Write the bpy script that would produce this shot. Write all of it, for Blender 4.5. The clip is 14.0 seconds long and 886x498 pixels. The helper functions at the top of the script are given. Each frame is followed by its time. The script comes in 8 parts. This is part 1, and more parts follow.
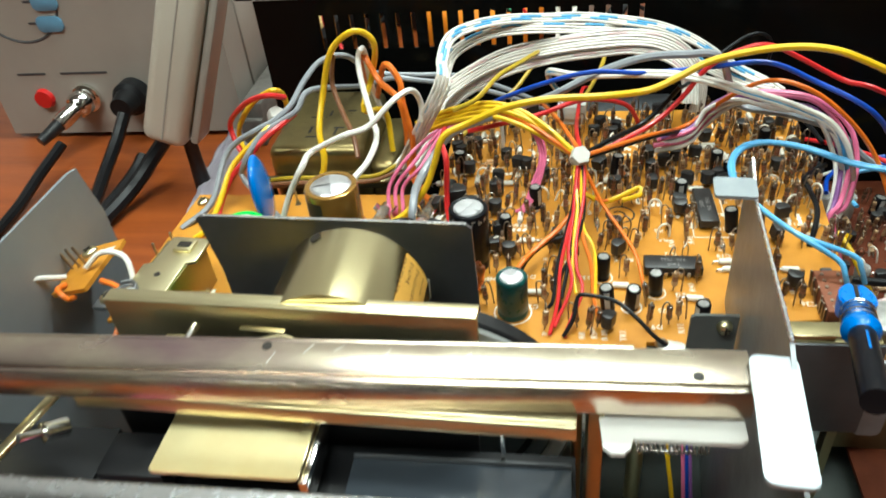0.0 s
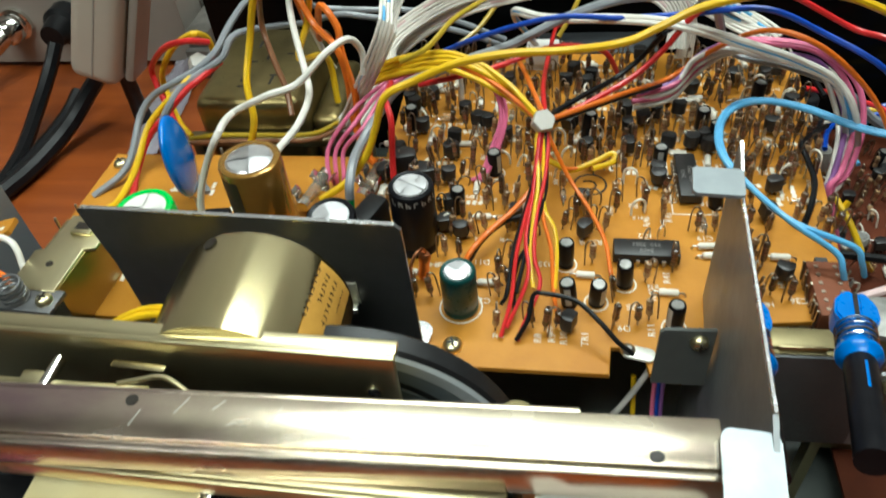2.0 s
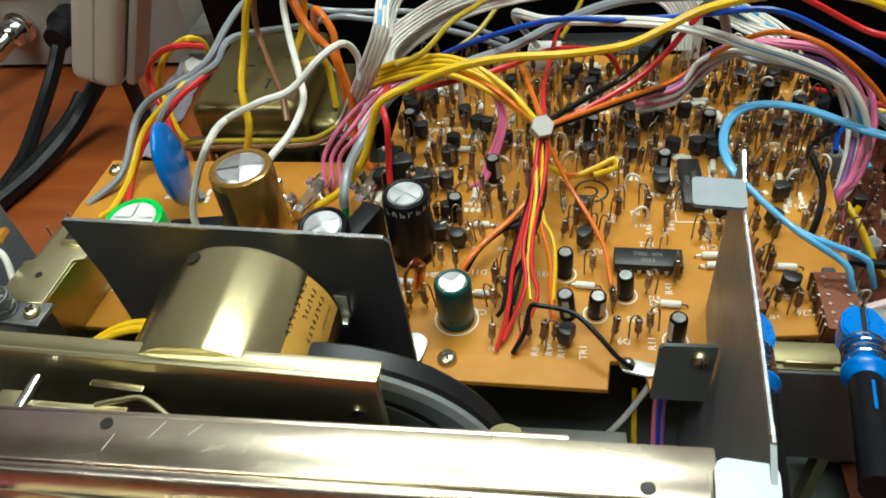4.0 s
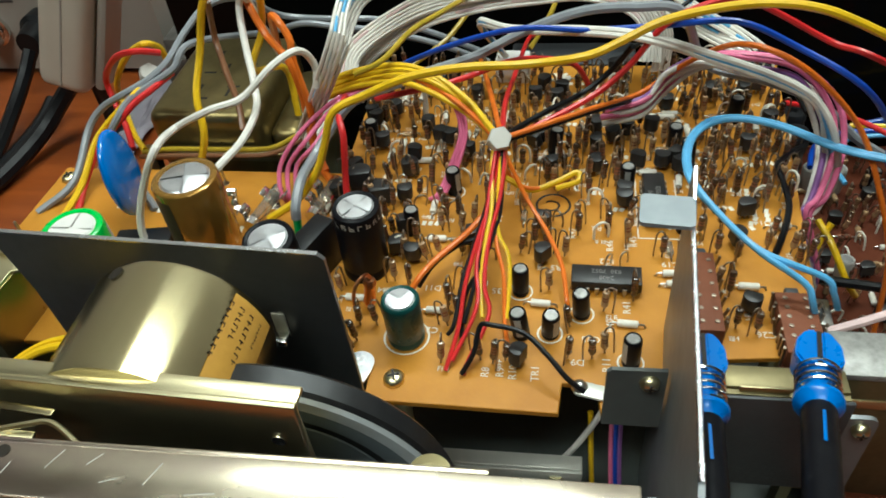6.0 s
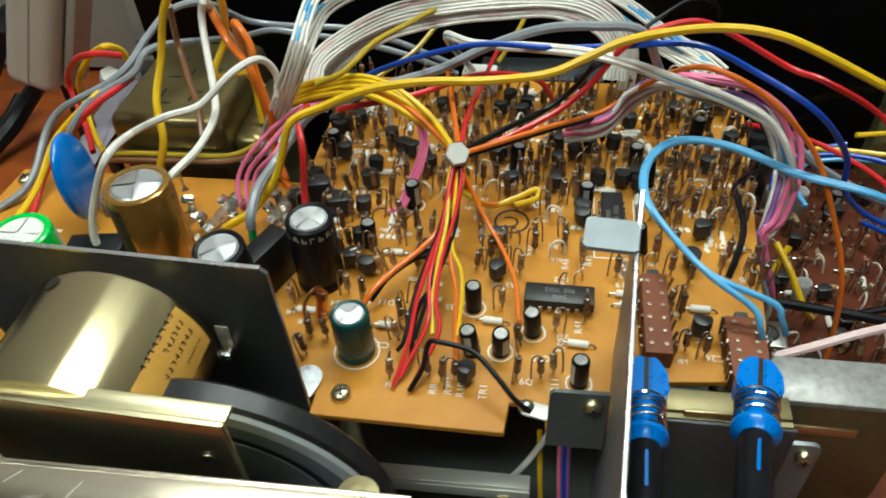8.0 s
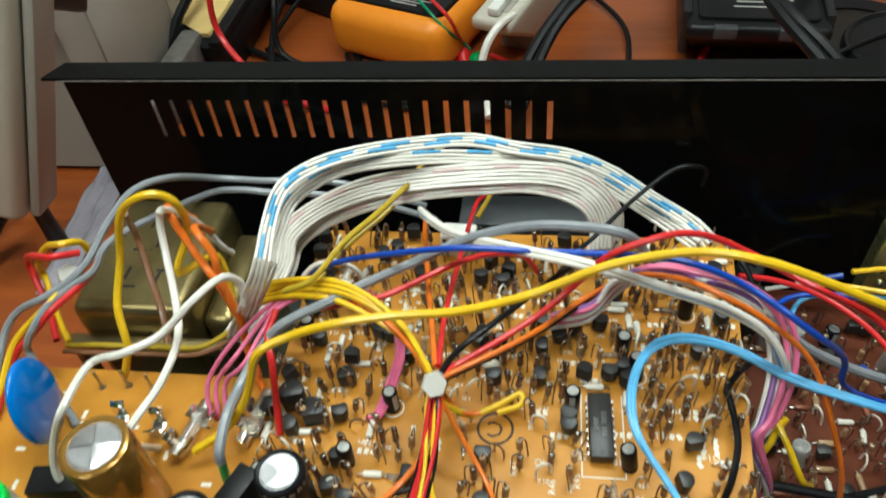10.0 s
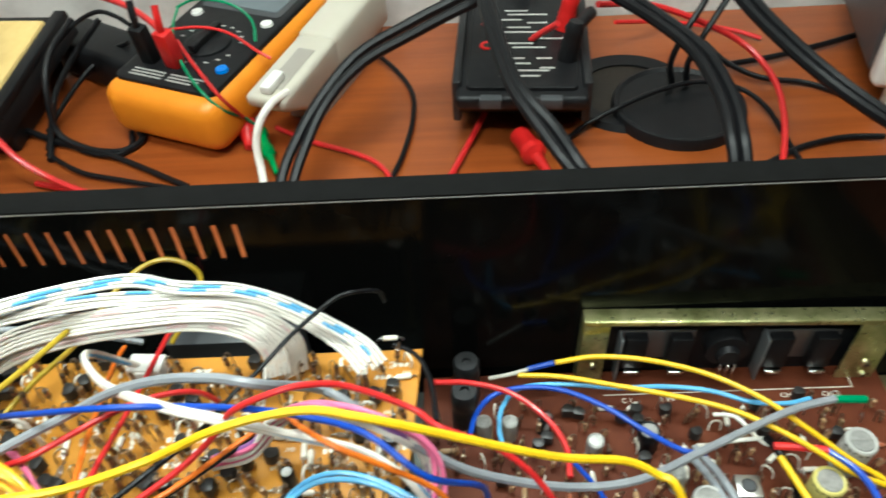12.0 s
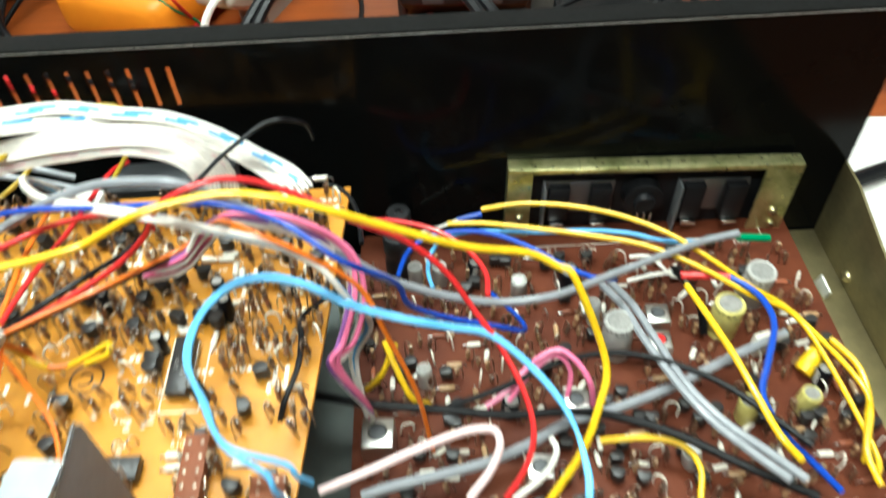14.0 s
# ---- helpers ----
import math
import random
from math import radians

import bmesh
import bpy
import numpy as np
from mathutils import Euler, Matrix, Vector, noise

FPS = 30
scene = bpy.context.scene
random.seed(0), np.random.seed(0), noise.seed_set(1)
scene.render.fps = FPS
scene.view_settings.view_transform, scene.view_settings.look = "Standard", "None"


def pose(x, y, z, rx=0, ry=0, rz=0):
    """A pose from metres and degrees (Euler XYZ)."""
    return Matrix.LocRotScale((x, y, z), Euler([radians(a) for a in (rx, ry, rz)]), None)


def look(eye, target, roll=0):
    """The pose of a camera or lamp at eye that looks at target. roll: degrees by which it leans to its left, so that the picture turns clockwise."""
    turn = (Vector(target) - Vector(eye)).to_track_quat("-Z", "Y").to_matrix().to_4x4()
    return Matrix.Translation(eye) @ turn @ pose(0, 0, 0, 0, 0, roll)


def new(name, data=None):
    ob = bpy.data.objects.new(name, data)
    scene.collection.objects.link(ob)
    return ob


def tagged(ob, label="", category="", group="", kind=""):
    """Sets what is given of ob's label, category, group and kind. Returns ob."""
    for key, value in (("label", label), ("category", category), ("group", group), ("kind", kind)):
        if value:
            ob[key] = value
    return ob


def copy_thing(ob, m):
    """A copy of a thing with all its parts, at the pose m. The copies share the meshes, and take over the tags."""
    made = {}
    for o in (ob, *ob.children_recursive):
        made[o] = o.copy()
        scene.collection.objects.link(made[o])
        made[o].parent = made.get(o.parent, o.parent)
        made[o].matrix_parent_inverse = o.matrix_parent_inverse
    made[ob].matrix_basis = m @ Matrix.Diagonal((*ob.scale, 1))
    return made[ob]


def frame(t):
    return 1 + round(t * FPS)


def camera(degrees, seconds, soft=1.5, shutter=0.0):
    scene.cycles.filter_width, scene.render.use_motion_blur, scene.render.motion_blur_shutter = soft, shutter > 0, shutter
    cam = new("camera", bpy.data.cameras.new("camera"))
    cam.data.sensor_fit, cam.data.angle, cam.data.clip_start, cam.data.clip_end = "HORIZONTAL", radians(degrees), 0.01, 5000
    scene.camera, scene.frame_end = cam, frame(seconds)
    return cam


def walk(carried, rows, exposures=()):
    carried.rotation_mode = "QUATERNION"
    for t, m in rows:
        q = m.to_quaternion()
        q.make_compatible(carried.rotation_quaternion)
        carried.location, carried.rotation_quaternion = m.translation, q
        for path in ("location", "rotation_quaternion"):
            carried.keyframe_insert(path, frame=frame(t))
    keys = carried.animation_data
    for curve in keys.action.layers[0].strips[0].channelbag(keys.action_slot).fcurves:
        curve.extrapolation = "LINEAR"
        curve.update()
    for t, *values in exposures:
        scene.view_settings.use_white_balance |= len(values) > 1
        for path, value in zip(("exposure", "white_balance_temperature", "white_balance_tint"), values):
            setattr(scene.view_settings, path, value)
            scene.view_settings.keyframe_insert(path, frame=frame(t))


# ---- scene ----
cam = camera(60.48, 14.0, soft=1.7, shutter=0.5)
PATH = [
    (0, (0.01806, -0.17423, 0.17502), (-0.02831, 0.05906, -0.00781), -6.292),
    (0.5, (0.01853, -0.14658, 0.18054), (-0.02472, 0.07970, -0.01163), -6.192),
    (1, (0.02469, -0.13255, 0.17981), (-0.01751, 0.08815, -0.01897), -5.934),
    (1.5, (0.02279, -0.11504, 0.17811), (-0.02383, 0.09619, -0.02975), -6.534),
    (2, (0.02802, -0.13019, 0.16909), (-0.01460, 0.07984, -0.04085), -6.475),
    (2.2, (0.02370, -0.13160, 0.16849), (-0.01631, 0.07653, -0.04377), -5.393),
    (4.3, (0.03282, -0.11789, 0.16751), (-0.01628, 0.09443, -0.04604), -7.702),
    (4.5, (0.03088, -0.10966, 0.16882), (-0.01478, 0.09953, -0.04131), -6.986),
    (5, (0.03767, -0.10320, 0.17045), (-0.00689, 0.10559, -0.04032), -7.184),
    (5.5, (0.04963, -0.11061, 0.16921), (0.00294, 0.09734, -0.04192), -7.703),
    (6, (0.04395, -0.11452, 0.16253), (-0.00304, 0.09630, -0.04568), -6.733),
    (6.5, (0.03705, -0.11404, 0.16021), (-0.00748, 0.09873, -0.04654), -4.912),
    (7, (0.03389, -0.11416, 0.15900), (-0.00662, 0.09990, -0.04724), -3.191),
    (7.2, (0.03607, -0.11673, 0.15995), (-0.00586, 0.10037, -0.04690), -3.625),
    (9.3, (0.07282, -0.07440, 0.18452), (0.03311, 0.13384, -0.02695), -4.492),
    (9.5, (0.07352, -0.06669, 0.19279), (0.03284, 0.14242, -0.01845), -5.187),
    (10, (0.05324, -0.05115, 0.20546), (0.01401, 0.15575, -0.00822), -6.109),
    (10.5, (0.05575, -0.02484, 0.21913), (0.01437, 0.17751, 0.00155), -7.938),
    (11, (0.07716, -0.02700, 0.23230), (0.04131, 0.18038, 0.01850), -7.492),
    (11.5, (0.10976, -0.02610, 0.22700), (0.08435, 0.18529, 0.01566), -6.333),
    (12, (0.13888, -0.01893, 0.22948), (0.13123, 0.19270, 0.01698), -3.822),
    (12.5, (0.15340, -0.01775, 0.23473), (0.15370, 0.19215, 0.02039), -4.033),
    (13, (0.15073, -0.03363, 0.22712), (0.14920, 0.17508, 0.01162), -4.318),
    (13.5, (0.15576, -0.02552, 0.21146), (0.15359, 0.17918, -0.00783), -4.071),
    (14, (0.15672, -0.06829, 0.20553), (0.15761, 0.13467, -0.01540), -2.864),
]
EXPOSURES = [(t, stops, 5800, -7) for t, stops in ((0, 0.36), (0.5, 0.02), (1.5, -0.18), (2, -0.16), (4.5, -0.27), (7, -0.31), (9.5, -0.17), (11, 0.05), (12, 0.44), (12.5, 0.64), (13, 0.84), (13.5, 0.96), (14, 0.80))]
walk(cam, [(t, look(eye, target, roll)) for t, eye, target, roll in PATH], EXPOSURES)

# ---- world and light ----
world = bpy.data.worlds.new("room_air")
scene.world = world
world.use_nodes = True
world.node_tree.nodes["Background"].inputs[0].default_value = (1.0, 0.97, 0.92, 1)
world.node_tree.nodes["Background"].inputs[1].default_value = 0.05


def area_lamp(name, m, sx, sy, watts, colour):
    data = bpy.data.lights.new(name, "AREA")
    data.shape, data.size, data.size_y, data.energy, data.color = "RECTANGLE", sx, sy, watts, colour
    ob = new(name, data)
    ob.matrix_world = m
    return ob


area_lamp("ceiling_lamp_light", pose(0.35, 0.10, 1.62), 1.2, 0.25, 5.5, (1.0, 0.96, 0.90))
area_lamp("ceiling_lamp_light", pose(-0.45, -0.75, 1.62), 1.2, 0.25, 19.5, (1.0, 0.96, 0.90))
area_lamp("bench_lamp_light", look((0.08, 0.265, 0.585), (0.04, -0.05, 0.0)), 0.42, 0.06, 3.3, (1.0, 0.97, 0.92))

# ---- materials ----
def mat(name, colour, rough=0.5, metal=0.0, second=None, scale=60.0, mix=0.5, bump=0.0, bump_scale=400.0, rough_var=0.12, coat=0.0,
        stretch=(1, 1, 1), random_tint=0.0, transmission=0.0, emit=0.0, ior=1.45):
    m = bpy.data.materials.new(name)
    m.use_nodes = True
    nt = m.node_tree
    b = nt.nodes["Principled BSDF"]
    coord = nt.nodes.new("ShaderNodeTexCoord")
    place = nt.nodes.new("ShaderNodeMapping")
    place.inputs["Scale"].default_value = stretch
    nt.links.new(coord.outputs["Object"], place.inputs["Vector"])
    n1 = nt.nodes.new("ShaderNodeTexNoise")
    n1.inputs["Scale"].default_value, n1.inputs["Detail"].default_value, n1.inputs["Roughness"].default_value = scale, 6.0, 0.6
    nt.links.new(place.outputs[0], n1.inputs["Vector"])
    ramp = nt.nodes.new("ShaderNodeMapRange")
    ramp.inputs[1].default_value, ramp.inputs[2].default_value = 0.38, 0.66
    ramp.inputs[4].default_value = mix
    nt.links.new(n1.outputs["Fac"], ramp.inputs[0])
    blend = nt.nodes.new("ShaderNodeMix")
    blend.data_type = "RGBA"
    two = second or tuple(c * 0.72 for c in colour)
    blend.inputs[6].default_value, blend.inputs[7].default_value = (*colour, 1), (*two, 1)
    nt.links.new(ramp.outputs[0], blend.inputs[0])
    out = blend.outputs[2]
    if random_tint:
        info = nt.nodes.new("ShaderNodeObjectInfo")
        span = nt.nodes.new("ShaderNodeMapRange")
        span.inputs[3].default_value, span.inputs[4].default_value = 1 - random_tint, 1 + random_tint
        nt.links.new(info.outputs["Random"], span.inputs[0])
        hsv = nt.nodes.new("ShaderNodeHueSaturation")
        nt.links.new(span.outputs[0], hsv.inputs["Value"])
        nt.links.new(out, hsv.inputs["Color"])
        out = hsv.outputs[0]
    nt.links.new(out, b.inputs["Base Color"])
    n2 = nt.nodes.new("ShaderNodeTexNoise")
    n2.inputs["Scale"].default_value, n2.inputs["Detail"].default_value = bump_scale, 4.0
    nt.links.new(place.outputs[0], n2.inputs["Vector"])
    rr = nt.nodes.new("ShaderNodeMapRange")
    rr.inputs[3].default_value, rr.inputs[4].default_value = max(0.02, rough - rough_var), min(1, rough + rough_var)
    nt.links.new(n2.outputs["Fac"], rr.inputs[0])
    nt.links.new(rr.outputs[0], b.inputs["Roughness"])
    if bump:
        bn = nt.nodes.new("ShaderNodeBump")
        bn.inputs["Strength"].default_value, bn.inputs["Distance"].default_value = bump, 0.001
        nt.links.new(n2.outputs["Fac"], bn.inputs["Height"])
        nt.links.new(bn.outputs[0], b.inputs["Normal"])
    b.inputs["Metallic"].default_value, b.inputs["IOR"].default_value = metal, ior
    b.inputs["Coat Weight"].default_value, b.inputs["Coat Roughness"].default_value = coat, 0.08
    b.inputs["Transmission Weight"].default_value = transmission
    if emit:
        b.inputs["Emission Color"].default_value, b.inputs["Emission Strength"].default_value = (*colour, 1), emit
    return m


M = {
    "pcb": mat("amber_phenolic", (0.52, 0.232, 0.026), 0.42, second=(0.40, 0.160, 0.012), scale=38, mix=0.8, bump=0.05, bump_scale=900, ior=1.35),
    "pcb_edge": mat("phenolic_edge", (0.45, 0.22, 0.07), 0.6, second=(0.3, 0.13, 0.03), scale=300),
    "redpcb": mat("red_brown_board", (0.108, 0.028, 0.011), 0.55, second=(0.070, 0.016, 0.007), scale=45, mix=0.9, bump=0.05, bump_scale=900, ior=1.25),
    "silk": mat("silkscreen_ink", (0.80, 0.76, 0.66), 0.6, second=(0.62, 0.55, 0.42), scale=500),
    "ink_grey": mat("faded_grey_ink", (0.20, 0.19, 0.18), 0.5),
    "ink_black": mat("black_ink", (0.02, 0.015, 0.01), 0.5),
    "table": mat("cherry_laminate", (0.30, 0.072, 0.013), 0.36, second=(0.19, 0.040, 0.007), scale=14, mix=0.75, stretch=(0.35, 6, 1), bump=0.03, bump_scale=300, coat=0.05),
    "wall": mat("wall_paint", (0.66, 0.64, 0.61), 0.8, second=(0.42, 0.40, 0.38), scale=22, mix=0.8, bump=0.5, bump_scale=70),
    # for walls out of view: dark so that the metal reflects less
    "room_wall": mat("dark_unseen_wall", (0.20, 0.17, 0.14), 0.85, second=(0.13, 0.11, 0.09), scale=4, bump=0.2, bump_scale=60),
    "ceiling": mat("ceiling_paint", (0.50, 0.48, 0.45), 0.9, scale=5),
    "floor": mat("floor_vinyl", (0.30, 0.27, 0.24), 0.5, scale=8),
    "black_paint": mat("black_enamel", (0.0030, 0.0032, 0.0031), 0.13, second=(0.0045, 0.0048, 0.0046), scale=40, rough_var=0.05, bump=0.01, bump_scale=60, ior=1.18),
    "black_edge": mat("black_satin", (0.004, 0.004, 0.004), 0.45, second=(0.007, 0.007, 0.007), scale=120, ior=1.16),
    "zinc": mat("yellow_zinc_plate", (0.84, 0.75, 0.46), 0.31, 1.0, second=(0.70, 0.62, 0.38), scale=30, mix=0.8, rough_var=0.03, bump_scale=150, stretch=(0.3, 1, 1)),
    "zinc_pink": mat("iridescent_zinc_plate", (0.78, 0.69, 0.53), 0.25, 1.0, second=(0.44, 0.31, 0.33), scale=40, mix=1.0, rough_var=0.08, bump=0.02, bump_scale=150, stretch=(0.5, 1, 1)),
    "zinc_dark": mat("dull_zinc_plate", (0.40, 0.34, 0.19), 0.33, 1.0, second=(0.30, 0.26, 0.16), scale=30),
    "steel": mat("galvanised_steel", (0.29, 0.305, 0.315), 0.42, 0.55, second=(0.21, 0.222, 0.23), scale=60, mix=0.8, rough_var=0.08),
    "steel_dark": mat("dark_sheet_steel", (0.25, 0.25, 0.255), 0.40, 0.9, second=(0.20, 0.20, 0.205), scale=45, mix=0.8),
    "steel_bright": mat("bright_steel", (0.85, 0.86, 0.88), 0.25, 1.0, second=(0.7, 0.71, 0.74), scale=200),
    "steel_pale": mat("pale_sheet_steel", (0.35, 0.38, 0.40), 0.42, 0.45, second=(0.25, 0.28, 0.30), scale=90, rough_var=0.08),
    "base_paint": mat("greenish_grey_base", (0.125, 0.142, 0.130), 0.45, 0.2, second=(0.085, 0.098, 0.09), scale=30, mix=0.9, bump=0.03),
    "flange_grey": mat("grey_green_flange", (0.125, 0.132, 0.125), 0.5, 0.2, second=(0.10, 0.105, 0.10), scale=60),
    "zinc_aged": mat("aged_zinc_plate", (0.26, 0.22, 0.11), 0.48, 0.8, second=(0.18, 0.15, 0.08), scale=50, mix=0.9),
    "zinc_side": mat("olive_zinc_plate", (0.62, 0.60, 0.30), 0.30, 0.8, second=(0.28, 0.29, 0.11), scale=75, mix=1.0, rough_var=0.1),
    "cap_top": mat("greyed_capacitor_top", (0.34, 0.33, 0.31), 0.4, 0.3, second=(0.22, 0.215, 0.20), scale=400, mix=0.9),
    "rail_zinc": mat("pale_zinc_rail", (0.74, 0.73, 0.66), 0.38, 0.4, second=(0.58, 0.57, 0.50), scale=90),
    "flybevel": mat("turned_flywheel_edge", (0.62, 0.65, 0.67), 0.42, 0.3, second=(0.45, 0.48, 0.50), scale=120),
    "grey_plate": mat("bluish_grey_sheet", (0.27, 0.29, 0.31), 0.45, 0.35, second=(0.22, 0.24, 0.26), scale=40, bump_scale=150),
    "chrome": mat("nickel_plate", (0.80, 0.78, 0.74), 0.14, 1.0, scale=200),
    "brass_can": mat("motor_can_plate", (0.70, 0.62, 0.36), 0.20, 1.0, second=(0.64, 0.55, 0.30), scale=30, mix=0.7, rough_var=0.02, bump_scale=150, stretch=(1, 1, 0.2)),
    "trafo": mat("dull_brass_shell", (0.29, 0.23, 0.095), 0.33, 0.85, second=(0.18, 0.14, 0.06), scale=40, mix=0.9, bump=0.05),
    "alu": mat("bare_aluminium", (0.74, 0.74, 0.76), 0.34, 0.9, second=(0.58, 0.58, 0.60), scale=300),
    "solder": mat("tinned_lead", (0.50, 0.48, 0.45), 0.34, 1.0, scale=300),
    "lead": mat("oxidised_lead", (0.33, 0.27, 0.21), 0.35, 0.9, second=(0.20, 0.15, 0.11), scale=400),
    "copper": mat("copper_winding", (0.60, 0.26, 0.12), 0.3, 1.0, scale=400),
    "sl_black": mat("black_sleeve", (0.006, 0.006, 0.008), 0.34, second=(0.011, 0.011, 0.013), scale=300, ior=1.22),
    "sl_gold": mat("gold_sleeve", (0.40, 0.215, 0.04), 0.20, 0.65, second=(0.28, 0.14, 0.025), scale=90, coat=0.5),
    "sl_green": mat("dark_green_sleeve", (0.008, 0.062, 0.056), 0.3, second=(0.006, 0.045, 0.042), scale=200, coat=0.08, ior=1.35),
    "sl_neon": mat("bright_green_sleeve", (0.03, 0.55, 0.06), 0.3, coat=0.3, scale=200),
    "sl_blue": mat("dark_blue_sleeve", (0.02, 0.05, 0.14), 0.22, coat=0.3, scale=200),
    "sl_yellow": mat("cream_yellow_sleeve", (0.62, 0.55, 0.17), 0.35, scale=200),
    "sl_grey": mat("pale_grey_sleeve", (0.45, 0.44, 0.41), 0.35, scale=200),
    "disc_blue": mat("blue_epoxy", (0.006, 0.16, 0.60), 0.22, second=(0.005, 0.13, 0.5), scale=150, coat=0.5, bump=0.05, bump_scale=250),
    "epoxy": mat("black_epoxy", (0.016, 0.015, 0.015), 0.38, second=(0.028, 0.025, 0.024), scale=500, bump=0.05, bump_scale=2500),
    "res_brown": mat("brown_resistor_lacquer", (0.17, 0.105, 0.065), 0.22, second=(0.07, 0.038, 0.024), scale=420, mix=1.0, coat=0.6, random_tint=0.5, transmission=0.15),
    "res_tan": mat("tan_resistor_lacquer", (0.45, 0.30, 0.16), 0.3, second=(0.30, 0.17, 0.08), scale=420, mix=1.0, coat=0.5, random_tint=0.3),
    "band": mat("resistor_band", (0.22, 0.07, 0.035), 0.3, random_tint=0.6),
    "film": mat("white_film_body", (0.75, 0.71, 0.62), 0.4, second=(0.6, 0.55, 0.45), scale=300),
    "glass_film": mat("clear_film_body", (0.80, 0.74, 0.62), 0.08, transmission=0.85, scale=300),
    "dark_plastic": mat("black_plastic", (0.007, 0.007, 0.008), 0.42, second=(0.014, 0.014, 0.015), scale=150, bump=0.05, bump_scale=1200, ior=1.32),
    "grey_plastic": mat("dark_grey_plastic", (0.06, 0.063, 0.068), 0.4, scale=150, bump=0.05, bump_scale=1200),
    "rubber": mat("black_rubber", (0.011, 0.011, 0.012), 0.38, second=(0.02, 0.02, 0.021), scale=200, bump=0.04),
    "flygrey": mat("grey_flywheel_face", (0.20, 0.23, 0.25), 0.40, 0.4, second=(0.15, 0.175, 0.19), scale=60),
    "beige": mat("beige_plastic", (0.34, 0.31, 0.27), 0.45, second=(0.29, 0.26, 0.225), scale=20, bump=0.06, bump_scale=1800),
    "beige_pale": mat("pale_beige_plastic", (0.52, 0.48, 0.40), 0.42, second=(0.46, 0.42, 0.34), scale=25, bump=0.05, bump_scale=1800),
    "white_plastic": mat("white_plastic", (0.74, 0.72, 0.68), 0.4, second=(0.66, 0.64, 0.6), scale=30),
    "nylon": mat("translucent_nylon", (0.58, 0.55, 0.50), 0.5, second=(0.48, 0.45, 0.40), scale=200),
    "orange": mat("orange_rubber_holster", (0.80, 0.26, 0.012), 0.42, second=(0.70, 0.20, 0.010), scale=40, bump=0.05, bump_scale=900),
    "yellow_sponge": mat("yellow_sponge", (0.72, 0.52, 0.20), 0.9, second=(0.62, 0.42, 0.14), scale=120, bump=0.5, bump_scale=900),
    "copper_plate": mat("pale_gold_plate", (0.86, 0.74, 0.40), 0.34, 0.45, second=(0.80, 0.62, 0.28), scale=40, mix=0.8, rough_var=0.06),
    "paper_gold": mat("orange_paper_label", (0.62, 0.34, 0.06), 0.5, second=(0.5, 0.26, 0.04), scale=200),
    "lcd": mat("dark_display_glass", (0.045, 0.052, 0.062), 0.12, second=(0.03, 0.036, 0.044), scale=20, coat=0.5),
    "button_blue": mat("blue_key", (0.13, 0.28, 0.42), 0.45),
    "red_plastic": mat("red_plastic", (0.60, 0.015, 0.015), 0.33, second=(0.48, 0.01, 0.01), scale=120),
    "clip_blue": mat("blue_plastic", (0.004, 0.17, 0.62), 0.30, second=(0.004, 0.13, 0.5), scale=120, coat=0.3),
    "green_plastic": mat("green_plastic", (0.01, 0.30, 0.07), 0.4),
    "paper": mat("thin_white_paper", (0.33, 0.30, 0.34), 0.85, second=(0.25, 0.225, 0.265), scale=40, bump=0.3, bump_scale=150),
    "tin": mat("tinned_coil_can", (0.66, 0.65, 0.62), 0.33, 1.0, second=(0.5, 0.49, 0.46), scale=150),
    "conn_brown": mat("brown_phenolic_strip", (0.19, 0.058, 0.022), 0.7, second=(0.14, 0.042, 0.018), scale=200),
    "felt_grey": mat("grey_textured_sheet", (0.15, 0.138, 0.122), 0.85, second=(0.10, 0.09, 0.08), scale=130, mix=0.9, bump=0.4, bump_scale=500),
    "key_green": mat("pale_green_key", (0.30, 0.72, 0.32), 0.4),
    "lamp": mat("lamp_diffuser", (1.0, 0.95, 0.86), 0.5, emit=6.0),
}


# fine turning marks round the motor can
can_nodes = M["brass_can"].node_tree
around = can_nodes.nodes.new("ShaderNodeTangent")
around.direction_type, around.axis = "RADIAL", "Z"
shader = can_nodes.nodes["Principled BSDF"]
shader.inputs["Anisotropic"].default_value, shader.inputs["Anisotropic Rotation"].default_value = 0.85, 0.25
can_nodes.links.new(around.outputs[0], shader.inputs["Tangent"])


def pvc(name, colour, rough=0.34):
    return mat(name, colour, rough, second=tuple(c * 0.82 for c in colour), scale=180, mix=0.7, bump=0.03, bump_scale=700, coat=0.15)


W = {
    "yellow": pvc("yellow_insulation", (0.80, 0.50, 0.008)), "white": pvc("white_insulation", (0.80, 0.76, 0.69)),
    "red": pvc("red_insulation", (0.60, 0.020, 0.022)), "black": mat("black_insulation", (0.006, 0.006, 0.007), 0.36, second=(0.010, 0.010, 0.011), scale=180, bump=0.03, bump_scale=700, ior=1.28),
    "grey": pvc("grey_insulation", (0.26, 0.27, 0.29)), "orange": pvc("orange_insulation", (0.75, 0.17, 0.012)),
    "pink": pvc("pink_insulation", (0.76, 0.17, 0.32)), "blue": pvc("blue_insulation", (0.010, 0.06, 0.42)),
    "sky": pvc("light_blue_insulation", (0.14, 0.42, 0.72)), "brown": pvc("brown_insulation", (0.22, 0.10, 0.045)),
    "purple": pvc("purple_insulation", (0.25, 0.10, 0.32)), "green": pvc("green_insulation", (0.01, 0.25, 0.10)),
    "olive": pvc("dull_yellow_insulation", (0.46, 0.32, 0.02)), "rose": pvc("pale_pink_insulation", (0.78, 0.58, 0.57)),
}


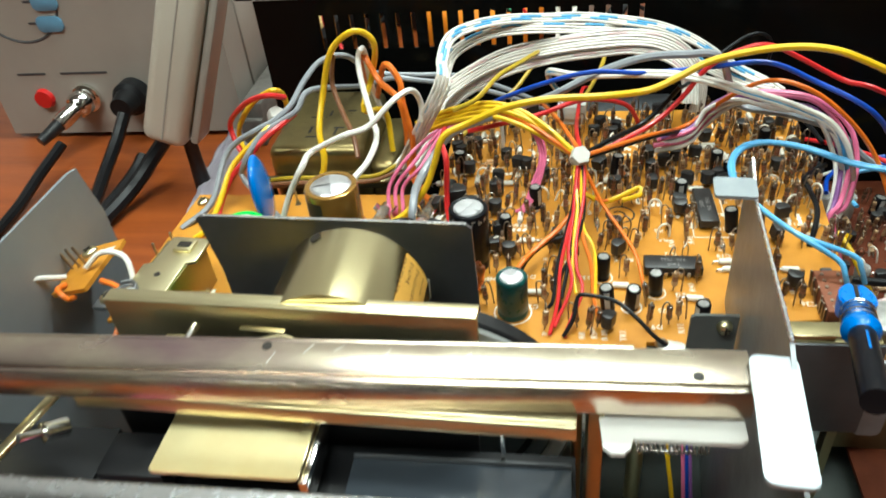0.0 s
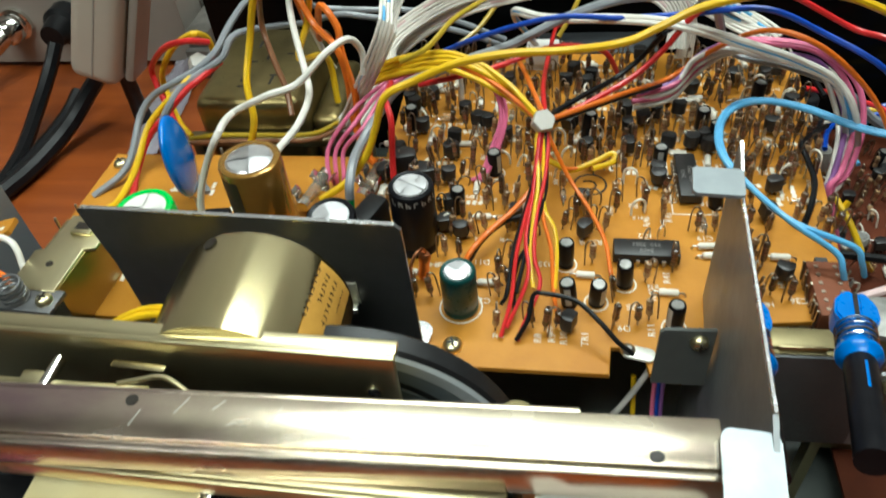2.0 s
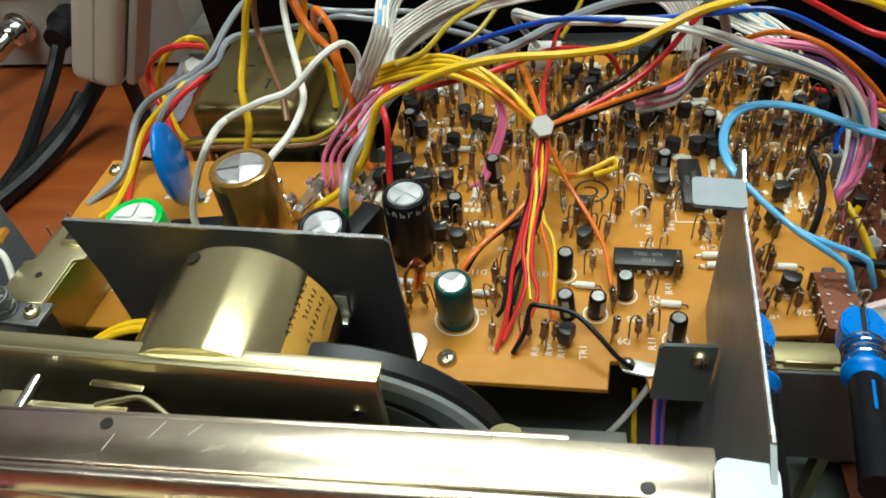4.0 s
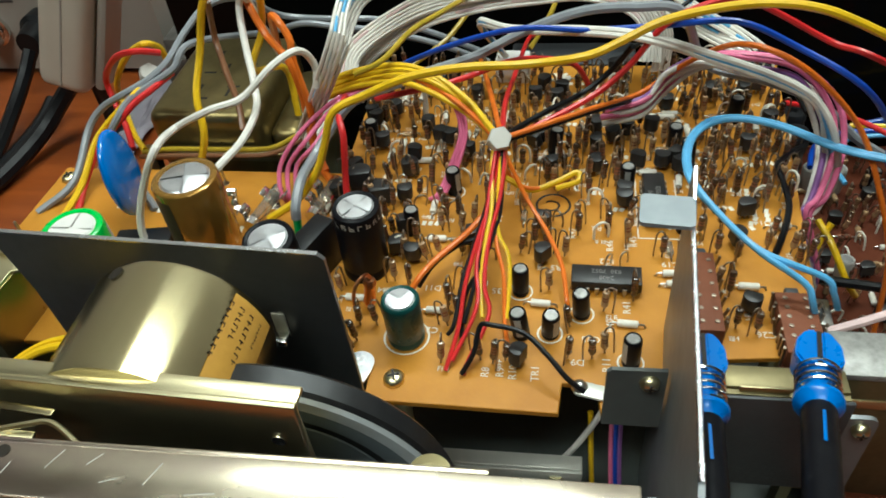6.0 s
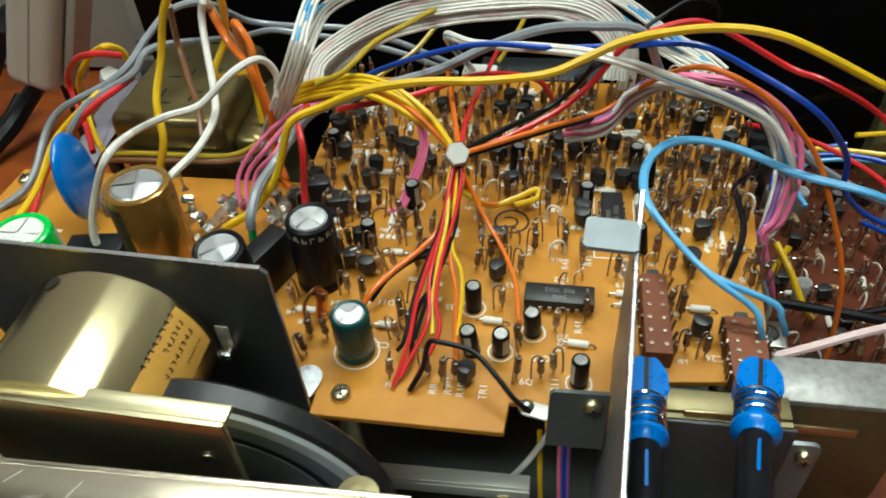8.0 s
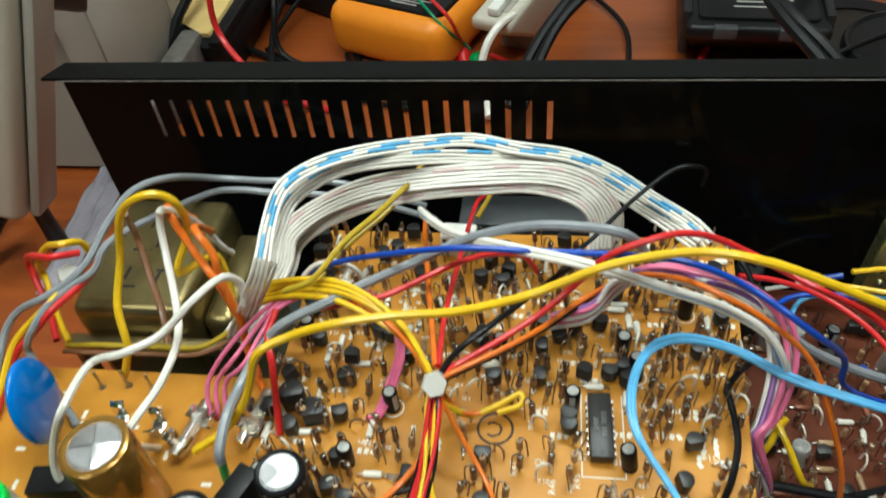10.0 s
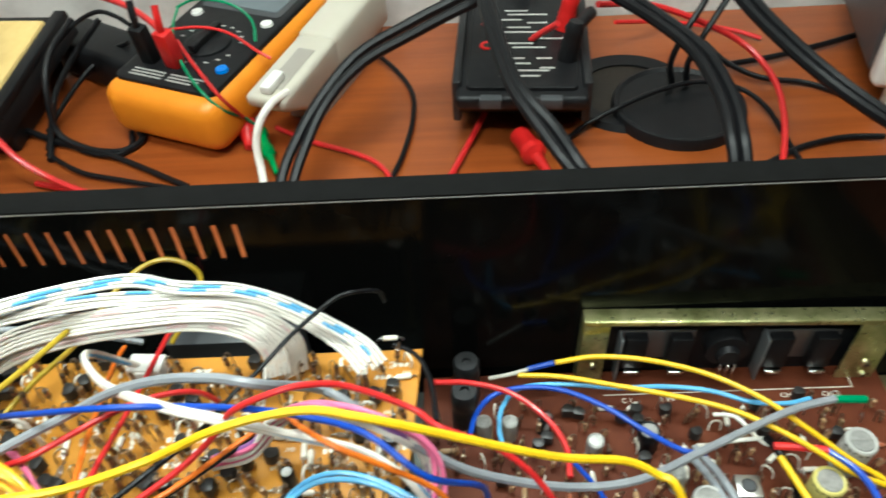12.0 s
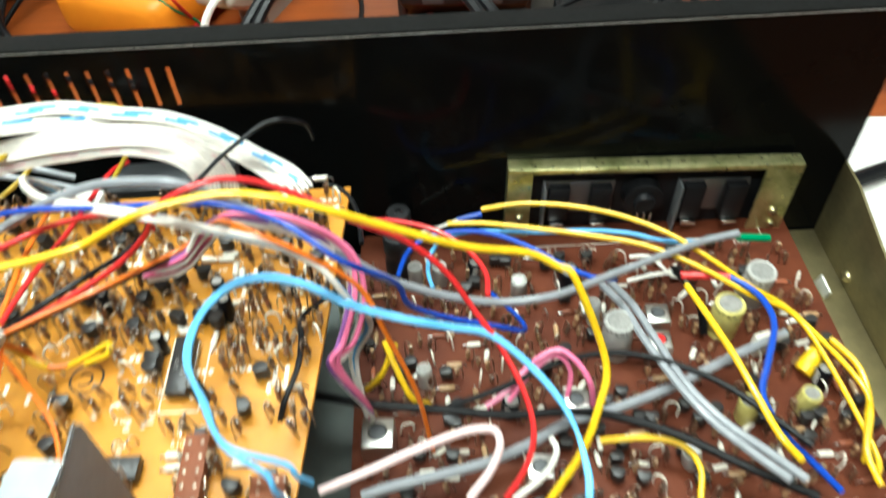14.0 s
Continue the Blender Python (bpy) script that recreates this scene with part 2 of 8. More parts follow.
# ---- mesh tools ----
def link_mesh(name, bm, material, smooth=True):
    me = bpy.data.meshes.new(name)
    bm.to_mesh(me)
    bm.free()
    me.materials.append(material)
    if smooth:
        me.shade_smooth()
        me.set_sharp_from_angle(angle=radians(38))
    return me


def part(name, bm, material, parent=None, label="", m=None, smooth=True):
    ob = new(name, link_mesh(name, bm, material, smooth))
    if parent:
        ob.parent = parent
    if m is not None:
        ob.matrix_local = m
    if label:
        ob["label"] = label
    return ob


def share(name, mesh, parent, m, label=""):
    ob = new(name, mesh)
    ob.parent = parent
    ob.matrix_local = m
    if label:
        ob["label"] = label
    return ob


def thing(name, m, label, category, group="", kind=""):
    ob = new(name)
    ob.empty_display_size = 0.005
    ob.matrix_world = m
    return tagged(ob, label, category, group, kind)


def box(bm, x0, x1, y0, y1, z0, z1, bevel=0.0, segs=2, m=None):
    vs = [bm.verts.new((x, y, z)) for z in (z0, z1) for y in (y0, y1) for x in (x0, x1)]
    fs = [bm.faces.new([vs[i] for i in q]) for q in ((0, 2, 3, 1), (4, 5, 7, 6), (0, 1, 5, 4), (2, 6, 7, 3), (0, 4, 6, 2), (1, 3, 7, 5))]
    if bevel:
        es = list({e for f in fs for e in f.edges})
        r = bmesh.ops.bevel(bm, geom=es, offset=bevel, segments=segs, profile=0.5, affect="EDGES")
        vs = list({v for v in vs if v.is_valid} | {v for f in r["faces"] for v in f.verts})
    if m is not None:
        bmesh.ops.transform(bm, matrix=m, verts=vs)
    return bm


def boxed(*a, **k):
    return box(bmesh.new(), *a, **k)


def lathe(bm, profile, seg=20, m=None, start=0.0, turn=2 * math.pi):
    full = turn > 6.28
    rings = []
    for r, z in profile:
        if r < 1e-6:
            rings.append([bm.verts.new((0, 0, z))])
        else:
            n = seg if full else seg + 1
            rings.append([bm.verts.new((r * math.cos(start + turn * k / seg), r * math.sin(start + turn * k / seg), z)) for k in range(n)])
    for a, b in zip(rings, rings[1:]):
        for k in range(seg):
            j = (k + 1) % seg if full else k + 1
            if len(a) == 1 and len(b) == 1:
                continue
            if len(a) == 1:
                bm.faces.new((a[0], b[j], b[k]))
            elif len(b) == 1:
                bm.faces.new((a[k], a[j], b[0]))
            else:
                bm.faces.new((a[k], a[j], b[j], b[k]))
    vs = [v for ring in rings for v in ring]
    if m is not None:
        bmesh.ops.transform(bm, matrix=m, verts=vs)
    bmesh.ops.recalc_face_normals(bm, faces=list({f for v in vs for f in v.link_faces}))
    return bm


def lathed(*a, **k):
    return lathe(bmesh.new(), *a, **k)


def spline(pts, step=5):
    """A smooth line through the points."""
    p = [Vector(q) for q in pts]
    if len(p) == 2:
        return p
    p = [2 * p[0] - p[1], *p, 2 * p[-1] - p[-2]]
    out = []
    for a, b, c, d in zip(p, p[1:], p[2:], p[3:]):
        for k in range(step):
            t = k / step
            out.append(0.5 * (2 * b + (c - a) * t + (2 * a - 5 * b + 4 * c - d) * t * t + (3 * b - a - 3 * c + d) * t ** 3))
    out.append(p[-2])
    return out


def tube(bm, pts, r, seg=8, smooth=5, flat=1.0):
    line = spline(pts, smooth) if smooth > 1 else [Vector(q) for q in pts]
    rings, side = [], None
    for i, c in enumerate(line):
        way = (line[min(i + 1, len(line) - 1)] - line[max(i - 1, 0)])
        way = way.normalized() if way.length > 1e-9 else Vector((0, 0, 1))
        if side is None:
            side = way.cross(Vector((0, 0, 1)))
            if side.length < 0.1:
                side = Vector((1, 0, 0))
        side = (side - way * side.dot(way)).normalized()
        up = way.cross(side)
        rings.append([bm.verts.new(c + r * (math.cos(2 * math.pi * k / seg) * side + flat * math.sin(2 * math.pi * k / seg) * up)) for k in range(seg)])
    for a, b in zip(rings, rings[1:]):
        for k in range(seg):
            bm.faces.new((a[k], a[(k + 1) % seg], b[(k + 1) % seg], b[k]))
    bm.faces.new(rings[0][::-1]), bm.faces.new(rings[-1])
    bmesh.ops.recalc_face_normals(bm, faces=list({f for ring in rings for v in ring for f in v.link_faces}))
    return bm


def plate(outline, z0, z1, bevel=0.0, m=None, bm=None):
    """A sheet of the given outline between two heights."""
    bm = bm or bmesh.new()
    low = [bm.verts.new((x, y, z0)) for x, y in outline]
    high = [bm.verts.new((x, y, z1)) for x, y in outline]
    fs = [bm.faces.new(low[::-1]), bm.faces.new(high)]
    n = len(outline)
    fs += [bm.faces.new((low[k], low[(k + 1) % n], high[(k + 1) % n], high[k])) for k in range(n)]
    bmesh.ops.recalc_face_normals(bm, faces=fs)
    vs = low + high
    if bevel:
        r = bmesh.ops.bevel(bm, geom=[e for e in fs[1].edges], offset=bevel, segments=2, profile=0.5, affect="EDGES")
        vs = list({v for v in vs if v.is_valid} | {v for f in r["faces"] for v in f.verts})
    if m is not None:
        bmesh.ops.transform(bm, matrix=m, verts=vs)
    return bm


YZ = Matrix(((0, 0, 1, 0), (1, 0, 0, 0), (0, 1, 0, 0), (0, 0, 0, 1)))


def block(profile, x0, x1, bevel, m):
    """A case of one side outline (y, z), with softened edges."""
    bm = plate(profile, x0, x1, m=YZ)
    bmesh.ops.bevel(bm, geom=list(bm.edges), offset=bevel, segments=3, profile=0.5, affect="EDGES")
    bmesh.ops.transform(bm, matrix=m, verts=bm.verts)
    return bm


def rounded(x0, x1, y0, y1, r, n=5):
    out = []
    for cx, cy, a in ((x1 - r, y1 - r, 0), (x0 + r, y1 - r, 90), (x0 + r, y0 + r, 180), (x1 - r, y0 + r, 270)):
        out += [(cx + r * math.cos(radians(a + 90 * k / n)), cy + r * math.sin(radians(a + 90 * k / n))) for k in range(n + 1)]
    return out


def lettering(text, size, depth=0.00004):
    cu = bpy.data.curves.new("lettering", "FONT")
    cu.body, cu.size, cu.extrude, cu.align_x, cu.align_y, cu.resolution_u = text, size, depth, "CENTER", "CENTER", 2
    ob = new("lettering", cu)
    me = bpy.data.meshes.new_from_object(ob)
    bpy.data.objects.remove(ob)
    bpy.data.curves.remove(cu)
    bm = bmesh.new()
    bm.from_mesh(me)
    bpy.data.meshes.remove(me)
    return bm


def upright(x, y, z, rz=0, lean=0, toward=0):
    return Matrix.Translation((x, y, z)) @ pose(0, 0, 0, 0, 0, toward) @ pose(0, 0, 0, lean, 0, 0) @ pose(0, 0, 0, 0, 0, rz - toward)


def wire(name, colour, r, pts, label, group="wires over the board", seg=8):
    ob = part(name, tube(bmesh.new(), pts, r, seg), W[colour])
    return tagged(ob, label, "wire", group)

# ---- room ----
TABLE = -0.085


def structure(name, bm, material, label, category, smooth=False):
    return tagged(part(name, bm, material, smooth=smooth), label, category, kind="structure")


structure("floor", boxed(-2.2, 2.4, -2.4, 0.62, -0.90, -0.84), M["floor"], "grey vinyl room floor under the workbench", "floor")
structure("ceiling", boxed(-2.2, 2.4, -2.4, 0.62, 1.70, 1.76), M["ceiling"], "white painted ceiling over the workbench", "ceiling")
structure("wall_north", boxed(-2.2, 2.4, 0.562, 0.62, -0.84, 1.70), M["wall"], "pale grey painted wall behind the workbench", "wall")
# three unseen walls added round the room, dark to raise contrast in the metal
structure("wall_south", boxed(-2.2, 2.4, -2.46, -2.40, -0.84, 1.70), M["room_wall"], "unseen workshop wall, darkened to deepen reflections in the metal", "wall")
structure("wall_west", boxed(-2.26, -2.20, -2.4, 0.562, -0.84, 1.70), M["room_wall"], "unseen workshop wall, darkened to deepen reflections in the metal", "wall")
structure("wall_east", boxed(2.40, 2.46, -2.4, 0.562, -0.84, 1.70), M["room_wall"], "unseen workshop wall, darkened to deepen reflections in the metal", "wall")
for cx, cy in ((0.35, 0.10), (-0.45, -0.75)):
    lampthing = thing("ceiling_light", pose(cx, cy, 1.70), "white ceiling light with a long bright diffuser", "ceiling light", "ceiling lights")
    part("frame", boxed(-0.64, 0.64, -0.16, 0.16, -0.045, 0.0, bevel=0.006), M["white_plastic"], lampthing)
    part("diffuser", boxed(-0.60, 0.60, -0.125, 0.125, -0.055, -0.044, bevel=0.004), M["lamp"], lampthing)

strip = thing("bench_lamp", pose(0.08, 0.562, 0.62), "white strip lamp fixed to the wall over the bench", "lamp")
part("arm", boxed(-0.015, 0.015, -0.270, 0.0, -0.010, 0.010, bevel=0.002), M["white_plastic"], strip)
part("housing", boxed(-0.230, 0.230, -0.335, -0.260, -0.016, 0.022, bevel=0.004), M["white_plastic"], strip)
part("tube", boxed(-0.210, 0.210, -0.325, -0.270, -0.0230, -0.0155, bevel=0.003), M["lamp"], strip)

bench = thing("workbench", pose(0, 0, TABLE), "workbench with a reddish cherry wood laminate top", "table")
part("tabletop", boxed(-1.0, 1.1, -0.45, 0.560, -0.03, 0.0, bevel=0.003), M["table"], bench)
for lx, ly in ((-0.95, -0.40), (1.05, -0.40), (-0.95, 0.50), (1.05, 0.50)):
    part("leg", boxed(lx - 0.025, lx + 0.025, ly - 0.025, ly + 0.025, -0.755, -0.03, bevel=0.003), M["grey_plastic"], bench)

# ---- chassis of the opened receiver ----
BASE = TABLE + 0.012
CH0, CH1, CY0, CY1 = -0.137, 0.3435, -0.098, 0.187
chassis = thing("chassis", pose(0, 0, TABLE), "black sheet-metal hi-fi chassis with its cover taken off", "chassis")
part("base_plate", boxed(CH0, CH1, CY0, CY1, 0.010, 0.012), M["base_paint"], chassis)
for fx in (CH0 + 0.03, CH1 - 0.03):
    for fy in (CY0 + 0.03, CY1 - 0.03):
        part("foot", lathed([(0, 0), (0.009, 0), (0.011, 0.002), (0.011, 0.010), (0, 0.010)], 20), M["rubber"], chassis, m=pose(fx, fy, 0))

# rear wall with its row of vent slots
SLOT0, PITCH, SLOTS = -0.1032, 0.00788, 21
rear = bmesh.new()
z0, z1, s0, s1 = 0.012 + TABLE, 0.049, 0.0215, 0.040
ya, yb = CY1, CY1 + 0.0012
xs = [CH0] + [v for k in range(SLOTS) for v in (SLOT0 + k * PITCH - 0.0011, SLOT0 + k * PITCH + 0.0011)] + [CH1]
grid = [[rear.verts.new((x, ya, z)) for x in xs] for z in (z0, s0, s1, z1)]
for row in range(3):
    for k in range(len(xs) - 1):
        if row != 1 or k % 2 == 0:
            rear.faces.new((grid[row][k], grid[row][k + 1], grid[row + 1][k + 1], grid[row + 1][k]))
deep = bmesh.ops.extrude_face_region(rear, geom=rear.faces[:])
bmesh.ops.translate(rear, vec=(0, yb - ya, 0), verts=[v for v in deep["geom"] if isinstance(v, bmesh.types.BMVert)])
bmesh.ops.recalc_face_normals(rear, faces=rear.faces)
part("rear_wall", rear, M["black_paint"], chassis, "glossy black enamelled wall with a row of vent slots", m=pose(0, 0, -TABLE), smooth=False)
part("top_flange", plate([(CH0 - 0.009, CY1), (CH1 + 0.004, CY1), (CH1 + 0.010, CY1 + 0.0115), (CH0 - 0.004, CY1 + 0.0115)], 0.0490, 0.0502, m=pose(0, 0, -TABLE)), M["black_edge"], chassis)
# glint on the fold, put in as a thin grey strip
part("bright_edge", boxed(CH0, CH1, CY1 - 0.0003, CY1 + 0.0002, 0.0488, 0.0492, m=pose(0, 0, -TABLE)), M["cap_top"], chassis, "glint along the folded edge, drawn as a thin pale strip")
part("side_wall", plate([(-0.098, 0.002), (0.1862, 0.002), (0.1862, 0.0475), (0.171, 0.0470), (0.138, 0.0385), (0.090, 0.0310), (-0.098, 0.0270)], 0, 0.0012, m=Matrix(((0, 0, 1, CH1 - 0.0016), (1, 0, 0, 0), (0, 1, 0, 0.010), (0, 0, 0, 1)))), M["zinc_aged"], chassis, "dull yellow zinc-plated side plate")
part("side_flange", boxed(0.3225, CH1 - 0.0018, CY0 + 0.002, 0.1862, 0.0125, 0.0138, bevel=0.0003), M["zinc_aged"], chassis)
part("side_lug", boxed(-0.0006, 0.0006, -0.0045, 0.0045, 0.0, 0.0090, bevel=0.0003, m=pose(0.3300, 0.1480, 0.012, 14, 0, 8)), M["rail_zinc"], chassis, "pale bent lug")

# ---- where the small parts of the amber board stand, in millimetres ----
SMALL_CANS = [(32.2, 33.7), (33.5, 17.9), (41.1, 18.7), (49.5, 26.2), (62.2, 10.3), (-3.3, 57.2), (7.6, 77.1), (63.3, 80.9), (79.7, 102.9), (83.5, 93.4), (79.9, 61.8), (101.2, 119.5), (-25.5, 103.7), (39.6, 99.6), (-27.2, 48.8)]
TRANSISTORS = [(-16.6, 73.8), (-8.4, 71.9), (-21.2, 100.5), (-19.9, 120.3), (-5.9, 110.3), (54.1, 111.3), (64.5, 109.2), (72.2, 111.4), (54.4, 100.5), (53.7, 89.2), (-0.9, 44.7), (94.3, 30.0), (95.5, 133.3), (105.7, 133.9), (10.7, 130.8), (31.6, 130.0), (-5.5, 56.3), (39.4, 129.0), (-0.5, 103.9), (33.1, 7.3), (16.3, 52.3), (-22.7, 66.2)]
STANDING = [(-20.5, 31.0), (-5.1, 36.0), (-0.5, 35.1), (12.3, 27.5), (15.2, 33.8), (38.5, 50.0), (31.1, 49.7), (40.3, 35.0), (55.5, 27.8), (63.7, 32.1), (48.1, 64.4), (56.8, 59.4), (63.2, 55.5), (52.3, 11.2), (45.9, 10.8), (23.2, 8.6), (26.5, 7.6), (29.7, 9.0), (12.7, 7.0), (-11.6, 12.7), (-7.1, 18.7), (55.6, 13.2), (46.4, 21.6), (-11.9, 18.4), (15.5, 23.8), (12.8, 19.8), (90.0, 24.1), (95.0, 22.5), (89.6, 35.4), (86.5, 39.2), (102.6, 54.7), (92.4, 94.4), (96.9, 78.4), (87.3, 88.8), (-12.9, 62.4), (-9.0, 55.2)]
FILMS = [(5.2, 53.5), (8.9, 24.2), (-15.5, 27.7), (75.0, 42.4), (75.8, 38.4), (61.8, 22.7), (70.4, 88.2), (79.7, 122.2), (78.5, 119.9), (95.2, 38.5), (38.1, 28.7), (110.0, 161.7), (-31.9, 92.6)]
LOOPS = [(53.4, 73.4), (104.0, 76.0), (98.8, 90.4), (112.7, 120.2), (42.6, 97.1), (29.4, 94.9), (97.2, 160.7), (-15.2, 96.3), (98.9, 121.8), (55.1, 57.5)]
MARKS_AT = [(46.5, 58.9), (57.7, 53.9), (64.7, 56.1), (56.6, 47.4), (52.0, 17.5), (56.1, 9.2), (37.8, 5.1), (24.8, 4.6), (28.7, 4.9), (57.3, 22.6), (8.7, 17.9), (48.6, 9.6), (74.8, 46.9), (77.6, 63.1), (97.6, 22.2), (103.2, 66.3), (2.5, 64.2), (26.4, 33.7), (21.0, 36.5), (-8.2, 32.0), (53.8, 61.5), (32.0, 5.1), (66.5, 64.4), (110.3, 108.5), (6.5, 33.7), (41.9, 43.9), (-9.9, 5.9), (61.9, 29.5)]
MARKS = ["R47", "R46", "R45", "IC2", "C25", "R11", "TR1", "R8", "R9", "R40", "C2", "D9", "C19", "C18", "C26", "D14", "R16", "D35", "R7", "R4", "R2", "R10", "C5", "R51", "D11", "R5", "C1", "R41"]

# ---- amber circuit board ----
board = thing("circuit_board", pose(0, 0, 0), "amber phenolic circuit board crowded with standing parts", "circuit board")
OUT = [(-0.1425, 0.006), (-0.006, 0.006), (-0.006, -0.0062), (0.0441, -0.0066), (0.0448, 0.0026), (0.0535, 0.0026), (0.0545, -0.0056), (0.0640, -0.0058),
       (0.0750, 0.012), (0.1110, 0.016), (0.1222, 0.1570), (-0.033, 0.1565), (-0.033, 0.086), (-0.1390, 0.086)]
part("board_panel", plate(OUT, -0.0016, 0.0, bevel=0.0003), M["pcb"], board, "amber phenolic panel with a notched front edge", smooth=False)
for px, py in ((0.0015, 0.0008), (-0.132, 0.075), (0.112, 0.146), (0.104, 0.03), (-0.028, 0.150)):
    post = part("standoff", lathed([(0, BASE - 0.0005), (0.0035, BASE - 0.0005), (0.0028, BASE + 0.006), (0.0028, -0.0012), (0, -0.0012)], 12), M["zinc"], board, m=pose(px, py, 0))


def screw_head(parent, m, r=0.0035, material="zinc"):
    bm = lathed([(r * 0.99, -0.0004), (r, 0.0006), (r * 0.86, 0.0014), (r * 0.5, 0.0020), (0, 0.0022)], 18)
    head = part("screw", bm, M[material], parent, m=m)
    cross = bmesh.new()
    box(cross, -r * 0.55, r * 0.55, -r * 0.11, r * 0.11, 0.0018, 0.00232)
    box(cross, -r * 0.11, r * 0.11, -r * 0.55, r * 0.55, 0.0018, 0.00236)
    part("cross_recess", cross, M["ink_black"], head, smooth=False)
    return head


screw_head(chassis, pose(CH1 - 0.0016, 0.1503, 0.0195, 0, -90, 0), 0.0026)
screw_head(board, pose(0.0011, 0.0005, 0.0, 0, 0, 20), 0.0029)
screw_head(board, pose(-0.1345, 0.0795, 0.0, 0, 0, 50), 0.0028)
part("solder_tab", plate(rounded(-0.0040, 0.0050, -0.0022, 0.0022, 0.0018), 0.0001, 0.0008, bevel=0.0002), M["rail_zinc"], board, m=pose(0.0515, 0.0005, 0.0002, 0, 0, -12))
part("solder_blob", lathed([(0.0022, 0), (0.0019, 0.0010), (0.0010, 0.0018), (0, 0.0020)], 14), M["solder"], board, m=pose(0.0492, 0.0012, 0.0006))
part("solder_eyelet", plate(rounded(-0.004, 0.004, -0.006, 0.006, 0.0039), 0.0001, 0.0007), M["steel_bright"], board, m=pose(-0.0095, 0.0025, 0.0003, 0, 0, -14))

# printed marks
for text, (mx, my) in zip(MARKS, MARKS_AT):
    part("printed_mark", lettering(text, 0.0030), M["silk"], board, m=pose(mx / 1e3, my / 1e3, 0.00006, 0, 0, 90 if text in ("R47", "R46", "R45", "R11", "R8", "R9", "R10", "R40", "R41", "TR1") else 180), smooth=False)
ring = bmesh.new()
lathe(ring, [(0.0049, 0.0), (0.0053, 0.00008), (0.0057, 0.0)], 40)
part("printed_ring", ring, M["ink_black"], board, m=pose(0.0402, 0.0718, 0.0001))
part("printed_letter", lettering("C", 0.0076), M["ink_black"], board, m=pose(0.0402, 0.0718, 0.0001, 0, 0, 180), smooth=False)


def outline_ring(x, y, r):
    part("printed_circle", lathed([(r - 0.00025, 0.0), (r, 0.00006), (r + 0.00025, 0.0)], 28), M["silk"], board, m=pose(x, y, 0.0001))


MARK_BARS = [link_mesh("printed_mark", boxed(-a, a, -0.0007, 0.0007, 0.00001, 0.00006), M["silk"], False) for a in (0.0010, 0.0016)]
rb_marks = random.Random(11)
for k in range(110):
    mx, my = rb_marks.uniform(-0.030, 0.115), rb_marks.uniform(0.060, 0.152)
    if 0.032 < mx < 0.048 and my < 0.080:
        continue
    for j in range(rb_marks.choice((2, 3))):
        share("printed_mark", MARK_BARS[0], board, pose(mx + (0.0 if k % 2 else 0.0021 * j), my + (0.0021 * j if k % 2 else 0.0), 0, 0, 0, rb_marks.uniform(60, 120)))
for k in range(26):
    mx, my = rb_marks.uniform(-0.135, -0.040), rb_marks.uniform(0.012, 0.082)
    share("printed_mark", MARK_BARS[1], board, pose(mx, my, 0, 0, 0, rb_marks.choice((0, 90))))

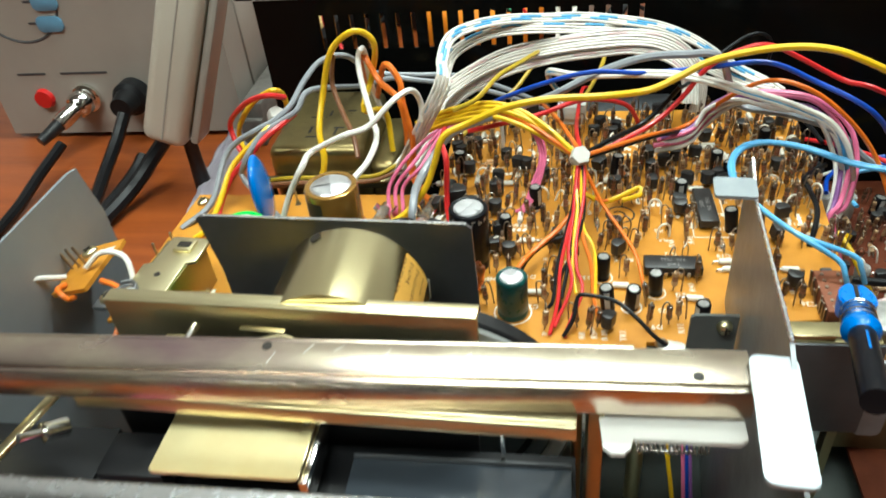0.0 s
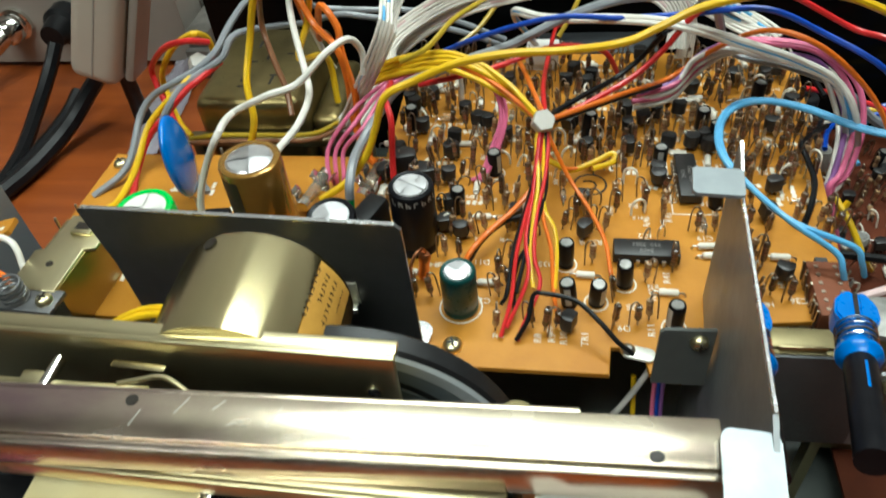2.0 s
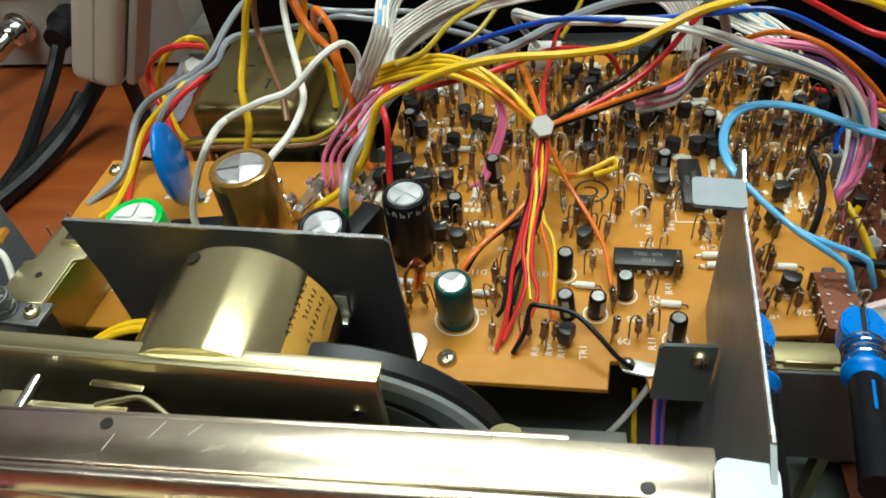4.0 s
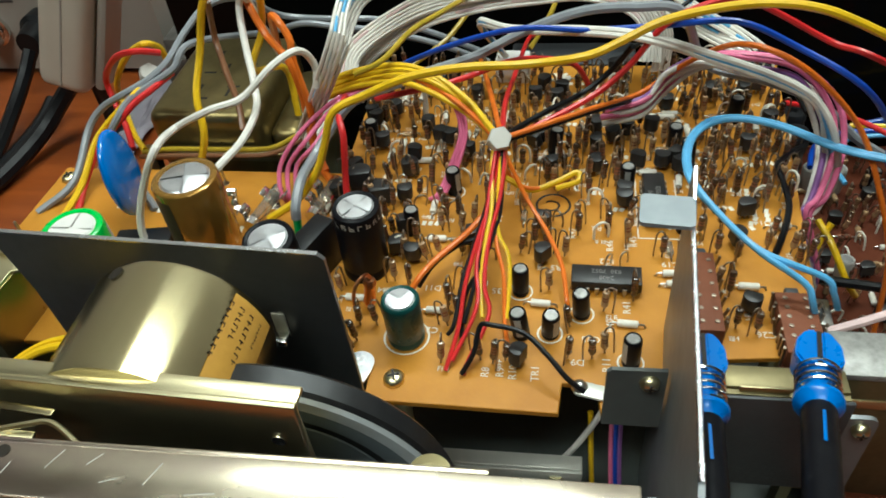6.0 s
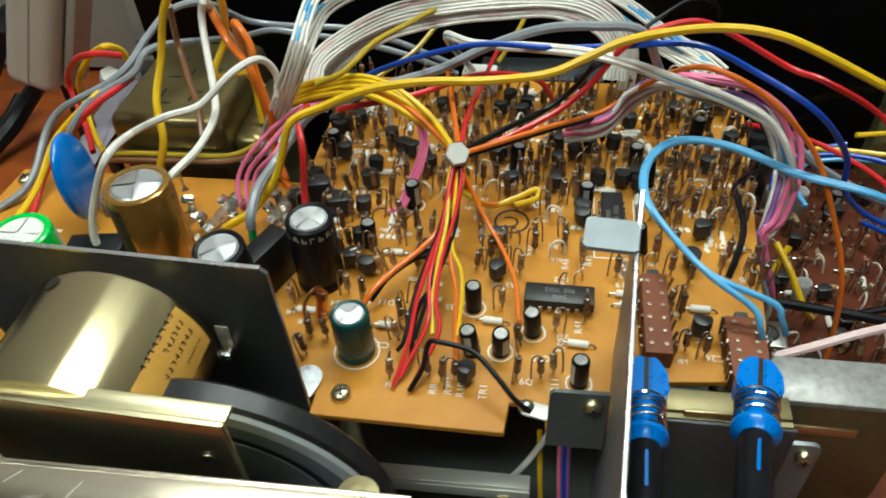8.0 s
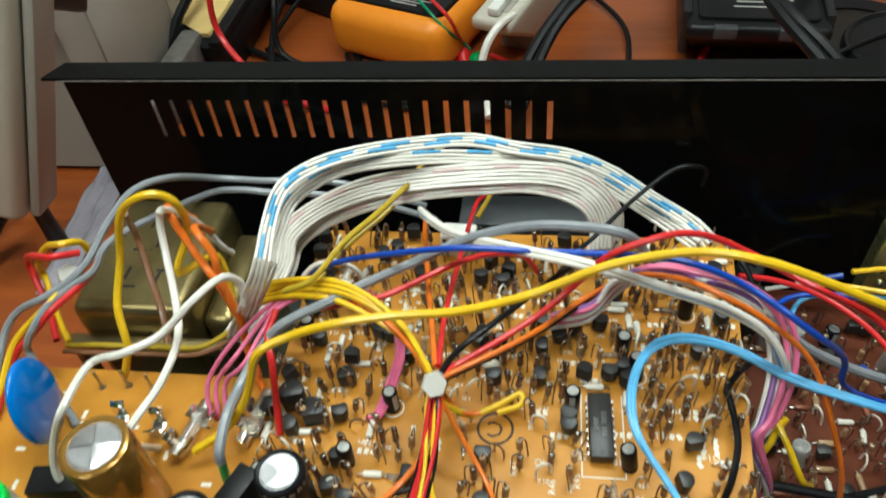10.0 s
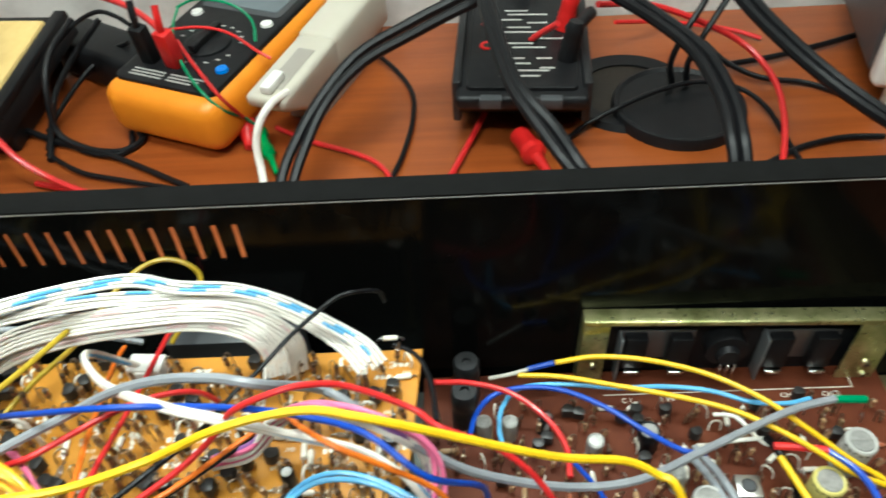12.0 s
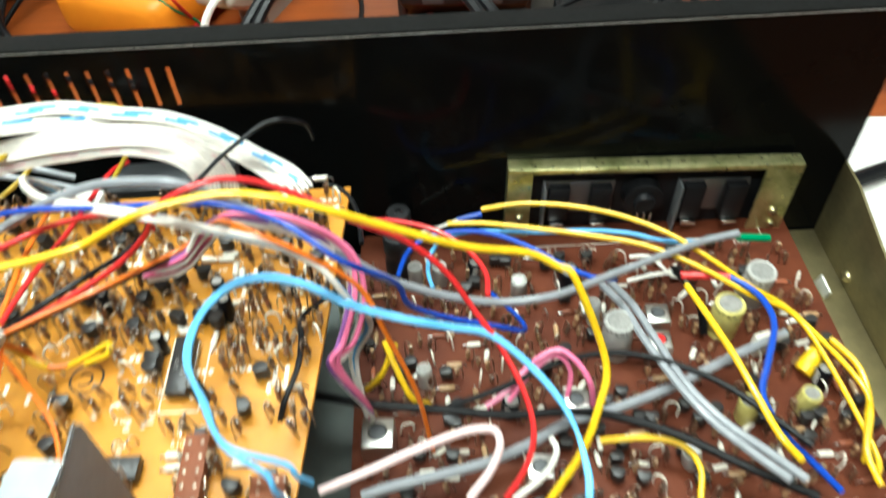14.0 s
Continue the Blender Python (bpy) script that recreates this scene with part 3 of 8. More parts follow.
# ---- electrolytic capacitors ----
def electrolytic(x, y, r, h, sleeve, label, lean=0, toward=0, top="alu", group="", turn=0, base=0.0):
    cap = thing("electrolytic_capacitor", upright(x, y, base, turn, lean, toward), label, "capacitor", group)
    seg = 28 if r > 0.004 else 16
    part("sleeve", lathed([(0, -0.0006), (r * 0.93, -0.0006), (r * 0.98, 0.0003), (r, 0.0009), (r, h * 0.10), (r * 0.955, h * 0.125), (r * 0.955, h * 0.145), (r, h * 0.17),
                           (r, h - 0.0008), (r * 0.97, h - 0.0002), (r * 0.88, h + 0.0002), (r * 0.78, h), (r * 0.75, h - 0.0004)], seg), M[sleeve], cap)
    bm = bmesh.new()
    for k in range(4):
        a0 = math.pi / 2 * k + 0.06
        lift = 0.05 * r if k % 2 else 0.0
        lathe(bm, [(0.0, h + 0.00012 + lift), (r * 0.69, h + 0.00012), (r * 0.74, h - 0.0003)], 7, start=a0, turn=math.pi / 2 - 0.12)
    lathe(bm, [(0, h - 0.00028), (r * 0.76, h - 0.0003)], seg)
    part("vent_top", bm, M[top], cap)
    if r < 0.005 or sleeve not in ("sl_black", "sl_green") or lean > 5:
        part("polarity_stripe", lathed([(r * 1.008, h * 0.2), (r * 1.008, h * 0.93)], 5, start=0.4, turn=0.75), M["alu"] if sleeve == "sl_black" and r > 0.004 else M["ink_black"] if sleeve == "sl_gold" else M["sl_grey"], cap)
    if r > 0.005:
        ink = bmesh.new()
        for k in range(0 if sleeve == "sl_green" else 9):
            a0, z0 = 165 + 20 * k, h * 0.865
            lathe(ink, [(r * 1.004, z0), (r * 1.004, z0 + 0.0019)], 1, start=radians(a0), turn=radians(2.6))
            lathe(ink, [(r * 1.004, z0 + (0.0015 if k % 2 else 0.0)), (r * 1.004, z0 + (0.0019 if k % 2 else 0.0004))], 2, start=radians(a0), turn=radians(11))
            if k % 3:
                lathe(ink, [(r * 1.004, z0 + 0.0008), (r * 1.004, z0 + 0.0012)], 2, start=radians(a0), turn=radians(9))
                lathe(ink, [(r * 1.004, z0), (r * 1.004, z0 + 0.0010)], 1, start=radians(a0 + 9), turn=radians(2.4))
        for k in range(3 if sleeve == "sl_gold" else 0):
            lathe(ink, [(r * 1.004, h * (0.30 + 0.02 * k)), (r * 1.004, h * (0.74 - 0.06 * k))], 2, start=radians(222 + 20 * k), turn=radians(7))
        part("sleeve_print", ink, M["ink_black"] if sleeve in ("sl_gold", "sl_neon", "sl_grey", "sl_yellow") else M["sl_grey"], cap, smooth=False)
    return cap


electrolytic(-0.0612, 0.0385, 0.0094, 0.0360, "sl_gold", "large gold-sleeved electrolytic capacitor standing on the board", 0, 0, turn=195)
electrolytic(-0.0147, 0.0408, 0.0069, 0.0255, "sl_black", "black-sleeved electrolytic capacitor with bright aluminium top", 2, 40, turn=60)
electrolytic(-0.0355, 0.0290, 0.0073, 0.0258, "sl_black", "black electrolytic capacitor with pale blue stripe leaning sideways", 7, 0, turn=215)
electrolytic(0.0020, 0.0150, 0.0052, 0.0160, "sl_green", "dark green electrolytic capacitor near the board edge", 1, 0, turn=150)
electrolytic(-0.0897, 0.0229, 0.0088, 0.0305, "sl_neon", "capacitor with bright green sleeve and white top", 2, 0, top="white_plastic")
outline_ring(0.0020, 0.0150, 0.0062)
small = electrolytic(SMALL_CANS[0][0] / 1e3, SMALL_CANS[0][1] / 1e3, 0.0024, 0.0096, "sl_black", "small black electrolytic capacitor with silver top", top="cap_top", group="small capacitors on the amber board")
outline_ring(SMALL_CANS[0][0] / 1e3, SMALL_CANS[0][1] / 1e3, 0.0033)
rnd = random.Random(5)
for cx, cy in SMALL_CANS[1:]:
    copy_thing(small, upright(cx / 1e3, cy / 1e3, 0, rnd.uniform(0, 360), rnd.uniform(0, 9), rnd.uniform(0, 360)))
    if rnd.random() < 0.7:
        outline_ring(cx / 1e3, cy / 1e3, 0.0033)

# ---- blue disc capacitor, green film part, chips ----
disc = thing("disc_capacitor", upright(-0.0965, 0.0610, 0.0, -76, 4, -90), "large blue epoxy disc capacitor standing on edge", "capacitor")
bm = bmesh.new()
bmesh.ops.create_uvsphere(bm, u_segments=32, v_segments=16, radius=1.0)
bmesh.ops.transform(bm, matrix=Matrix.Translation((0, 0, 0.0185)) @ Matrix.Diagonal((0.0126, 0.0034, 0.0150, 1)), verts=bm.verts)
part("body", bm, M["disc_blue"], disc)
for sx in (-0.005, 0.005):
    part("lead", tube(bmesh.new(), [(sx, 0, 0.006), (sx, 0.0006, 0.003), (sx, 0, -0.0006)], 0.0005, 6), M["solder"], disc)


def chip(x, y, rz, pins, wid, label, base=0.0):
    n = pins // 2
    length = n * 0.00254 + 0.0018
    ic = thing("integrated_circuit", pose(x, y, base, 0, 0, rz), label, "chip", "chips")
    part("body", boxed(-length / 2, length / 2, -wid / 2, wid / 2, 0.0008, 0.0044, bevel=0.0004), M["epoxy"], ic)
    part("dimple", lathed([(0.0006, 0.00442), (0, 0.00436)], 10), M["ink_black"], ic, m=pose(-length / 2 + 0.0018, 0, 0.0001))
    pin = bmesh.new()
    box(pin, -0.00055, 0.00055, -0.0001, 0.0004, 0.0010, 0.0026)
    box(pin, -0.00025, 0.00025, -0.0001, 0.0004, -0.0006, 0.0012)
    me = link_mesh("pin", pin, M["solder"], False)
    for k in range(n):
        for s in (-1, 1):
            share("pin", me, ic, pose((k - (n - 1) / 2) * 0.00254, s * (wid / 2 + 0.0004), 0.0, 0, 0, 0 if s > 0 else 180))
    for row, text in ((-0.0011, "930  7052"), (0.0014, "2400")):
        part("worn_marking", lettering(text, 0.0021), M["ink_grey"], ic, m=pose(0, row, 0.00442), smooth=False)
    return ic


chip(0.0562, 0.0379, 179, 14, 0.0072, "fourteen-pin black chip lying across the board")
chip(0.0717, 0.0730, 91, 16, 0.0068, "sixteen-pin black chip lying lengthways on the board")
frame_line = bmesh.new()
for a, b, c, d in ((0.0660, 0.0664, 0.058, 0.086), (0.0785, 0.0789, 0.058, 0.086), (0.0660, 0.0789, 0.0575, 0.0579)):
    box(frame_line, a, b, c, d, 0.00002, 0.00008)
part("printed_frame", frame_line, M["silk"], board, smooth=False)

# ---- small standing parts, soldered to the amber board ----
def resistor_mesh(material, tall):
    bm = bmesh.new()
    lathe(bm, [(0, 0.0022), (0.0009, 0.0024), (0.00115, 0.0034), (0.00095, 0.0042), (0.00095, tall - 0.002), (0.00115, tall - 0.0012), (0.0009, tall - 0.0003), (0, tall)], 8)
    me = link_mesh("resistor", bm, M[material])
    bm = bmesh.new()
    bm.from_mesh(me)
    n0 = len(bm.faces)
    tube(bm, [(0, 0, 0.0026), (0, 0, -0.0007)], 0.00030, 5, 1)
    tube(bm, [(0, 0, tall - 0.0004), (0.0003, 0, tall + 0.0010), (0.0013, 0, tall + 0.0016), (0.0023, 0, tall + 0.0004), (0.0025, 0, tall * 0.5), (0.0025, 0, -0.0007)], 0.00028, 5, 2)
    bm.faces.ensure_lookup_table()
    for f in bm.faces[n0:]:
        f.material_index = 1
    n1 = len(bm.faces)
    for k in range(3):
        z = 0.0046 + k * 0.0011
        lathe(bm, [(0.00098, z), (0.00100, z + 0.0001), (0.00100, z + 0.0005), (0.00098, z + 0.0006)], 8)
    bm.faces.ensure_lookup_table()
    for f in bm.faces[n1:]:
        f.material_index = 2
    bm.to_mesh(me)
    bm.free()
    me.materials.append(M["lead"]), me.materials.append(M["band"])
    me.shade_smooth()
    return me


def transistor_mesh():
    bm = bmesh.new()
    pts = [(0.0026 * math.cos(a), 0.0026 * math.sin(a)) for a in [radians(-35 + 250 * k / 12) for k in range(13)]]
    plate(pts, 0.0022, 0.0068, bevel=0.0002, bm=bm)
    me = link_mesh("transistor", bm, M["epoxy"])
    bm = bmesh.new()
    bm.from_mesh(me)
    n0 = len(bm.faces)
    for sx in (-0.0013, 0, 0.0013):
        tube(bm, [(sx, 0, 0.0024), (sx * 1.2, 0, -0.0007)], 0.00028, 5, 1)
    bm.faces.ensure_lookup_table()
    for f in bm.faces[n0:]:
        f.material_index = 1
    bm.to_mesh(me)
    bm.free()
    me.materials.append(M["solder"])
    return me


def lying_mesh(material, long=0.0055, r=0.0011):
    bm = bmesh.new()
    turn = Matrix.Translation((0, 0, r)) @ pose(0, 0, 0, 0, 90, 0)
    lathe(bm, [(0, -long / 2), (r * 0.85, -long / 2), (r, -long / 2 + 0.0003), (r, long / 2 - 0.0003), (r * 0.85, long / 2), (0, long / 2)], 10, m=turn)
    me = link_mesh("lying_part", bm, M[material])
    bm = bmesh.new()
    bm.from_mesh(me)
    n0 = len(bm.faces)
    tube(bm, [(-long / 2, 0, r), (-long / 2 - 0.0016, 0, r), (-long / 2 - 0.0021, 0, -0.0006)], 0.0003, 5, 2)
    tube(bm, [(long / 2, 0, r), (long / 2 + 0.0016, 0, r), (long / 2 + 0.0021, 0, -0.0006)], 0.0003, 5, 2)
    bm.faces.ensure_lookup_table()
    for f in bm.faces[n0:]:
        f.material_index = 1
    bm.to_mesh(me)
    bm.free()
    me.materials.append(M["solder"])
    return me


def loop_mesh(material, wide=0.0045, tall=0.006, r=0.00042):
    pts = [(-wide / 2, 0, -0.0007), (-wide / 2, 0, tall * 0.55), (-wide * 0.36, 0, tall * 0.86), (0, 0, tall), (wide * 0.36, 0, tall * 0.86), (wide / 2, 0, tall * 0.55), (wide / 2, 0, -0.0007)]
    return link_mesh("jumper_loop", tube(bmesh.new(), pts, r, 6, 3), M[material])


RES = [resistor_mesh("res_brown", 0.0092), resistor_mesh("res_brown", 0.0080), resistor_mesh("res_tan", 0.0084)]
TRN, FILM, GLASS = transistor_mesh(), lying_mesh("film"), lying_mesh("glass_film", 0.0045, 0.0010)
LOOP_W, LOOP_L, LOOP_S = loop_mesh("silk"), loop_mesh("lead", 0.004, 0.0055, 0.00035), loop_mesh("solder", 0.0028, 0.0045, 0.0003)
taken = []


def free(x, y, d):
    if all((x - a) ** 2 + (y - b) ** 2 > d * d for a, b in taken):
        taken.append((x, y))
        return True
    return False


def strew(kind, meshes, spots, lean):
    for sx, sy in spots:
        x, y = sx / 1e3, sy / 1e3
        taken.append((x, y))
        share(kind, rnd.choice(meshes), board, upright(x, y, 0, rnd.choice((0, 90, 180, 270)) + rnd.uniform(-25, 25), rnd.uniform(0, lean), rnd.uniform(0, 360)))


taken += [(cx / 1e3, cy / 1e3) for cx, cy in SMALL_CANS]
strew("resistor", RES, STANDING, 9)
strew("transistor", [TRN], TRANSISTORS, 8)
for sx, sy in FILMS:
    taken.append((sx / 1e3, sy / 1e3))
    share("film_capacitor", FILM, board, pose(sx / 1e3, sy / 1e3, 0, 0, 0, rnd.uniform(-6, 6) + (90 if 62 < sx < 64 else 0)))
for sx, sy in LOOPS:
    share("jumper_loop", LOOP_W, board, upright(sx / 1e3, sy / 1e3, 0, rnd.uniform(-20, 20), rnd.uniform(0, 10), 180))
blocked = [(0.046, 0.067, 0.031, 0.045), (0.0655, 0.079, 0.058, 0.088), (0.033, 0.047, 0.064, 0.079), (0.064, 0.076, -0.01, 0.034)]
count = 0
while count < 400:
    x, y = rnd.uniform(-0.031, 0.117), rnd.uniform(0.045, 0.152)
    if y < 0.075 and x > 0.010 and rnd.random() < 0.75:
        continue
    if any(a < x < b and c < y < d for a, b, c, d in blocked) or (x + 0.016) ** 2 + (y - 0.041) ** 2 < 0.0105 ** 2 or not free(x, y, 0.0035):
        continue
    pick = rnd.random()
    if pick < 0.60:
        share("resistor", rnd.choice(RES), board, upright(x, y, 0, rnd.choice((0, 90, 180, 270)) + rnd.uniform(-30, 30), rnd.uniform(0, 12), rnd.uniform(0, 360)))
    elif pick < 0.645:
        share("transistor", TRN, board, upright(x, y, 0, rnd.choice((0, 180)) + rnd.uniform(-20, 20), rnd.uniform(0, 10), rnd.uniform(0, 360)))
    elif pick < 0.77:
        share("film_capacitor", rnd.choice((FILM, GLASS)), board, pose(x, y, 0, 0, 0, rnd.choice((0, 90)) + rnd.uniform(-8, 8)))
    elif pick < 0.96:
        share("jumper_loop", rnd.choice((LOOP_L, LOOP_S, LOOP_W)), board, upright(x, y, 0, rnd.uniform(0, 180), rnd.uniform(0, 18), rnd.uniform(0, 360)))
    else:
        share("transistor", TRN, board, upright(x, y, 0, rnd.uniform(0, 360), rnd.uniform(0, 12), rnd.uniform(0, 360)))
    count += 1

# small worn print beside the parts
PRINT = []
for seed in range(4):
    bm = bmesh.new()
    for k in range(3):
        x0 = k * 0.0011
        box(bm, x0, x0 + 0.00022, 0, 0.0016, 0, 0.00006)
        if (k + seed) % 2 == 0:
            box(bm, x0 + 0.00022, x0 + 0.0008, 0.0013, 0.0016, 0, 0.00006)
        if (k + seed) % 3 != 0:
            box(bm, x0 + 0.00022, x0 + 0.0008, 0.0006, 0.0008, 0, 0.00006)
        if (k * 2 + seed) % 3 == 0:
            box(bm, x0 + 0.0006, x0 + 0.0008, 0.0, 0.0014, 0, 0.00006)
    PRINT.append(link_mesh("printed_mark", bm, M["silk"], False))
for x, y in rnd.sample(taken, 150):
    share("printed_mark", rnd.choice(PRINT), board, pose(x + rnd.uniform(-0.0012, 0.0012), y - 0.0030, 0.00006, 0, 0, rnd.choice((90, 180, 180, 0))))

# ---- lower red-brown tuner board ----
RZ = -0.058
tuner = thing("circuit_board", pose(0, 0, RZ), "red-brown circuit board low in the chassis beside the amber one", "circuit board")
part("board_panel", boxed(0.119, 0.321, -0.055, 0.1845, -0.0016, 0.0), M["redpcb"], tuner, smooth=False)
for px, py in ((0.13, -0.04), (0.31, -0.04), (0.13, 0.175), (0.312, 0.172)):
    part("standoff", lathed([(0, BASE - RZ - 0.0005), (0.003, BASE - RZ - 0.0005), (0.003, -0.001), (0, -0.001)], 10), M["zinc"], tuner, m=pose(px, py, 0))

# ---- cassette mechanism at the front ----
FLOOR = BASE - 0.0005


def sheet(name, x0, x1, y0, y1, z0, z1, material, parent, label="", bevel=0.0004, m=None):
    return part(name, boxed(x0, x1, y0, y1, z0, z1, bevel=bevel), M[material], parent, label, m=m)


shield = thing("shield_plate", pose(-0.049, -0.002, FLOOR, 0, 0, -2.6), "upright grey steel shield plate behind the motor", "metal plate")
Hs = 0.0505 - FLOOR
part("plate", plate([(-0.034, 0), (0.0415, 0), (0.0430, Hs - 0.046), (0.0420, Hs - 0.0015), (0.0405, Hs), (-0.0408, Hs), (-0.0418, Hs - 0.001), (-0.0385, Hs - 0.02)], -0.0005, 0.0005, m=pose(0, 0, 0, 90, 0, 0)), M["steel_dark"], shield, smooth=False)
# thin strip of brighter steel than the plate along its top
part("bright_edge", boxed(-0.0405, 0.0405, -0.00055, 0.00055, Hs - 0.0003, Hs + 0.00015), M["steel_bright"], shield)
sheet("bent_tab", 0.0248, 0.0282, -0.0042, -0.0006, Hs - 0.0290, Hs - 0.0272, "steel_bright", shield)
sheet("bent_tab", 0.0248, 0.0282, -0.0011, -0.0005, Hs - 0.0290, Hs - 0.0205, "rail_zinc", shield)

deck = thing("cassette_mechanism", pose(0, 0, FLOOR), "zinc-plated cassette deck mechanism with drive motor", "tape mechanism")
D = -FLOOR
RM = pose(0, 0, 0, 90, 0, 0)
# upper channel that carries the motor
rail = bmesh.new()
box(rail, -0.098, 0.0, -0.0432, -0.0394, D + 0.0514, D + 0.0526, bevel=0.0004)
box(rail, -0.098, 0.0, -0.0444, -0.0428, D + 0.0240, D + 0.0527, bevel=0.0007)
part("motor_bracket", rail, M["zinc"], deck, "folded yellow zinc-plated bracket", m=pose(0, 0, 0, 0, 0, -2.0))
part("bracket_hole", lathed([(0, 0), (0.0014, 0), (0.0014, 0.0003), (0, 0.0003)], 12), M["steel_bright"], deck, m=pose(-0.0068, -0.0444, D + 0.0420) @ RM)
# motor
motor = part("motor_can", lathed([(0, 0), (0.0182, 0), (0.0206, 0.0005), (0.0211, 0.0016), (0.0211, 0.0286), (0, 0.0286)], 64), M["brass_can"], deck, "polished yellowish motor can", m=pose(-0.0402, -0.0120, D + 0.0346) @ RM)
part("motor_boss", lathed([(0, 0), (0.005, 0), (0.006, -0.0015), (0, -0.0015)], 20), M["brass_can"], motor)
part("paper_label", lathed([(0.02125, 0.0022), (0.02125, 0.0275)], 12, start=radians(8), turn=radians(32)), M["paper_gold"], motor, "orange paper type label")
bars = bmesh.new()
for k, (a, b, step, tall) in enumerate(((0.0045, 0.0120, 0.0010, 1.6), (0.0045, 0.0190, 0.0017, 3.4), (0.0045, 0.0150, 0.0015, 3.4), (0.0045, 0.0210, 0.0019, 2.6))):
    for q in range(int((b - a) / step)):
        c = a + q * step
        lathe(bars, [(0.02132, c), (0.02132, c + step * 0.22)], 2, start=radians(16 + 7.5 * k), turn=radians(tall))
        lathe(bars, [(0.02132, c), (0.02132, c + step * 0.62)], 2, start=radians(16 + 7.5 * k + (tall - 0.6) * (q % 3) / 2), turn=radians(0.6))
part("label_print", bars, M["ink_black"], motor, smooth=False)
part("can_hole", lathed([(0, 0), (0.0017, 0), (0.0017, 0.0004), (0, 0.0004)], 14), M["ink_black"], motor, m=Matrix.Rotation(radians(113), 4, "Z") @ pose(0.0209, 0, 0.0035, 0, 90, 0))
# flywheel
fly = part("flywheel", lathed([(0, 0.0005), (0.0325, 0.0005), (0.0330, 0), (0.0385, 0), (0.0394, 0.0010), (0.0394, 0.0052), (0.0386, 0.0060), (0, 0.0054)], 72), M["rubber"], deck, "black rimmed flywheel", m=pose(-0.0175, -0.0275, D + 0.0035) @ RM)
part("flywheel_bevel", lathed([(0.0384, 0.0060), (0.0376, 0.0068), (0.0346, 0.0068), (0.0338, 0.0058)], 72), M["flybevel"], fly, "bright turned edge")
part("flywheel_face", lathed([(0.0040, 0.0054), (0.0145, 0.0054), (0.0150, 0.0061), (0.0270, 0.0061), (0.0275, 0.0056), (0.0290, 0.0056), (0.0295, 0.0061), (0.0332, 0.0061), (0.0340, 0.0057)], 72), M["flygrey"], fly, "bluish grey metal face")
part("flywheel_hub", lathed([(0, 0.0090), (0.0030, 0.0090), (0.0035, 0.0052)], 24), M["zinc"], fly)
# top channel across the mechanism
turned = pose(0, 0, 0, 0, 0, 0.8)
sheet("top_channel", -0.150, 0.0560, -0.0655, -0.0559, D + 0.0545, D + 0.0557, "zinc_pink", deck, "wide plated channel with an iridescent sheen", m=turned)
sheet("channel_step", -0.150, 0.0330, -0.0560, -0.0548, D + 0.0543, D + 0.0555, "zinc_pink", deck, m=turned)
sheet("channel_lip", -0.150, 0.0560, -0.0675, -0.0654, D + 0.0470, D + 0.0553, "zinc_pink", deck, "folded front lip", bevel=0.0008, m=turned)
for sx, sy, ang, long in ((-0.0380, -0.0590, 62, 0.0040), (-0.0310, -0.0585, 48, 0.0030), (-0.0200, -0.0602, 66, 0.0045), (-0.0020, -0.0600, 60, 0.0035), (-0.0270, -0.0620, 20, 0.0030), (-0.0110, -0.0630, 8, 0.0050), (0.0120, -0.0610, 35, 0.0028), (-0.0460, -0.0620, 74, 0.0036)):
    part("scratch", boxed(-long * 0.5, long * 0.5, -0.00008, 0.00008, 0, 0.00005), M["rail_zinc"], deck, m=pose(sx, sy, D + 0.0557, 0, 0, ang))
for hx, hy in ((0.0459, -0.0632), (-0.0480, -0.0584)):
    part("channel_hole", lathed([(0, 0), (0.0012, 0), (0.0012, 0.00015), (0, 0.00015)], 14), M["ink_black"], deck, m=pose(hx, hy, D + 0.0557))
turned = pose(0, 0, 0, 0, 0, -1.6)
sheet("lower_channel", -0.0937, 0.0235, -0.0690, -0.0650, D + 0.0455, D + 0.0470, "zinc", deck, m=turned)
sheet("lower_channel_lip", -0.0937, 0.0235, -0.0702, -0.0691, D + 0.0425, D + 0.0470, "zinc", deck, m=turned)
sheet("end_tab", -0.1180, -0.0965, -0.0665, -0.0590, D + 0.0455, D + 0.0467, "zinc", deck)
# levers and springs in the dark well at the front
sheet("well_floor", -0.150, -0.0985, -0.0860, -0.0560, 0, D + 0.0200, "dark_plastic", deck)
sheet("well_block", -0.0960, -0.0770, -0.0740, -0.0600, D + 0.0175, D + 0.0250, "dark_plastic", deck, bevel=0.002)
sheet("lever_arm", -0.0015, 0.0015, -0.0120, 0.0120, 0, 0.0014, "zinc", deck, m=pose(-0.1140, -0.0690, D + 0.0330, 18, 0, -32))
sheet("lever_foot", -0.1300, -0.1080, -0.0850, -0.0780, D + 0.0195, D + 0.0270, "zinc_aged", deck)
part("roller", lathed([(0, 0), (0.0026, 0), (0.0026, 0.006), (0.0012, 0.0064), (0.0012, 0.012), (0, 0.012)], 16), M["chrome"], deck, m=pose(-0.1060, -0.0640, D + 0.0300, 60, 0, -30))
part("tension_spring", tube(bmesh.new(), [(0.0022 * math.cos(k * 0.8), 0.0022 * math.sin(k * 0.8), 0.0004 * k) for k in range(46)], 0.0003, 5, 1), M["steel"], deck, m=pose(-0.1060, -0.0780, D + 0.0210, 70, 0, -28))
sheet("guide_post", -0.0445, -0.0425, -0.0600, -0.0580, D + 0.0180, D + 0.0400, "steel_dark", deck)
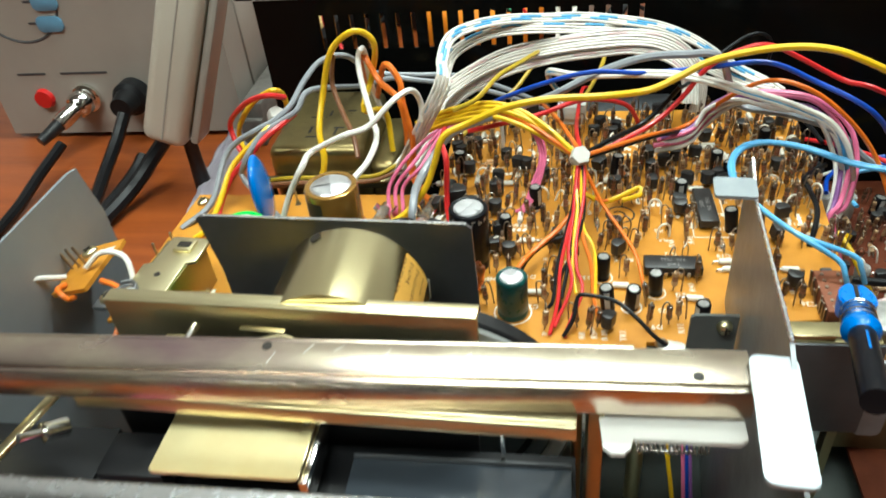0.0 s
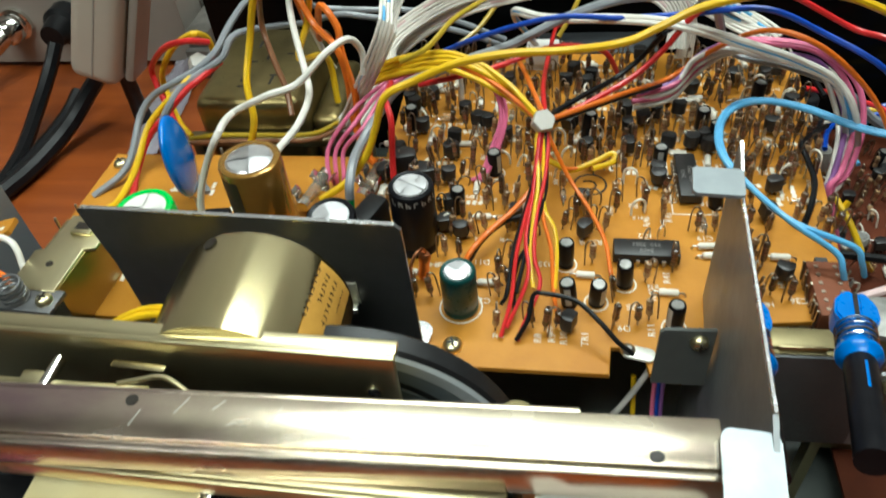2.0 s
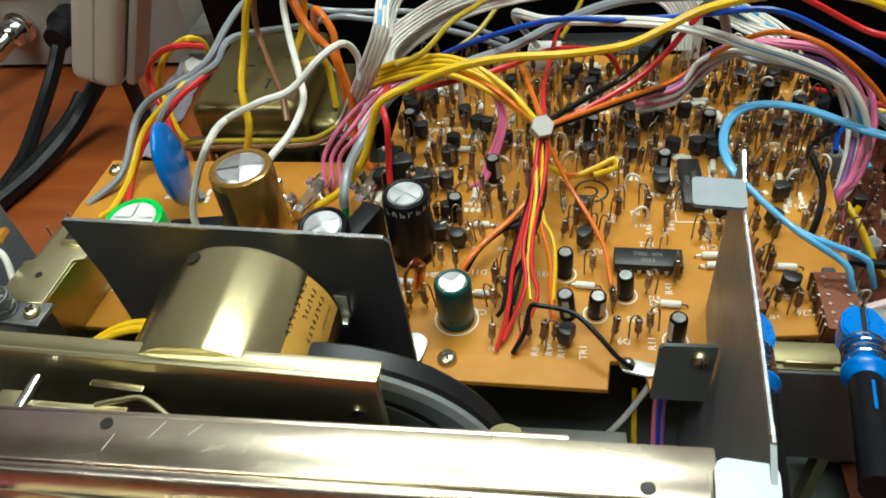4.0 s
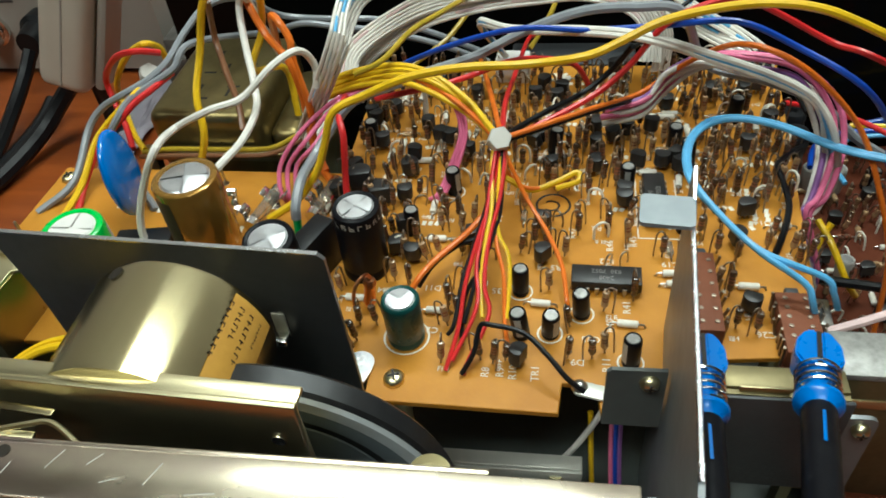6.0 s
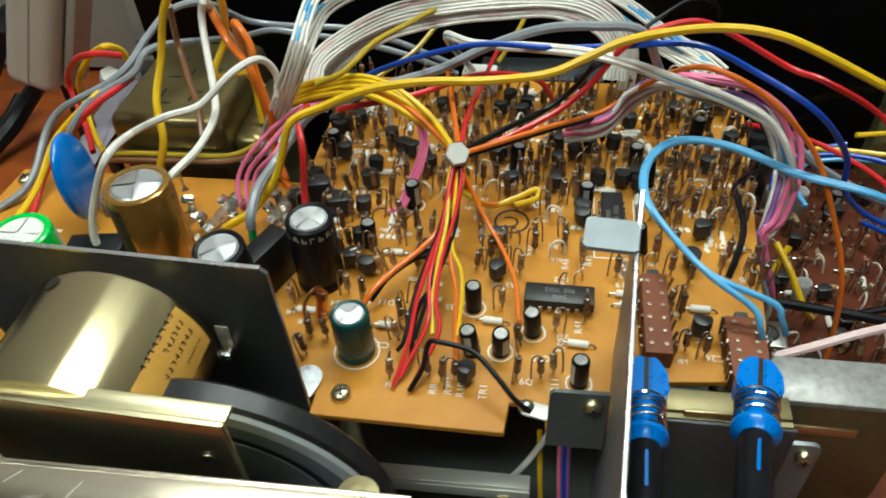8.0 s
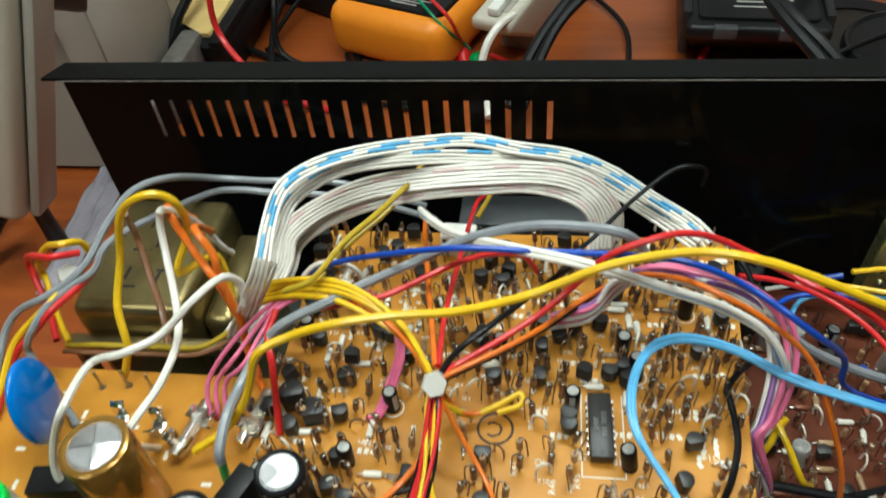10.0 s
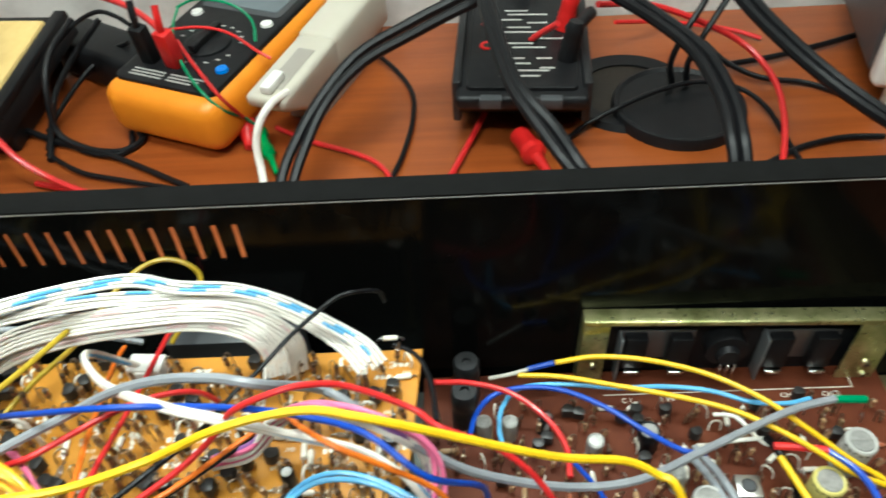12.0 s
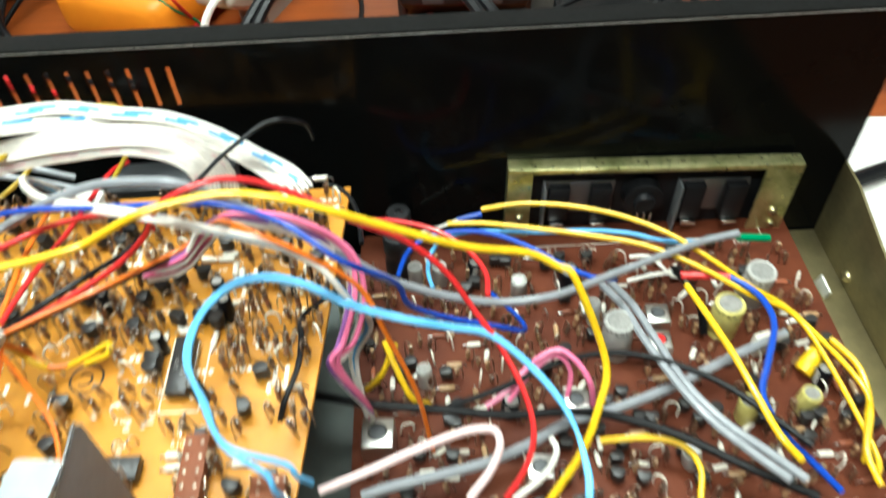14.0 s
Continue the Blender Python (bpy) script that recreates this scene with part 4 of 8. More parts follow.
sheet("guide_post", 0.0040, 0.0052, -0.0600, -0.0588, D + 0.0180, D + 0.0400, "chrome", deck)
sheet("side_post", -0.1440, -0.1400, -0.0640, -0.0520, 0, D + 0.0545, "zinc_dark", deck)
sheet("side_post", 0.0240, 0.0275, -0.0660, -0.0540, 0, D + 0.0545, "zinc_dark", deck)
sheet("back_plate", -0.098, -0.002, -0.0540, -0.0526, 0, D + 0.0440, "rubber", deck)
sheet("link_bar", -0.098, -0.051, -0.0516, -0.0500, D + 0.0455, D + 0.0465, "zinc", deck, m=pose(0, 0, 0, 0, 0, -1))
sheet("link_block", -0.0790, -0.0725, -0.0530, -0.0490, D + 0.0460, D + 0.0480, "zinc", deck, m=pose(0, 0, 0, 0, 0, -1))
part("link_pin", lathed([(0, 0), (0.0014, 0), (0.0014, 0.016), (0, 0.016)], 12), M["chrome"], deck, m=pose(-0.0740, -0.0440, D + 0.0470) @ RM)
part("spring_lever", tube(bmesh.new(), [(-0.058, -0.0500, D + 0.0478), (-0.053, -0.0488, D + 0.0482), (-0.048, -0.0482, D + 0.0482), (-0.040, -0.0525, D + 0.0475)], 0.0006, 6), M["zinc"], deck)
sheet("spring_blade", -0.058, -0.046, -0.0500, -0.0484, D + 0.0478, D + 0.0482, "zinc_dark", deck, m=pose(0, 0, 0, 0, 0, -4))
sheet("dark_body", -0.098, 0.022, -0.0800, -0.0560, 0, D + 0.0180, "dark_plastic", deck)
part("cassette_lid", plate(rounded(-0.0400, -0.0030, -0.0755, -0.0530, 0.0012), D + 0.0290, D + 0.0300, m=pose(-0.0385, 0, 0)), M["copper_plate"], deck, "pale gold metal plate")
sheet("lid_side", -0.0418, -0.0395, -0.0755, -0.0560, D + 0.0200, D + 0.0285, "chrome", deck)
sheet("window", -0.0330, 0.0210, -0.0860, -0.0610, D + 0.0180, D + 0.0195, "lcd", deck, "dark smoked window")
sheet("window_rim", -0.0330, 0.0210, -0.0610, -0.0600, D + 0.0180, D + 0.0205, "grey_plastic", deck)
sheet("front_bar", -0.150, 0.030, -0.0960, -0.0880, D + 0.0300, D + 0.0450, "steel_bright", deck, "silvery front bar", bevel=0.0015)
clipw = bmesh.new()
plate([(0.0245, -0.0610), (0.0560, -0.0605), (0.0560, -0.0700), (0.0545, -0.0712), (0.0330, -0.0712), (0.0325, -0.0735), (0.0310, -0.0750), (0.0285, -0.0750), (0.0268, -0.0735), (0.0262, -0.0650)], D + 0.0438, D + 0.0450, bm=clipw)
part("switch_bracket", clipw, M["white_plastic"], deck, "white moulded switch bracket")
spring = [(0.0335 + 0.0145 * k / 60, -0.0722 + 0.0011 * math.sin(k * math.pi / 2), D + 0.0436 + 0.0011 * math.cos(k * math.pi / 2)) for k in range(61)]
part("coil_spring", tube(bmesh.new(), spring, 0.00022, 5, 2), M["chrome"], deck)
part("gear_hub", lathed([(0, 0), (0.0036, 0), (0.0040, 0.0005), (0.0038, 0.0011), (0.0015, 0.0015), (0.0012, 0.0026), (0, 0.0026)], 24), M["zinc_aged"], deck, m=pose(0.0222, -0.0490, D + 0.0418))
sheet("gear_post", 0.0209, 0.0235, -0.0503, -0.0477, 0, D + 0.0420, "zinc_dark", deck)
sheet("rear_rail", -0.0300, 0.0512, -0.0050, -0.0005, D - 0.0318, D - 0.0305, "rail_zinc", deck, "pale zinc-plated rail under the board", m=pose(0, 0, 0, 0, 0, 0.8))
sheet("rear_rail_lip", -0.0300, 0.0512, -0.0062, -0.0050, D - 0.0350, D - 0.0305, "rail_zinc", deck, m=pose(0, 0, 0, 0, 0, 0.8))
for px in (-0.0250, 0.0440):
    part("rail_post", lathed([(0, 0), (0.0028, 0), (0.0028, D - 0.0330), (0, D - 0.0330)], 16), M["zinc"], deck, "yellow plated round post", m=pose(px, -0.0035, 0))

# ---- upright divider plate with its folded tab ----
div = thing("divider_plate", pose(0.0699, 0, FLOOR, 0, 0, -5.05), "upright grey steel divider plate with a folded top tab", "metal plate")
side = [(-0.090, 0), (0.022, 0), (0.0235, D + 0.0530), (0.0215, D + 0.0552), (0.006, D + 0.0510), (-0.056, D + 0.0585), (-0.090, D + 0.0500)]
part("plate", plate(side, -0.0005, 0.0005, m=YZ), M["steel"], div, smooth=False)
part("top_tab", plate(rounded(-0.0112, 0.0002, 0.0045, 0.0140, 0.0012), D + 0.0528, D + 0.0538), M["steel_pale"], div, "shiny folded tab")
# thin rod of brighter steel than the plate along its top
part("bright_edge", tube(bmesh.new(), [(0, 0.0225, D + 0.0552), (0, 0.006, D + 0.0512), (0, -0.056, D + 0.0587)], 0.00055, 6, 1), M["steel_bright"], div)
part("front_flange", plate(rounded(-0.0085, 0.0010, -0.0900, -0.0585, 0.002), D + 0.0560, D + 0.0570), M["steel_pale"], div, "bright white front flange")
part("black_flange", plate([(0.0002, 0.0015), (0.0138, 0.0002), (0.0138, 0.0222), (0.0014, 0.0230), (0.0004, 0.0220)], 0, 0.001, m=pose(-0.0150, -0.0100, D, 90, 0, 9)), M["flange_grey"], div, "dark grey mounting flange", smooth=False)
screw_head(div, pose(-0.0050, -0.0094, D + 0.0185, 90, 0, 9), 0.0023)

# ---- transformer behind the amber board ----
trafo = thing("transformer", pose(-0.0855, 0.130, FLOOR), "mains transformer in a dull brass shell with worn ink stamps", "transformer")
part("shell", boxed(-0.0255, 0.0180, -0.028, 0.030, 0.012, D + 0.0130, bevel=0.0045, segs=4), M["trafo"], trafo)
part("side_coil_cover", boxed(0.0175, 0.0300, -0.022, 0.024, 0.012, D + 0.0010, bevel=0.004, segs=3), M["trafo"], trafo)
part("mounting_frame", boxed(-0.0290, 0.0300, -0.0345, 0.034, 0.0, 0.0130, bevel=0.001), M["zinc_dark"], trafo)
part("rim", boxed(-0.0285, 0.0300, -0.0345, -0.0290, D - 0.0035, D + 0.0005, bevel=0.001), M["zinc_dark"], trafo)
for sx in (-0.0255, 0.0270):
    part("frame_leg", boxed(sx - 0.002, sx + 0.002, -0.0340, -0.0300, 0.012, D - 0.003, bevel=0.0005), M["zinc_dark"], trafo)
stamp = bmesh.new()
for k, (sx, sy, w, h) in enumerate(((-0.010, -0.018, 0.006, 0.0012), (-0.010, -0.014, 0.0012, 0.006), (0.002, -0.016, 0.0012, 0.006), (0.001, -0.010, 0.005, 0.0012), (-0.012, 0.000, 0.005, 0.0012), (-0.004, 0.002, 0.0012, 0.005), (0.004, 0.006, 0.004, 0.0012), (-0.010, 0.012, 0.0012, 0.005))):
    box(stamp, sx, sx + w, sy, sy + h, D + 0.01301, D + 0.01306)
part("worn_stamp", stamp, M["ink_black"], trafo, smooth=False)
mains = thing("lead_pair", pose(0, 0, 0), "yellow and brown wires lying along the transformer rim", "wire")
part("yellow_lead", tube(bmesh.new(), [(-0.112, 0.0945, 0.001), (-0.100, 0.0935, 0.0035), (-0.082, 0.0938, 0.0035), (-0.062, 0.0942, 0.004), (-0.052, 0.100, 0.006)], 0.0010, 8), W["olive"], mains)
part("brown_lead", tube(bmesh.new(), [(-0.112, 0.0920, 0.001), (-0.098, 0.0910, 0.0025), (-0.080, 0.0915, 0.0025), (-0.062, 0.0920, 0.003), (-0.050, 0.098, 0.005)], 0.0009, 8), W["brown"], mains)

# ---- fuse clips, film block and terminals on the amber board's left part ----
for fx, fy, rz in ((-0.0800, 0.0660, 10), (-0.0665, 0.0645, 8), (-0.0560, 0.0590, 75), (-0.0515, 0.0680, 80), (-0.0352, 0.0660, 80), (-0.0345, 0.0720, 75)):
    fc = thing("fuse_clip", pose(fx, fy, 0.0, 0, 0, rz), "shiny bent metal fuse clip soldered to the board", "fuse clip", "fuse clips")
    bm = bmesh.new()
    bend = [(0, 0.0044, 0.0062), (0, 0.0030, 0.0050), (0, 0.0027, 0.0030), (0, 0.0026, 0.0008), (0, 0.0020, 0.0000)]
    tube(bm, bend + [(0, -y, z) for _, y, z in bend[::-1]], 0.0022, 8, 2, flat=0.14)
    part("spring_clip", bm, M["chrome"], fc)
for gx, gy, rz in ((-0.0540, 0.0635, 78), (-0.0348, 0.0690, 78)):
    gl = thing("fuse", pose(gx, gy, 0.0030, 0, 0, rz), "small glass fuse held in metal clips", "fuse", "fuses")
    part("glass_tube", lathed([(0.0021, -0.0075), (0.0021, 0.0075)], 14, m=pose(0, 0, 0, 0, 90, 0)), M["glass_film"], gl)
    for s in (-1, 1):
        part("end_cap", lathed([(0, s * 0.0100), (0.0023, s * 0.0098), (0.0024, s * 0.0070), (0, s * 0.0069)], 14, m=pose(0, 0, 0, 0, 90, 0)), M["chrome"], gl)
blk = thing("film_capacitor_block", pose(-0.0295, 0.0375, 0.0, 0, 0, 68), "black box-shaped film capacitor beside a round one", "capacitor")
part("case", boxed(-0.009, 0.009, -0.0035, 0.0035, -0.0004, 0.0165, bevel=0.0008), M["dark_plastic"], blk)
blk = thing("film_capacitor_block", pose(-0.0860, 0.0420, 0.0, 0, 0, 8), "low black box-shaped part on the board", "capacitor")
part("case", boxed(-0.009, 0.009, -0.0045, 0.0045, -0.0004, 0.0085, bevel=0.0008), M["dark_plastic"], blk)
sleeve = thing("sleeved_lead", pose(-0.0372, 0.0475, 0.0), "green sleeved lead standing on the board", "wire")
part("sleeve", tube(bmesh.new(), [(0, 0, 0.0), (0.0002, 0.0002, 0.006), (0.0008, 0.001, 0.0130)], 0.0013, 10), M["green_plastic"], sleeve)
part("lead", tube(bmesh.new(), [(0, 0, -0.0006), (0, 0, 0.002)], 0.0006, 6), M["solder"], sleeve)
for bx, by, r, h in ((-0.0235, 0.0755, 0.0040, 0.0100), (-0.0160, 0.0705, 0.0036, 0.0075), (-0.0060, 0.0475, 0.0030, 0.0060), (-0.0085, 0.0850, 0.0030, 0.0070)):
    tr = thing("power_transistor", pose(bx, by, 0, 0, 0, 15), "larger black moulded transistor standing on the board", "transistor", "larger transistors")
    pts = [(r * math.cos(a), r * math.sin(a)) for a in [radians(-35 + 250 * k / 14) for k in range(15)]]
    part("case", plate(pts, 0.0015, h, bevel=0.0004), M["epoxy"], tr)
    for sx in (-0.0018, 0, 0.0018):
        part("leg", tube(bmesh.new(), [(sx, 0, 0.002), (sx, 0, -0.0007)], 0.0004, 6, 1), M["solder"], tr)
rc = thing("wound_resistor", pose(-0.0115, 0.0235, 0.0, 0, 0, 60), "red-brown lacquered resistor bent upright on its leads", "resistor")
part("body", lathed([(0, 0.0), (0.0015, 0.0003), (0.0020, 0.0015), (0.0017, 0.003), (0.0017, 0.0065), (0.0020, 0.008), (0.0015, 0.0092), (0, 0.0095)], 12), M["copper"], rc, m=pose(0.002, 0, 0.001, 0, 12, 0))
part("lead", tube(bmesh.new(), [(0.0042, 0, 0.0100), (0.003, 0, 0.0125), (-0.0005, 0, 0.0125), (-0.0030, 0, 0.009), (-0.0032, 0, -0.0006)], 0.0006, 6), M["copper"], rc)
for tx, ty in ((-0.1335, 0.0470), (-0.1375, 0.0400), (-0.1020, 0.0730), (-0.0920, 0.0790), (-0.0830, 0.0800), (-0.0740, 0.0790)):
    tag = thing("solder_pin", pose(tx, ty, 0), "tinned upright solder pin on the board", "terminal pin", "solder pins")
    part("pin", boxed(-0.0004, 0.0004, -0.0004, 0.0004, -0.0006, 0.0085, bevel=0.0001), M["solder"], tag)
    part("solder_joint", lathed([(0.0014, -0.0001), (0.0009, 0.0006), (0.0005, 0.0018), (0, 0.0019)], 10), M["solder"], tag)

# ---- slide switches, test clips and brackets right of the divider ----
for bx, by, lx, ly in ((0.0823, 0.0322, 0.0072, 0.0290), (0.1048, 0.0222, 0.0098, 0.0205)):
    sw = thing("slide_switch", pose(bx, by, 0), "long brown slide switch with solder pins along both sides", "switch", "slide switches")
    part("body", boxed(-lx / 2, lx / 2, -ly / 2, ly / 2, -0.0004, 0.0060, bevel=0.0005), M["conn_brown"], sw)
    part("slider", boxed(-0.0018, 0.0018, ly / 2 - 0.001, ly / 2 + 0.0025, 0.0020, 0.0052, bevel=0.0005), M["grey_plastic"], sw)
    pm = link_mesh("pin", boxed(-0.0003, 0.0003, -0.0004, 0.0004, -0.0006, 0.0066), M["lead"], False)
    dot = link_mesh("contact", lathed([(0.0007, 0.00595), (0.0006, 0.0063), (0, 0.0064)], 8), M["lead"])
    for k in range(6):
        for side_x in (-0.26, 0.26):
            share("contact", dot, sw, pose(side_x * lx, -ly / 2 + (k + 0.7) * ly / 6.4, 0))
    for k in range(9):
        for s in (-1, 1):
            share("pin", pm, sw, pose(s * (lx / 2 + 0.0002), -ly / 2 + (k + 0.7) * ly / 9.4, -0.0012 * rnd.random(), rnd.uniform(-9, 9), s * rnd.uniform(-4, 14)))
plated = thing("switch_bracket", pose(0.0925, 0.0030, FLOOR), "plated bracket under the blue test clips", "bracket")
part("face", boxed(-0.0150, 0.0190, -0.0035, 0.0030, D + 0.0060, D + 0.0075, bevel=0.0004), M["zinc_aged"], plated)
part("lip", boxed(-0.0060, 0.0058, -0.0042, -0.0034, D + 0.0045, D + 0.0082, bevel=0.0003), M["zinc_dark"], plated)
part("apron", boxed(-0.0160, 0.0200, -0.0060, -0.0048, D - 0.0330, D + 0.0062, bevel=0.0004), M["grey_plastic"], plated)
part("web", boxed(-0.0150, 0.0190, -0.0050, -0.0030, D - 0.004, D + 0.0065), M["zinc_aged"], plated)
part("post", boxed(-0.0140, -0.0110, -0.0045, 0.0000, 0, D - 0.001), M["zinc_dark"], plated)
part("post", boxed(0.0120, 0.0150, -0.0045, 0.0000, 0, D - 0.001), M["zinc_dark"], plated)
part("lug", plate(rounded(0.0205, 0.0290, -0.0300, 0.0040, 0.0025), -0.0006, 0.0006, m=pose(0, -0.002, D - 0.008, 90, 0, 0)), M["steel"], plated)
screw_head(plated, pose(0.0252, -0.0030, D - 0.0080, 90, 0, 0), 0.0022)
cream = thing("shielded_module", pose(0.124, 0.016, RZ), "pale metal-cased module standing beside the lower board", "electronic module")
part("can", boxed(-0.0125, 0.0230, -0.0050, 0.0085, -0.0004, 0.0560, bevel=0.0010), M["zinc_aged"], cream)
part("lid", boxed(-0.0130, 0.0235, -0.0055, 0.0090, 0.0556, 0.0580, bevel=0.0006), M["cap_top"], cream, "pale folded lid")
part("brass_strip", boxed(-0.0120, 0.0100, -0.0056, -0.0049, 0.0440, 0.0475, bevel=0.0003), M["zinc"], cream)


def test_clip(tip, tail, label):
    a, b = Vector(tip), Vector(tail)
    long = (b - a).length
    m = Matrix.Translation(a) @ (b - a).to_track_quat("Z", "Y").to_matrix().to_4x4()
    ob = thing("test_clip", m, label, "test clip", "blue test clips")
    head = bmesh.new()
    for s in (-1, 1):
        plate([(s * 0.0005, 0.0), (s * 0.0026, 0.0006), (s * 0.0046, 0.0044), (s * 0.0050, 0.0100), (s * 0.0036, 0.0128), (s * 0.0005, 0.0128)], -0.0030, 0.0030, m=pose(0, 0, 0, 90, 0, 0) , bm=head)
    bmesh.ops.transform(head, matrix=Matrix.Rotation(math.pi, 4, "X"), verts=head.verts)
    bmesh.ops.transform(head, matrix=Matrix.Scale(-1, 4, (0, 0, 1)), verts=head.verts) if head.verts and min(v.co.z for v in head.verts) < -0.005 else None
    bmesh.ops.bevel(head, geom=list(head.edges), offset=0.0005, segments=2, affect="EDGES")
    part("jaw_head", head, M["clip_blue"], ob)
    # black filling that draws the dark slot between the jaws
    part("jaw_metal", boxed(-0.0005, 0.0005, -0.0028, 0.0028, 0.0006, 0.0120), M["ink_black"], ob)
    part("stem", lathed([(0, 0.0115), (0.0027, 0.0115), (0.0027, 0.0190), (0.0036, 0.0200), (0.0050, 0.0212), (0.0050, 0.0222), (0.0034, 0.0238), (0.0030, 0.026), (0, 0.026)], 20), M["clip_blue"], ob)
    coil = [(0.0044 * math.cos(k * 0.7), 0.0044 * math.sin(k * 0.7), 0.0120 + 0.0085 * k / 38) for k in range(39)]
    part("spring", tube(bmesh.new(), coil, 0.00035, 6, 2), M["chrome"], ob)
    part("barrel", lathed([(0, 0.0232), (0.0031, 0.0232), (0.0035, 0.0250), (0.0035, long - 0.002), (0.0036, long), (0, long)], 20), M["sl_black"], ob, "glossy black barrel")
    part("slit", boxed(-0.0003, 0.0003, 0.0032, 0.0036, 0.0275, 0.0360), M["clip_blue"], ob)
    return ob


test_clip((0.1010, 0.0035, 0.0215), (0.0895, -0.0480, 0.0330), "blue and black sprung test clip gripping a switch pin")
test_clip((0.0760, 0.0025, 0.0205), (0.0725, -0.0490, 0.0260), "blue and black sprung test clip beside the divider plate")

for colour, dx in (("pink", 0.0), ("blue", 0.0012), ("purple", 0.0024)):
    wire("wire", colour, 0.0007, [(0.0585 + dx, 0.0060, -0.010), (0.0590 + dx, 0.0030, -0.030), (0.0605 + dx, -0.0060, -0.055), (0.0600 + dx, -0.0260, -0.070)], colour + " wire hanging below the board", "wires below the board")
wire("wire", "yellow", 0.0008, [(0.0530, 0.0080, -0.020), (0.0545, 0.0000, -0.045), (0.0570, -0.0120, -0.064), (0.0550, -0.0280, -0.071)], "yellow wire hanging below the board", "wires below the board")
wire("wire", "white", 0.0009, [(0.0585, 0.0060, -0.008), (0.0530, 0.0040, -0.022), (0.0470, 0.0035, -0.036), (0.0380, 0.0060, -0.056)], "white wire hanging below the board", "wires below the board")

# ---- brackets, small board and plate at the left front ----
lp = thing("side_plate", pose(-0.157, 0, FLOOR), "bare grey steel side plate with a slanted top", "metal plate")
part("plate", plate([(-0.085, 0), (0.048, 0), (0.046, D + 0.020), (0.041, D + 0.0415), (0.036, D + 0.0425), (-0.020, D + 0.0430), (-0.085, D + 0.030)], -0.0006, 0.0006, m=YZ @ pose(0, 0, 0)), M["grey_plate"], lp, smooth=False)
sb = thing("small_circuit_board", pose(-0.1475, 0.0150, 0.0165, 0, -16, 4), "small amber circuit board screwed to the side plate", "circuit board")
part("board_panel", plate([(-0.0090, -0.012), (0.0060, -0.014), (0.0075, 0.004), (0.0105, 0.006), (0.0100, 0.012), (-0.0080, 0.013)], -0.0008, 0.0008), M["pcb"], sb)
screw_head(sb, pose(-0.0030, 0.0085, 0.0008), 0.0030)
part("printed_mark", boxed(0.0030, 0.0080, 0.0070, 0.0085, 0.00082, 0.00088), M["silk"], sb)
for k in range(3):
    part("pin", boxed(-0.0075 + 0.003 * k, -0.0068 + 0.003 * k, 0.0010, 0.0017, 0.0, 0.0090), M["lead"], sb)
part("bracket_foot", boxed(-0.0120, -0.0030, -0.004, 0.004, -0.0040, -0.0006), M["zinc_dark"], sb)
wire("wire", "white", 0.0010, [(-0.152, 0.008, 0.018), (-0.158, -0.002, 0.024), (-0.160, -0.016, 0.022), (-0.158, -0.03, 0.006)], "white wire leaving the small board")
wire("wire", "white", 0.0010, [(-0.1460, 0.0120, 0.019), (-0.1400, 0.0150, 0.0235), (-0.1310, 0.0140, 0.0225), (-0.1270, 0.0080, 0.015)], "white wire leaving the small board")
wire("wire", "orange", 0.0010, [(-0.1510, 0.0050, 0.017), (-0.1500, 0.0000, 0.0190), (-0.1460, -0.0020, 0.0170), (-0.1470, 0.0020, 0.014)], "orange wire looping at the small board")
wire("wire", "orange", 0.0010, [(-0.1400, 0.0090, 0.016), (-0.1320, 0.0060, 0.014), (-0.1290, -0.0060, 0.008), (-0.1300, -0.0200, 0.0)], "orange wire running down from the small board")
bs = thing("lever_switch", pose(-0.1180, 0.0140, FLOOR, 0, 0, -4), "bronze-plated switch bracket with a slotted top", "switch")
part("top_plate", plate([(-0.0070, -0.0150), (0.0080, -0.0150), (0.0075, 0.0020), (0.0110, 0.0030), (0.0105, 0.0160), (-0.0040, 0.0160), (-0.0045, 0.0010), (-0.0075, 0.0000)], D + 0.0180, D + 0.0192, bevel=0.0002), M["zinc"], bs)
part("slot_frame", boxed(0.0000, 0.0070, 0.0075, 0.0135, D + 0.0190, D + 0.0204, bevel=0.0004), M["zinc"], bs)
part("slot_opening", boxed(0.0012, 0.0058, 0.0090, 0.0118, D + 0.0202, D + 0.02065), M["ink_black"], bs)
part("hole", lathed([(0, 0), (0.0011, 0), (0.0011, 0.0002), (0, 0.0002)], 12), M["ink_black"], bs, m=pose(0.0005, -0.0050, D + 0.0192))
part("body", boxed(-0.0060, 0.0080, -0.0140, 0.0150, 0, D + 0.0182), M["zinc_dark"], bs)
for rx in (-0.0105, 0.0072):
    screw_head(bs, pose(rx, -0.0185, D + 0.0188), 0.0024)
coil = [(-0.0018 + 0.0034 * math.cos(k * 0.6), -0.0185 + 0.0034 * math.sin(k * 0.6), D + 0.0175 + 0.0075 * k / 46) for k in range(47)]
part("spring", tube(bmesh.new(), coil, 0.00055, 6, 1), M["steel_dark"], bs)
part("roller_bar", boxed(-0.0140, 0.0110, -0.0225, -0.0140, D + 0.0170, D + 0.0188, bevel=0.0004), M["steel_dark"], bs)
